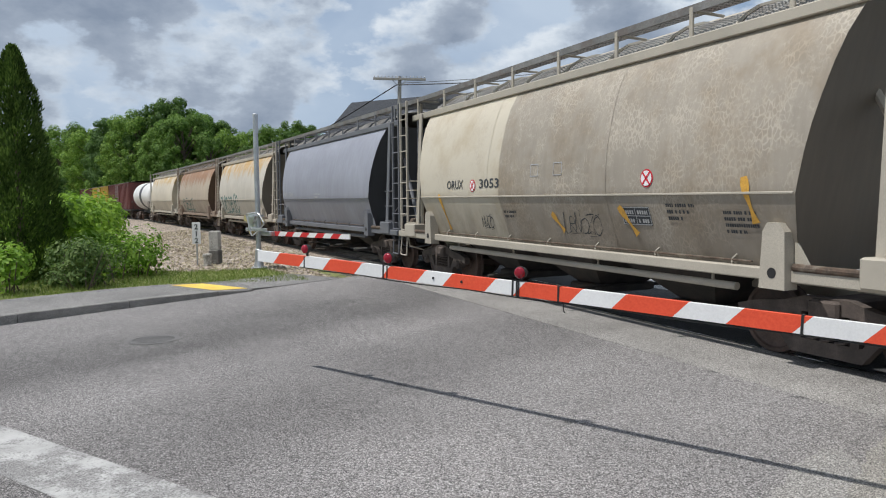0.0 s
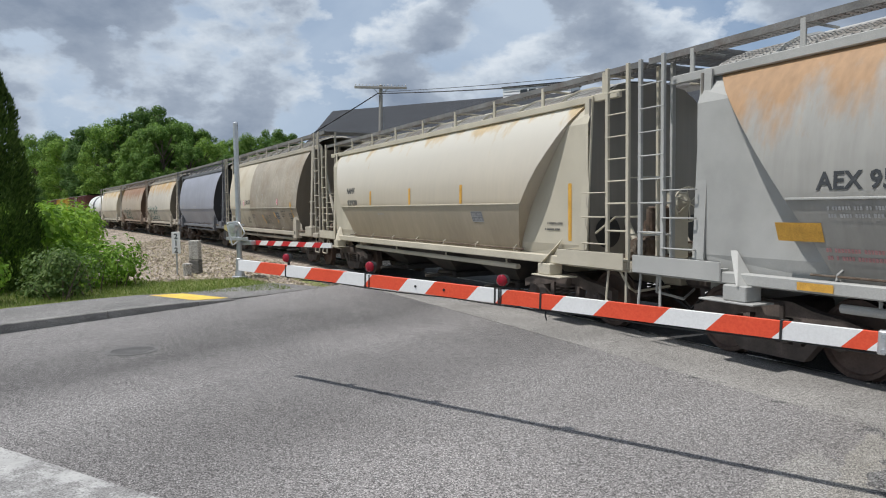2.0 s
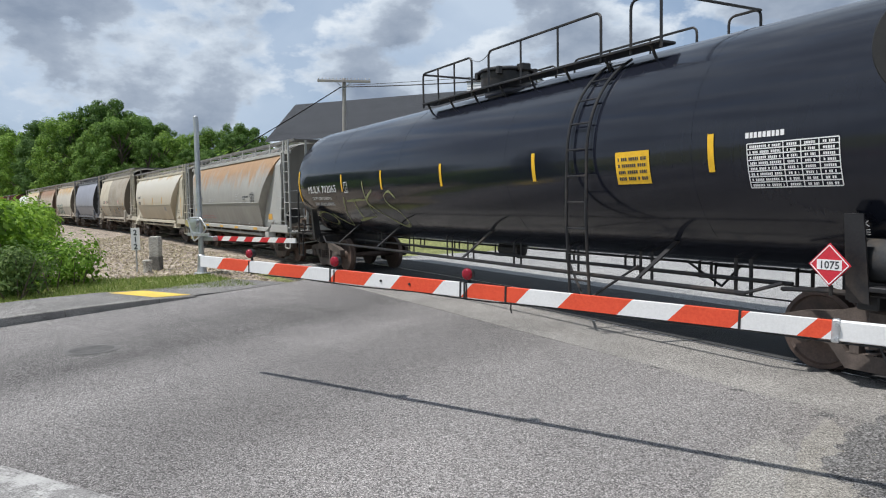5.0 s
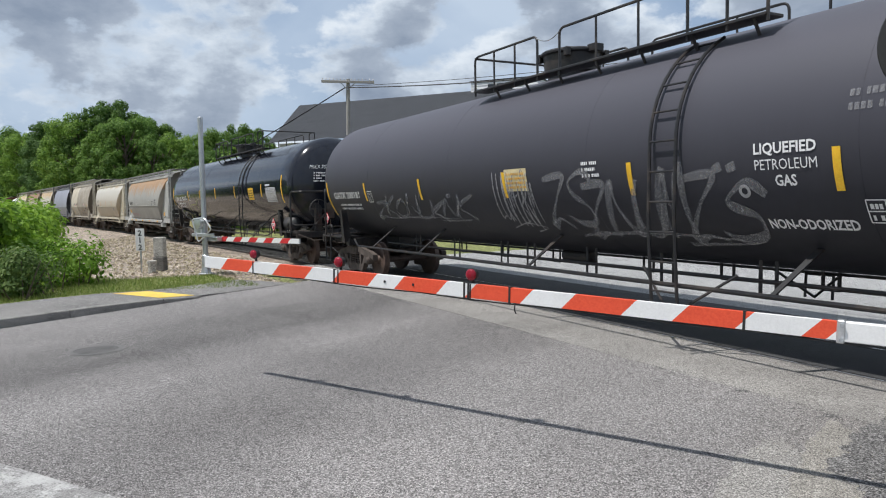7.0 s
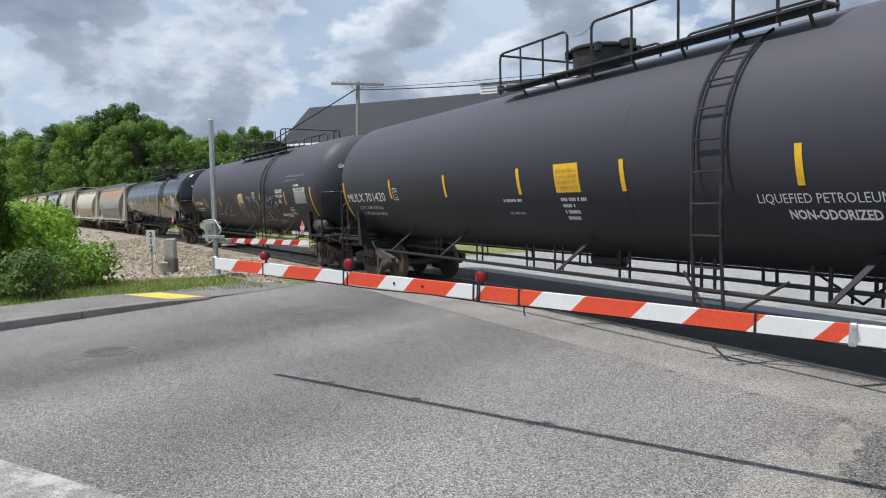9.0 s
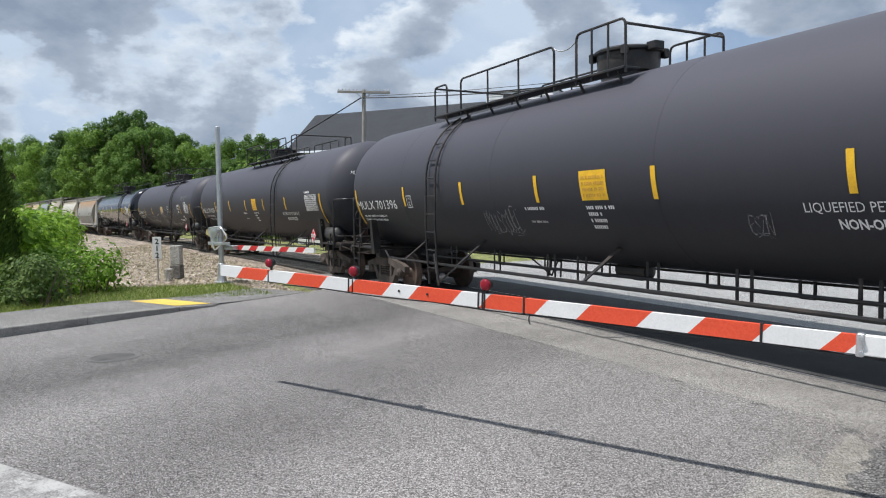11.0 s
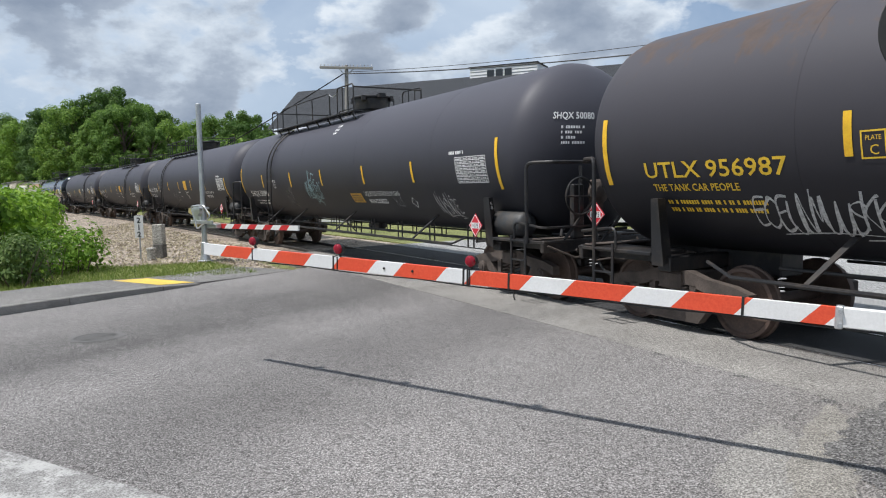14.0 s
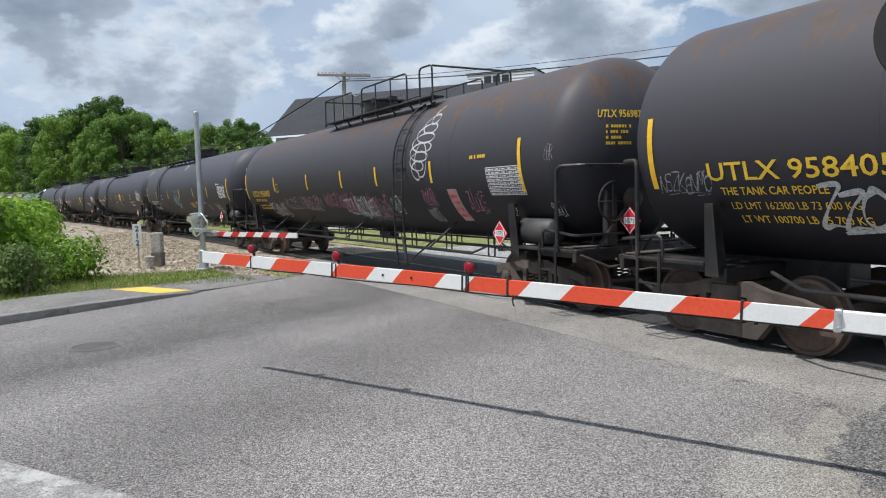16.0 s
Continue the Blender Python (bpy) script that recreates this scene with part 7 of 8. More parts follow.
        sh.grid([[(x + 0.16 * math.cos(q), y, 0.16 * math.sin(q)) for q in np.linspace(-0.3, math.pi + 0.3, 16)] for y in (0.065, 0.30)])
        part("hood", sh, BLACK_RUBBER, t)


def far_gate():
    base = Vector((-5.48, 20.77, -0.06))
    yaw = math.atan2(-0.616, 0.788)
    g = thing("crossing_gate", "galvanised gate mast with a short lowered striped arm", "crossing gate", m=Matrix.Translation(base) @ Matrix.Rotation(yaw, 4, "Z"))
    gate_mast(g, 4.50, 1.30)
    sh = Shape()
    sh.slab(0.04, 0.48, 0.04, 0.28, 0.96, 1.08, 0.01)
    part("arm_bracket", sh, GALV, g)
    arm = new("arm")
    arm.parent = g
    arm.matrix_local = Matrix.Translation((0.35, 0.25, 1.02)) @ Matrix.Rotation(radians(0.3), 4, "Y")
    gate_arm(arm, 3.22, 0.13, tuple((0.38 + 0.63 * k, 0.38 + 0.63 * k + 0.31) for k in range(5)), -0.12, GATE_WHITE, GATE_RED_DEEP)


near_gate()
far_gate()


def milepost():
    g = thing("milepost", "white milepost sign with black digits on a steel post", "sign", m=pose(-7.79, 22.19, -0.08, 0, 0, 2))
    sh = Shape()
    sh.slab(-0.02, 0.02, -0.02, 0.02, 0, 0.9, 0.004)
    part("post", sh, GALV, g)
    sh = Shape()
    sh.slab(-0.13, 0.13, -0.035, -0.022, 0.66, 1.34, 0.004)
    plate = part("plate", sh, GATE_WHITE, g, "white sign plate")
    for i, ch in enumerate("212"):
        pts, fs = letters(ch, 0.165, 0.006)
        w = max(p[0] for p in pts) + min(p[0] for p in pts)
        sh = Shape()
        sh.add([(u - w / 2, -0.039, 1.125 - i * 0.215 + v) for u, v in pts], fs)
        part("digit", sh, LETTER_BLACK, plate)
    p = thing("concrete_post", "weathered concrete post with a darker foot", "post", m=pose(-7.35, 22.6, -0.08, 0, 0, -8))
    sh = Shape()
    sh.slab(-0.16, 0.16, -0.13, 0.13, 0.44, 1.05, 0.02)
    part("post", sh, CONCRETE, p)
    sh = Shape()
    sh.slab(-0.17, 0.17, -0.14, 0.14, 0.0, 0.44, 0.02)
    part("foot", sh, CONCRETE_DARK, p)
    b = thing("utility_stub", "short pale concrete pipe stub beside the post", "pipe", m=pose(-7.38, 21.9, -0.08))
    sh = Shape()
    sh.lathe((0, 0, 0), (0, 0, 1), [(0, 0.12), (0.28, 0.12), (0.29, 0.145), (0.36, 0.145), (0.37, 0.12), (0.38, 0.02)], 16)
    part("pipe", sh, CONCRETE, b)


CONCRETE_DARK = ground_mat("stained_concrete", (0.12, 0.115, 0.105), (0.22, 0.21, 0.19), 4, 80, 0.9, 0.4)
milepost()


# ---- building and utility pole beyond the track ----
def dirv(az):
    return Vector((-math.sin(radians(az)), math.cos(radians(az)), 0))


def wing_house():
    zr, ze = 10.5, 5.6
    A = dirv(7.3) * ((zr - EYE.z) / 0.1338)
    B = dirv(-6.7) * ((zr - EYE.z) / 0.1521)
    E0 = dirv(9.77) * ((ze - EYE.z) / 0.0831)
    g = thing("building", "long building with a dark grey shingle roof and white dormer", "building")
    along = (B - A).normalized()
    C = A + along * 42
    e = E0 - A
    e = e - along * e.dot(along) * 1.0
    off = Vector((e.x, e.y, 0))
    back = -off
    def P(base, o, z):
        return (base.x + o.x, base.y + o.y, z)
    shift = along * (E0 - A).dot(along)
    sh = Shape()
    rows = []
    n = 26
    for i in range(n + 1):
        t = i / n
        a, b = A.lerp(C, t), (A + shift).lerp(C, t)
        z = zr + (ze - zr)
        rows.append([P(a, Vector((0, 0, 0)), zr), P(b, off, ze)])
    sh.grid(rows)
    sh.grid([[P(r, Vector(), zr - 0.02), P(r, back, ze)] for r in (A, C)])
    part("roof", sh, ROOF_SHINGLE, g, "dark grey shingle roof")
    # shingle courses as thin proud strips
    sh = Shape()
    for k in range(1, 16):
        t = k / 16
        p0, p1 = Vector(P(A, Vector(), zr)).lerp(Vector(P(A + shift, off, ze)), t), Vector(P(C, Vector(), zr)).lerp(Vector(P(C, off, ze)), t)
        up = Vector((0, 0, 0.05))
        sh.grid([[p0 + up, p1 + up], [p0 + (Vector(P(A + shift, off, ze)) - Vector(P(A, Vector(), zr))) / 18 + up * 0.2, p1 + (Vector(P(C, off, ze)) - Vector(P(C, Vector(), zr))) / 18 + up * 0.2]])
    tagged(part("shingle_course", sh, ROOF_SHINGLE, g), kind="stuff")
    sh = Shape()
    i0 = off * 0.94
    sh.add([P(A + shift, i0, 0), P(C, i0, 0), P(C, back * 0.94, 0), P(A, back * 0.94, 0), P(A + shift, i0, ze), P(C, i0, ze), P(C, back * 0.94, ze), P(A, back * 0.94, ze)],
           [(0, 1, 5, 4), (1, 2, 6, 5), (2, 3, 7, 6), (3, 0, 4, 7)])
    part("wall", sh, SIDING, g, "white clapboard wall")
    # dormer on the ridge
    D = B + along * 0.0
    w, dp, z0, z1 = 5.3, 2.2, zr - 0.9, zr + 0.45
    f = off.normalized() * 1.0
    def Q(u, v, z):
        p = D + along * u + off.normalized() * v
        return (p.x, p.y, z)
    sh = Shape()
    sh.add([Q(0, 1.2, z0 - 0.6), Q(w, 1.2, z0 - 0.6), Q(w, -1.5, z0), Q(0, -1.5, z0), Q(0, 1.2, z1), Q(w, 1.2, z1), Q(w, -1.5, z1), Q(0, -1.5, z1)],
           [(0, 1, 5, 4), (1, 2, 6, 5), (2, 3, 7, 6), (3, 0, 4, 7), (4, 5, 6, 7)])
    dm = part("dormer", sh, SIDING, g, "white clapboard dormer")
    sh = Shape()
    for k in range(7):
        z = z0 - 0.4 + k * 0.24
        sh.grid([[Q(0, 1.2, z + 0.2), Q(w, 1.2, z + 0.2)], [Q(0, 1.24, z), Q(w, 1.24, z)]])
    tagged(part("clapboard", sh, SIDING, dm), kind="stuff")
    sh = Shape()
    a = [Q(-0.08, 1.3, z1), Q(w + 0.08, 1.3, z1), Q(w + 0.08, -1.6, z1), Q(-0.08, -1.6, z1)]
    b = [(p[0], p[1], p[2] + 0.07) for p in a]
    sh.add(a + b, [(0, 1, 5, 4), (1, 2, 6, 5), (2, 3, 7, 6), (3, 0, 4, 7), (4, 5, 6, 7), (3, 2, 1, 0)])
    part("dormer_roof", sh, ROOF_SHINGLE, dm)
    for u in (1.4, 2.1, 2.8):
        sh = Shape()
        sh.add([Q(u, 1.26, z0 + 0.25), Q(u + 0.55, 1.26, z0 + 0.25), Q(u + 0.55, 1.26, z1 - 0.25), Q(u, 1.26, z1 - 0.25)], [(0, 1, 2, 3)])
        part("window_pane", sh, GLASS_DARK, dm)


wing_house()


def utility_pole():
    b = dirv(3.75) * 42
    ztop = EYE.z + 42 * math.tan(radians(9.3)) + 0.25
    g = thing("utility_pole", "grey wooden utility pole with a long crossarm of insulators", "utility pole", m=pose(b.x, b.y, 0, 0, 1.2, 2))
    sh = Shape()
    sh.bar((0, 0, -0.1), (0, 0, ztop), 0.16, 12, 0.11)
    part("pole", sh, POLE_WOOD, g, smooth=True)
    sh = Shape()
    sh.slab(-1.52, 1.52, -0.20, -0.10, ztop - 0.24, ztop - 0.10, 0.01)
    part("crossarm", sh, POLE_WOOD, g)
    sh = Shape()
    for s in (1, -1):
        sh.bar((s * 0.42, -0.15, ztop - 0.22), (0, -0.12, ztop - 0.62), 0.025, 5)
    part("arm_brace", sh, GALV, g)
    for i in range(15):
        x = -1.45 + i * 2.9 / 14
        sh = Shape()
        sh.lathe((x, -0.15, ztop - 0.10), (0, 0, 1), [(0, 0.012), (0.05, 0.012), (0.052, 0.03), (0.08, 0.036), (0.11, 0.02), (0.115, 0.005)], 8)
        part("insulator", sh, ALU_DULL, g)
    def wire(name, p, q, sag, r):
        sh = Shape()
        p, q = Vector(p), Vector(q)
        sh.path([p.lerp(q, t) - Vector((0, 0, sag * 4 * t * (1 - t))) for t in np.linspace(0, 1, 20)], r, 5)
        solid(name, sh, BLACK_RUBBER, "thin dark overhead cable", "cable", "structure")
    top = Vector((b.x, b.y - 0.1, ztop - 0.5))
    wire("cable", top, top + Vector((-13, 11, -5.2)), 0.15, 0.035)
    wire("cable", top, (22, 21, 7.6), 0.55, 0.03)
    wire("cable", top + Vector((0.3, 0, 0.1)), (22.2, 21, 8.1), 0.5, 0.015)
    

utility_pole()


# ---- parked vehicles beyond the track ----
def parked_car(x, y, yaw, col, label, tall=1.45):
    g = thing("parked_car", label, "car", "parked cars", pose(x, y, -0.02, 0, 0, yaw))
    paint = plain("car_lacquer", col, 0.25, 0.2, 0.05, 1, 30, 0)
    prof = [(-2.2, 0.35), (-2.25, 0.75), (-2.0, 0.92), (-1.55, 0.98), (-0.95, tall), (0.55, tall), (1.15, 0.98), (2.0, 0.86), (2.25, 0.68), (2.22, 0.35)]
    sh = Shape()
    rows = []
    for y2, k in ((-0.86, 0.94), (-0.82, 1.0), (-0.4, 1.012), (0.4, 1.012), (0.82, 1.0), (0.86, 0.94)):
        rows.append([(px, y2 * (0.82 if pz > 1.2 else 1.0), 0.35 + (pz - 0.35) * k) for px, pz in prof])
    sh.grid(rows)
    sh.add(rows[0], [tuple(range(len(prof)))])
    sh.add(rows[-1], [tuple(range(len(prof)))])
    part("body", sh, paint, g, smooth=True)
    for sgn in (1, -1):
        sh = Shape()
        yy = sgn * 0.80
        sh.plate([(-1.35, yy, 1.02), (0.95, yy, 1.02), (0.45, sgn * 0.72, tall - 0.08), (-0.9, sgn * 0.72, tall - 0.08)], (0, sgn, 0.2), 0.03)
        part("side_window", sh, GLASS_DARK, g)
    for a, b in (((-1.5, 1.02), (-1.0, tall - 0.06)), ((1.12, 1.02), (0.62, tall - 0.06))):
        sh = Shape()
        dx = 0.03 if a[0] > 0 else -0.03
        sh.plate([(a[0], -0.70, a[1]), (a[0], 0.70, a[1]), (b[0], 0.62, b[1]), (b[0], -0.62, b[1])], (dx, 0, 0.03), 0.03)
        part("windscreen", sh, GLASS_DARK, g)
    for wx in (-1.35, 1.35):
        for sgn in (1, -1):
            sh = Shape()
            sh.lathe((wx, sgn * 0.66, 0.32), (0, sgn, 0), [(0, 0.24), (0.02, 0.32), (0.18, 0.32), (0.21, 0.27), (0.21, 0.2)], 20)
            w = part("wheel", sh, BLACK_RUBBER, g)
            sh = Shape()
            sh.lathe((wx, sgn * 0.855, 0.32), (0, sgn, 0), [(0, 0.19), (0.02, 0.18), (0.012, 0.04)], 14)
            part("rim", sh, ALU_DULL, w)
    for sgn in (1, -1):
        sh = Shape()
        sh.slab(2.14, 2.27, min(sgn * 0.5, sgn * 0.8), max(sgn * 0.5, sgn * 0.8), 0.62, 0.76, 0.03)
        part("headlight", sh, GATE_WHITE, g)


parked_car(20.2, 36.8, 100, (0.03, 0.035, 0.04), "dark grey parked car beyond the tracks")
parked_car(23.6, 38.6, 95, (0.45, 0.46, 0.47), "silver parked car beyond the tracks")
parked_car(11.0, 44.0, 150, (0.04, 0.04, 0.05), "black parked car on the far lot")


# ---- plants ----
def crown_shape(rng, clumps, leaf, per):
    """Leaves in clumps: each clump is (x, y, z, radius); every leaf is one bent quad."""
    sh = Shape()
    for cx, cy, cz, r in clumps:
        for _ in range(int(per * r * r)):
            d = Vector((rng.gauss(0, 1), rng.gauss(0, 1), rng.gauss(0, 0.9))).normalized()
            p = Vector((cx, cy, cz)) + d * r * rng.uniform(0.72, 1.08)
            n = (d + Vector((0, 0, 0.45)) + Vector((rng.uniform(-1, 1), rng.uniform(-1, 1), rng.uniform(-1, 1))) * 0.45).normalized()
            u = n.orthogonal().normalized()
            u = (u * math.cos(rng.uniform(0, 6.28)) + n.cross(u) * math.sin(rng.uniform(0, 6.28))).normalized()
            w = n.cross(u)
            s = leaf * rng.uniform(0.6, 1.3)
            sh.add([p - u * s, p + w * s * 0.55 + n * s * 0.1, p + u * s, p - w * s * 0.55 + n * s * 0.1], [(0, 1, 2, 3)])
    return sh


def fast_mesh(name, sh, mat):
    me = bpy.data.meshes.new(name)
    me.from_pydata(sh.v, [], sh.f)
    me.materials.append(mat)
    return me


def tree(name, seed, h, spread, leaf, mat, label, per=560, low=0.10, nclump=150):
    rng = random.Random(seed)
    g = thing(name, label, "tree", "trees of the wood")
    sh = Shape()
    sh.bar((0, 0, -0.3), (0.1, 0, h * 0.5), 0.028 * h, 9, 0.015 * h)
    sh.bar((0.1, 0, h * 0.5), (0.0, 0.2, h * 0.86), 0.015 * h, 8, 0.004 * h)
    clumps = []
    for k in range(nclump):
        t = rng.uniform(low, 0.97)
        env = spread * (math.sin(math.pi * min(1, (t - low * 0.7) / (1.04 - low * 0.7))) ** 0.6)
        a, rr = rng.uniform(0, 6.28), env * math.sqrt(rng.uniform(0.15, 1))
        r = spread * rng.choice((0.07, 0.09, 0.11, 0.14, 0.17, 0.21)) * rng.uniform(0.85, 1.15)
        clumps.append((rr * math.cos(a), rr * math.sin(a), h * t, r))
        if k % 3 == 0:
            sh.bar((0.05, 0, h * max(0.18, t - 0.25)), (rr * math.cos(a) * 0.9, rr * math.sin(a) * 0.9, h * t), 0.007 * h, 6, 0.002 * h)
    part("trunk", sh, BARK, g)
    ob = new("crown", fast_mesh("crown", crown_shape(rng, clumps, leaf, per), mat))
    ob.parent = g
    return g


SKYLINE = ((39.0, 0.085), (36.0, 0.09), (28.2, 0.096), (26.9, 0.100), (25.7, 0.100), (24.5, 0.109), (23.0, 0.120), (21.9, 0.130), (20.9, 0.139), (19.8, 0.128), (18.7, 0.120), (17.4, 0.109), (16.0, 0.097), (14.6, 0.098), (13.3, 0.105), (12.1, 0.111), (11.0, 0.106), (10.0, 0.089), (8.3, 0.077))


def woods():
    base = [tree("tree", 1, 13, 4.4, 0.13, LEAF_WOOD, "broad-leaved tree in full summer leaf"),
            tree("tree", 2, 15, 5.2, 0.14, LEAF_DARK, "tall dark green broad-leaved tree"),
            tree("tree", 3, 11, 4.6, 0.125, LEAF_WOOD, "rounded green broad-leaved tree"),
            tree("tree", 5, 14, 4.0, 0.13, LEAF_DARK, "slender dark green tree")]
    rng = random.Random(11)
    spots = []
    # the wood's skyline: azimuth to the left and rise per metre of distance
    line = SKYLINE
    def behind(az):
        near = [math.hypot(*track(s)[:2]) for s in range(20, 330, 2) if abs(math.degrees(math.atan2(-track(s)[0], track(s)[1])) - az) < 1.4]
        return max(near) + 10 if near and az < 28.5 else 0
    for az, el in line:
        d = max(behind(az), 74 if az > 28.5 else 108) + rng.uniform(0, 8)
        spots.append((az, d, EYE.z + d * el))
    for k in range(46):
        az = rng.uniform(6.5, 36)
        el = float(np.interp(-az, [-q[0] for q in line], [q[1] for q in line]))
        d = max(behind(az), 60 if az > 28.5 else 95) + rng.uniform(-2, 14)
        spots.append((az, d, EYE.z + d * el * rng.uniform(0.45, 0.92)))
    for az in (32.5, 35, 38, 42):
        spots.append((az, 46 + az * 0.3, 7.5))
    used = set()
    for i, (az, dist, zt) in enumerate(spots):
        k = rng.randrange(4)
        top = max(v.co.z for v in [c for c in base[k].children if c.name.startswith("crown")][0].data.vertices)
        p = dirv(az) * dist
        m = Matrix.Translation((p.x, p.y, -0.2)) @ Matrix.Rotation(rng.uniform(0, 6.28), 4, "Z")
        sc = zt / top
        if k not in used:
            used.add(k)
            base[k].matrix_basis = m @ Matrix.Scale(sc, 4)
        else:
            c = copy_thing(base[k], m)
            c.scale = (sc, sc, sc)
    for k in range(4):
        if k not in used:
            base[k].location = dirv(36 + 2 * k) * 80


woods()


def far_wood_belt():
    """Low undergrowth that closes the gaps at the wood's foot."""
    rng = random.Random(21)
    clumps = []
    for i in range(150):
        az = rng.uniform(6, 40)
        near = [math.hypot(*track(s)[:2]) for s in range(20, 330, 2) if abs(math.degrees(math.atan2(-track(s)[0], track(s)[1])) - az) < 2]
        d = rng.uniform(0, 40) + (max(near) + 10 if near else 60)
        p = dirv(az) * d
        # keep the track clear
        if any(math.hypot(p.x - track(s)[0], p.y - track(s)[1]) < 7 for s in range(30, 340, 5)):
            continue
        r = rng.uniform(2.0, 3.6)
        clumps.append((p.x, p.y, r * 0.8, r))
    sh = crown_shape(rng, clumps, 0.20, 100)
    ob = new("undergrowth", fast_mesh("undergrowth", sh, LEAF_WOOD))
    tagged(ob, "dense green undergrowth at the edge of the wood", "undergrowth", kind="stuff")


far_wood_belt()


def thuja():
    g = thing("thuja", "tall dark green columnar arborvitae", "tree", m=pose(-10.55, 17.6, -0.1))
    rng = random.Random(31)
    sh = Shape()
    sh.bar((0, 0, -0.1), (0, 0, 5.0), 0.11, 9, 0.02)
    part("trunk", sh, BARK, g)
    sh = Shape()
    H = 5.8
    for _ in range(26000):
        z = H * (1 - math.sqrt(rng.random()) * 0.99) if rng.random() < 0.25 else rng.uniform(0.05, H)
        t = z / H
        R = 1.08 * (1 - t) ** 0.62 * min(1, 0.75 + t * 2)
        a = rng.uniform(0, 6.283)
        lump = 1 + 0.13 * math.sin(a * 5 + z * 2.6) + 0.10 * math.sin(a * 3 - z * 4.1)
        r = R * lump * rng.uniform(0.78, 1.05)
        p = Vector((r * math.cos(a), r * math.sin(a), z))
        d = Vector((math.cos(a) * 0.5 + rng.uniform(-0.3, 0.3), math.sin(a) * 0.5 + rng.uniform(-0.3, 0.3), 1.0)).normalized()
        u = Vector((-math.sin(a), math.cos(a), 0)) * math.cos(k := rng.uniform(-1.2, 1.2)) + Vector((math.cos(a), math.sin(a), 0)) * math.sin(k)
        s = rng.uniform(0.04, 0.085)
        sh.add([p - u * s * 0.35, p + d * s * 0.9 - u * s * 0.25, p + d * s * 1.9, p + d * s * 0.9 + u * s * 0.4], [(0, 1, 2, 3)])
    ob = new("foliage", fast_mesh("foliage", sh, LEAF_THUJA))
    ob.parent = g


thuja()


def shrub(name, label, clumps, leaf, mat, per, seed):
    g = thing(name, label, "shrub")
    rng = random.Random(seed)
    sh = Shape()
    for cx, cy, cz, r in clumps:
        for _ in range(1):
            sh.bar((cx + rng.uniform(-0.2, 0.2), cy + rng.uniform(-0.2, 0.2), -0.15), (cx + rng.uniform(-0.4, 0.4), cy + rng.uniform(-0.4, 0.4), cz), 0.02, 5, 0.008)
    tagged(part("stem", sh, BARK, g), kind="stuff")
    ob = new("foliage", fast_mesh("foliage", crown_shape(rng, clumps, leaf, per), mat))
    ob.parent = g


def shrubs():
    rng = random.Random(41)
    cl = []
    # bright green thicket that runs back beside the track
    for t in np.linspace(0, 1, 26):
        x, y = -9.6 + t * -8.4, 18.6 + t * 17
        for _ in range(4):
            r = rng.uniform(0.5, 0.8)
            cl.append((x + rng.uniform(-1.7, 0.7), y + rng.uniform(-0.9, 0.9), rng.uniform(0.25, 1.75), r))
    shrub("thicket", "bright green leafy thicket beside the track", cl, 0.10, LEAF_BRIGHT, 330, 42)
    cl = [(-8.35 + rng.uniform(-0.6, 0.5), 16.0 + rng.uniform(-0.4, 0.8), rng.uniform(0.08, 0.85), rng.uniform(0.28, 0.42)) for _ in range(22)]
    shrub("shrub", "grey-green rounded shrub at the grass edge", cl, 0.05, LEAF_GREY, 1100, 43)
    cl = [(-8.6 + rng.uniform(-0.7, 0.9), 18.0 + rng.uniform(-0.6, 1.2), rng.uniform(0.15, 1.0), rng.uniform(0.35, 0.5)) for _ in range(20)]
    shrub("shrub", "green shrub under the thicket", cl, 0.06, LEAF_BRIGHT, 600, 44)
    cl = [(-9.6 + rng.uniform(-1.2, 0.6), 15.2 + rng.uniform(-0.5, 0.5), rng.uniform(0.2, 0.95), rng.uniform(0.3, 0.45)) for _ in range(16)]
    shrub("shrub", "broad-leaved yellow-green shrub by the pavement", cl, 0.07, LEAF_BRIGHT, 480, 45)


shrubs()


def inside(p, poly):
    c = False
    for (x1, y1), (x2, y2) in zip(poly, poly[1:] + poly[:1]):
        if (y1 > p[1]) != (y2 > p[1]) and p[0] < (x2 - x1) * (p[1] - y1) / (y2 - y1) + x1:
            c = not c
    return c


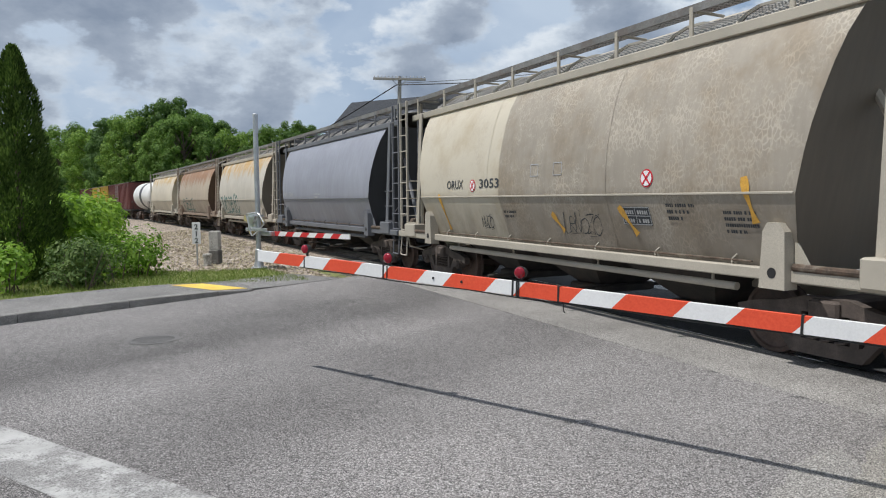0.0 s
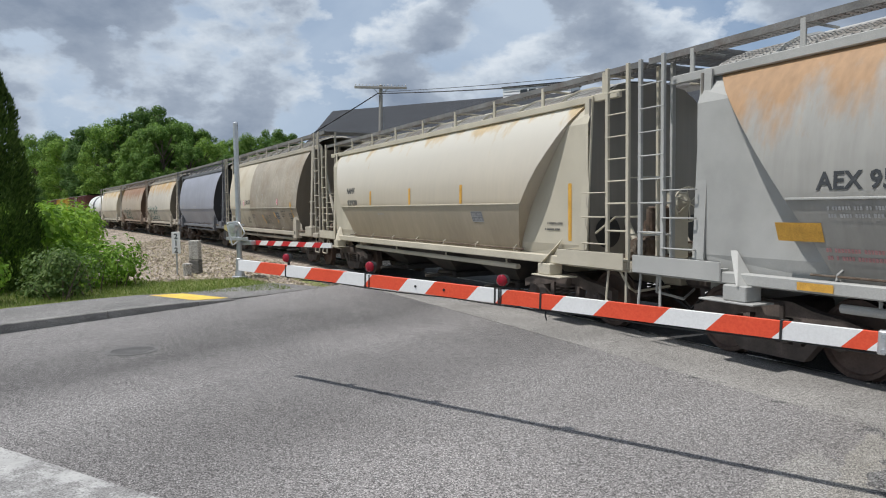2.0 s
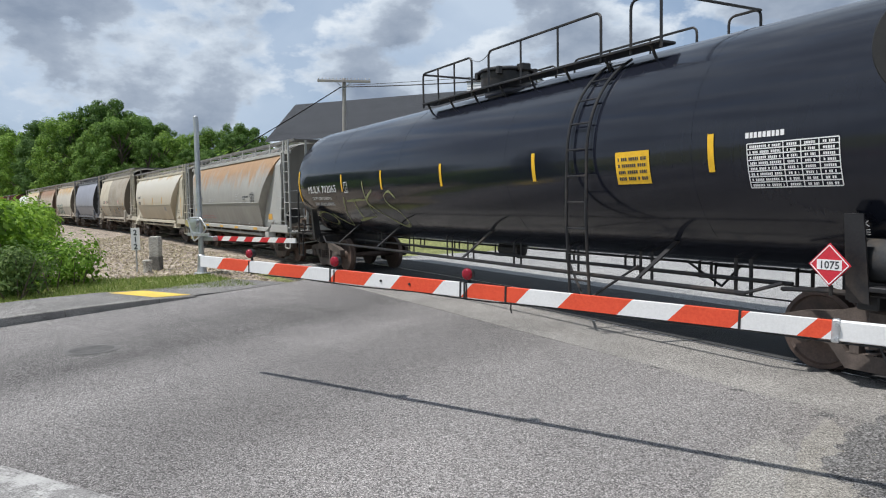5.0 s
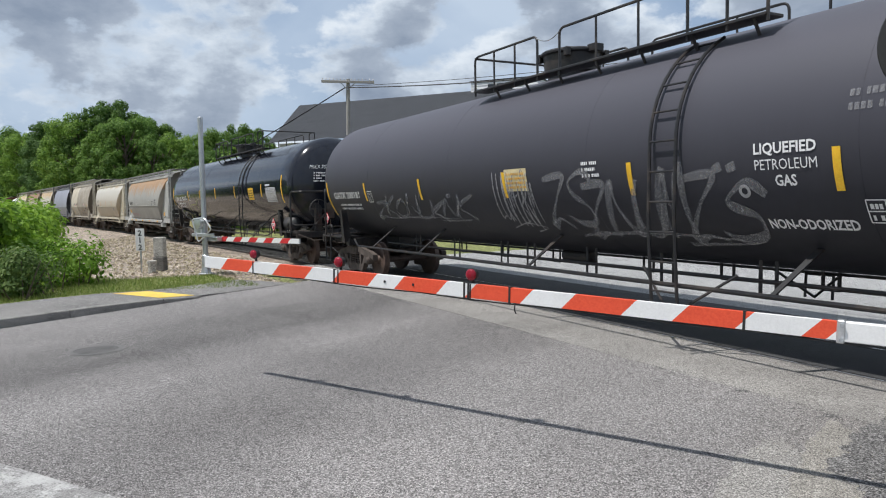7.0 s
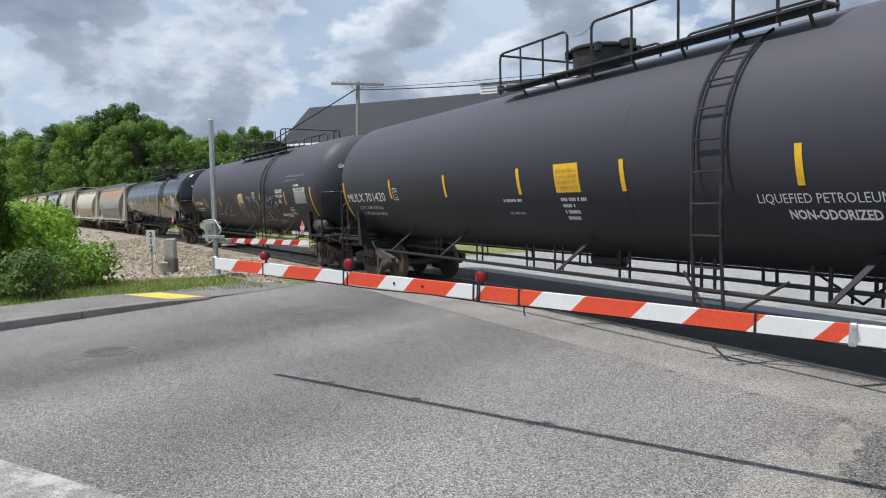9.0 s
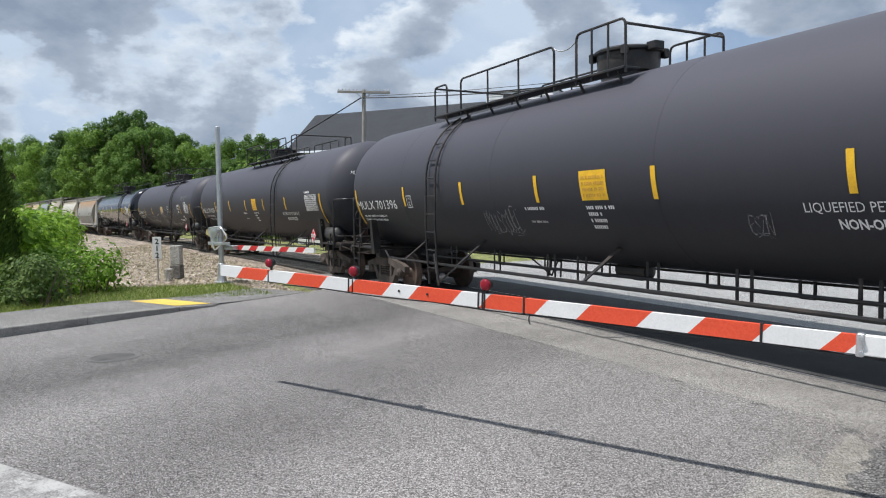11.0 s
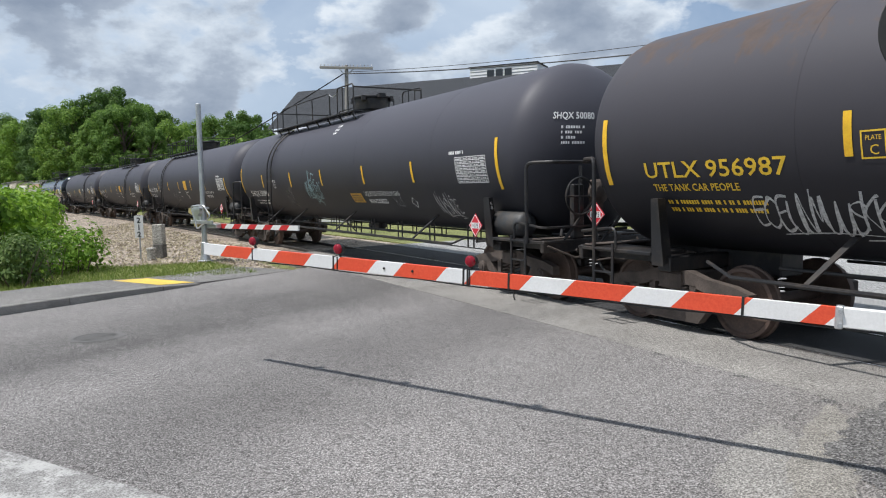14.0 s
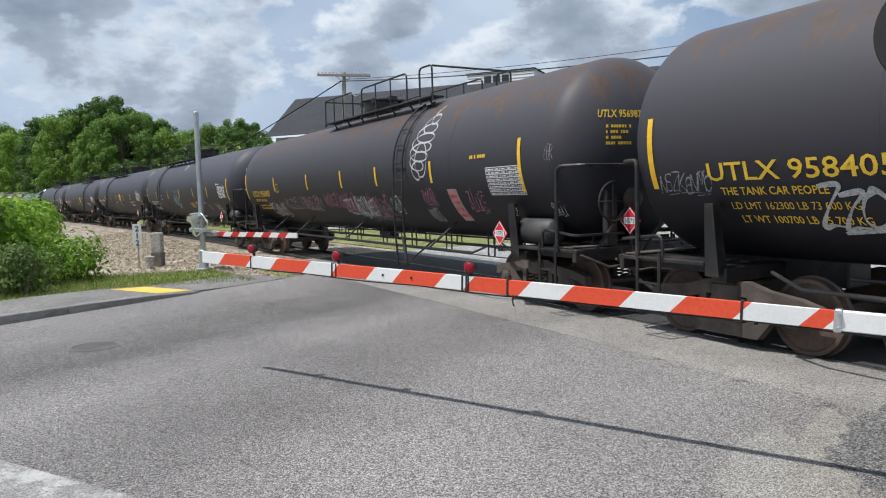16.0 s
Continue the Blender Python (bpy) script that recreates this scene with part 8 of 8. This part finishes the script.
def grass_blades():
    rng = random.Random(51)
    sh = Shape()
    poly = [(-4.6, 19.2), (-3.2, 17.0), (-5.0, 16.3), (-9.5, 13.2), (-11.5, 13.0), (-9.6, 20.4), (-7.0, 19.4), (-5.2, 20.1)]
    n = 0
    while n < 16000:
        p = (rng.uniform(-11.5, -3), rng.uniform(13, 20.6))
        if not inside(p, poly):
            continue
        n += 1
        h = rng.uniform(0.03, 0.11) * (1.8 if rng.random() < 0.08 else 1)
        a = rng.uniform(0, 6.28)
        u = Vector((math.cos(a), math.sin(a), 0)) * 0.008
        lean = Vector((rng.uniform(-0.06, 0.06), rng.uniform(-0.06, 0.06), h))
        b = Vector((p[0], p[1], -0.02))
        sh.add([b - u, b + u, b + lean], [(0, 1, 2)])
    ob = new("grass", fast_mesh("grass", sh, BLADE))
    tagged(ob, "tufts of green roadside grass", "grass", kind="stuff")
    sh = Shape()
    n = 0
    while n < 6000:
        s, q = rng.uniform(12, 75), rng.uniform(1.6, 8.5)
        x, y, _ = track(s, q)
        if x < -18:
            continue
        n += 1
        r = rng.uniform(0.025, 0.065)
        c = Vector((x, y, -0.085 + r * 0.3))
        vs = [c + Vector((rng.uniform(0.6, 1.2) * r * k[0], rng.uniform(0.6, 1.2) * r * k[1], rng.uniform(0.5, 1) * r * k[2])) for k in ((1, 0, 0), (0, 1, 0), (-1, 0, 0), (0, -1, 0), (0, 0, 1))]
        sh.add(vs, [(0, 1, 4), (1, 2, 4), (2, 3, 4), (3, 0, 4)])
    ob = new("stones", fast_mesh("stones", sh, GRAVEL_STONE))
    tagged(ob, "loose crushed stones on the gravel", "gravel", kind="stuff")


grass_blades()


# ---- motion of the train ----
TIMES = [0.0, 0.05] + [0.5 * i for i in range(1, 32)] + [15.95, 16.0]


def run(t):
    """Way run by the train, slowing a touch at the very end."""
    return SPEED * t - float(np.interp(t, [15.5, 16.0], [0.0, 0.30]))


def car_pose(s, half):
    a, b = track(s + half), track(s - half)
    return pose((a[0] + b[0]) / 2, (a[1] + b[1]) / 2, 0, 0, 0, math.degrees(math.atan2(a[1] - b[1], a[0] - b[0])))


def spin_wheels():
    """Wheelsets turn with the way the train has run, about their own axles."""
    turn = SPEED / 0.44
    rows = []
    n = 260
    for i in range(n + 1):
        t = 16.0 * i / n
        rows.append((t, turn * t))
    for car, s, half in CARS:
        if s < 12:
            for tk in car.children:
                if tk.name.split(".")[0] == "truck":
                    for ws in tk.children:
                        if ws.name.split(".")[0] == "wheelset":
                            p = ws.location.copy()
                            walk(ws, [(t, Matrix.Translation(p) @ Matrix.Rotation(a, 4, "Y")) for t, a in rows])


def motions():
    spin_wheels()
    for car, s, half in CARS:
        walk(car, [(t, car_pose(s + run(t), half)) for t in TIMES])


motions()
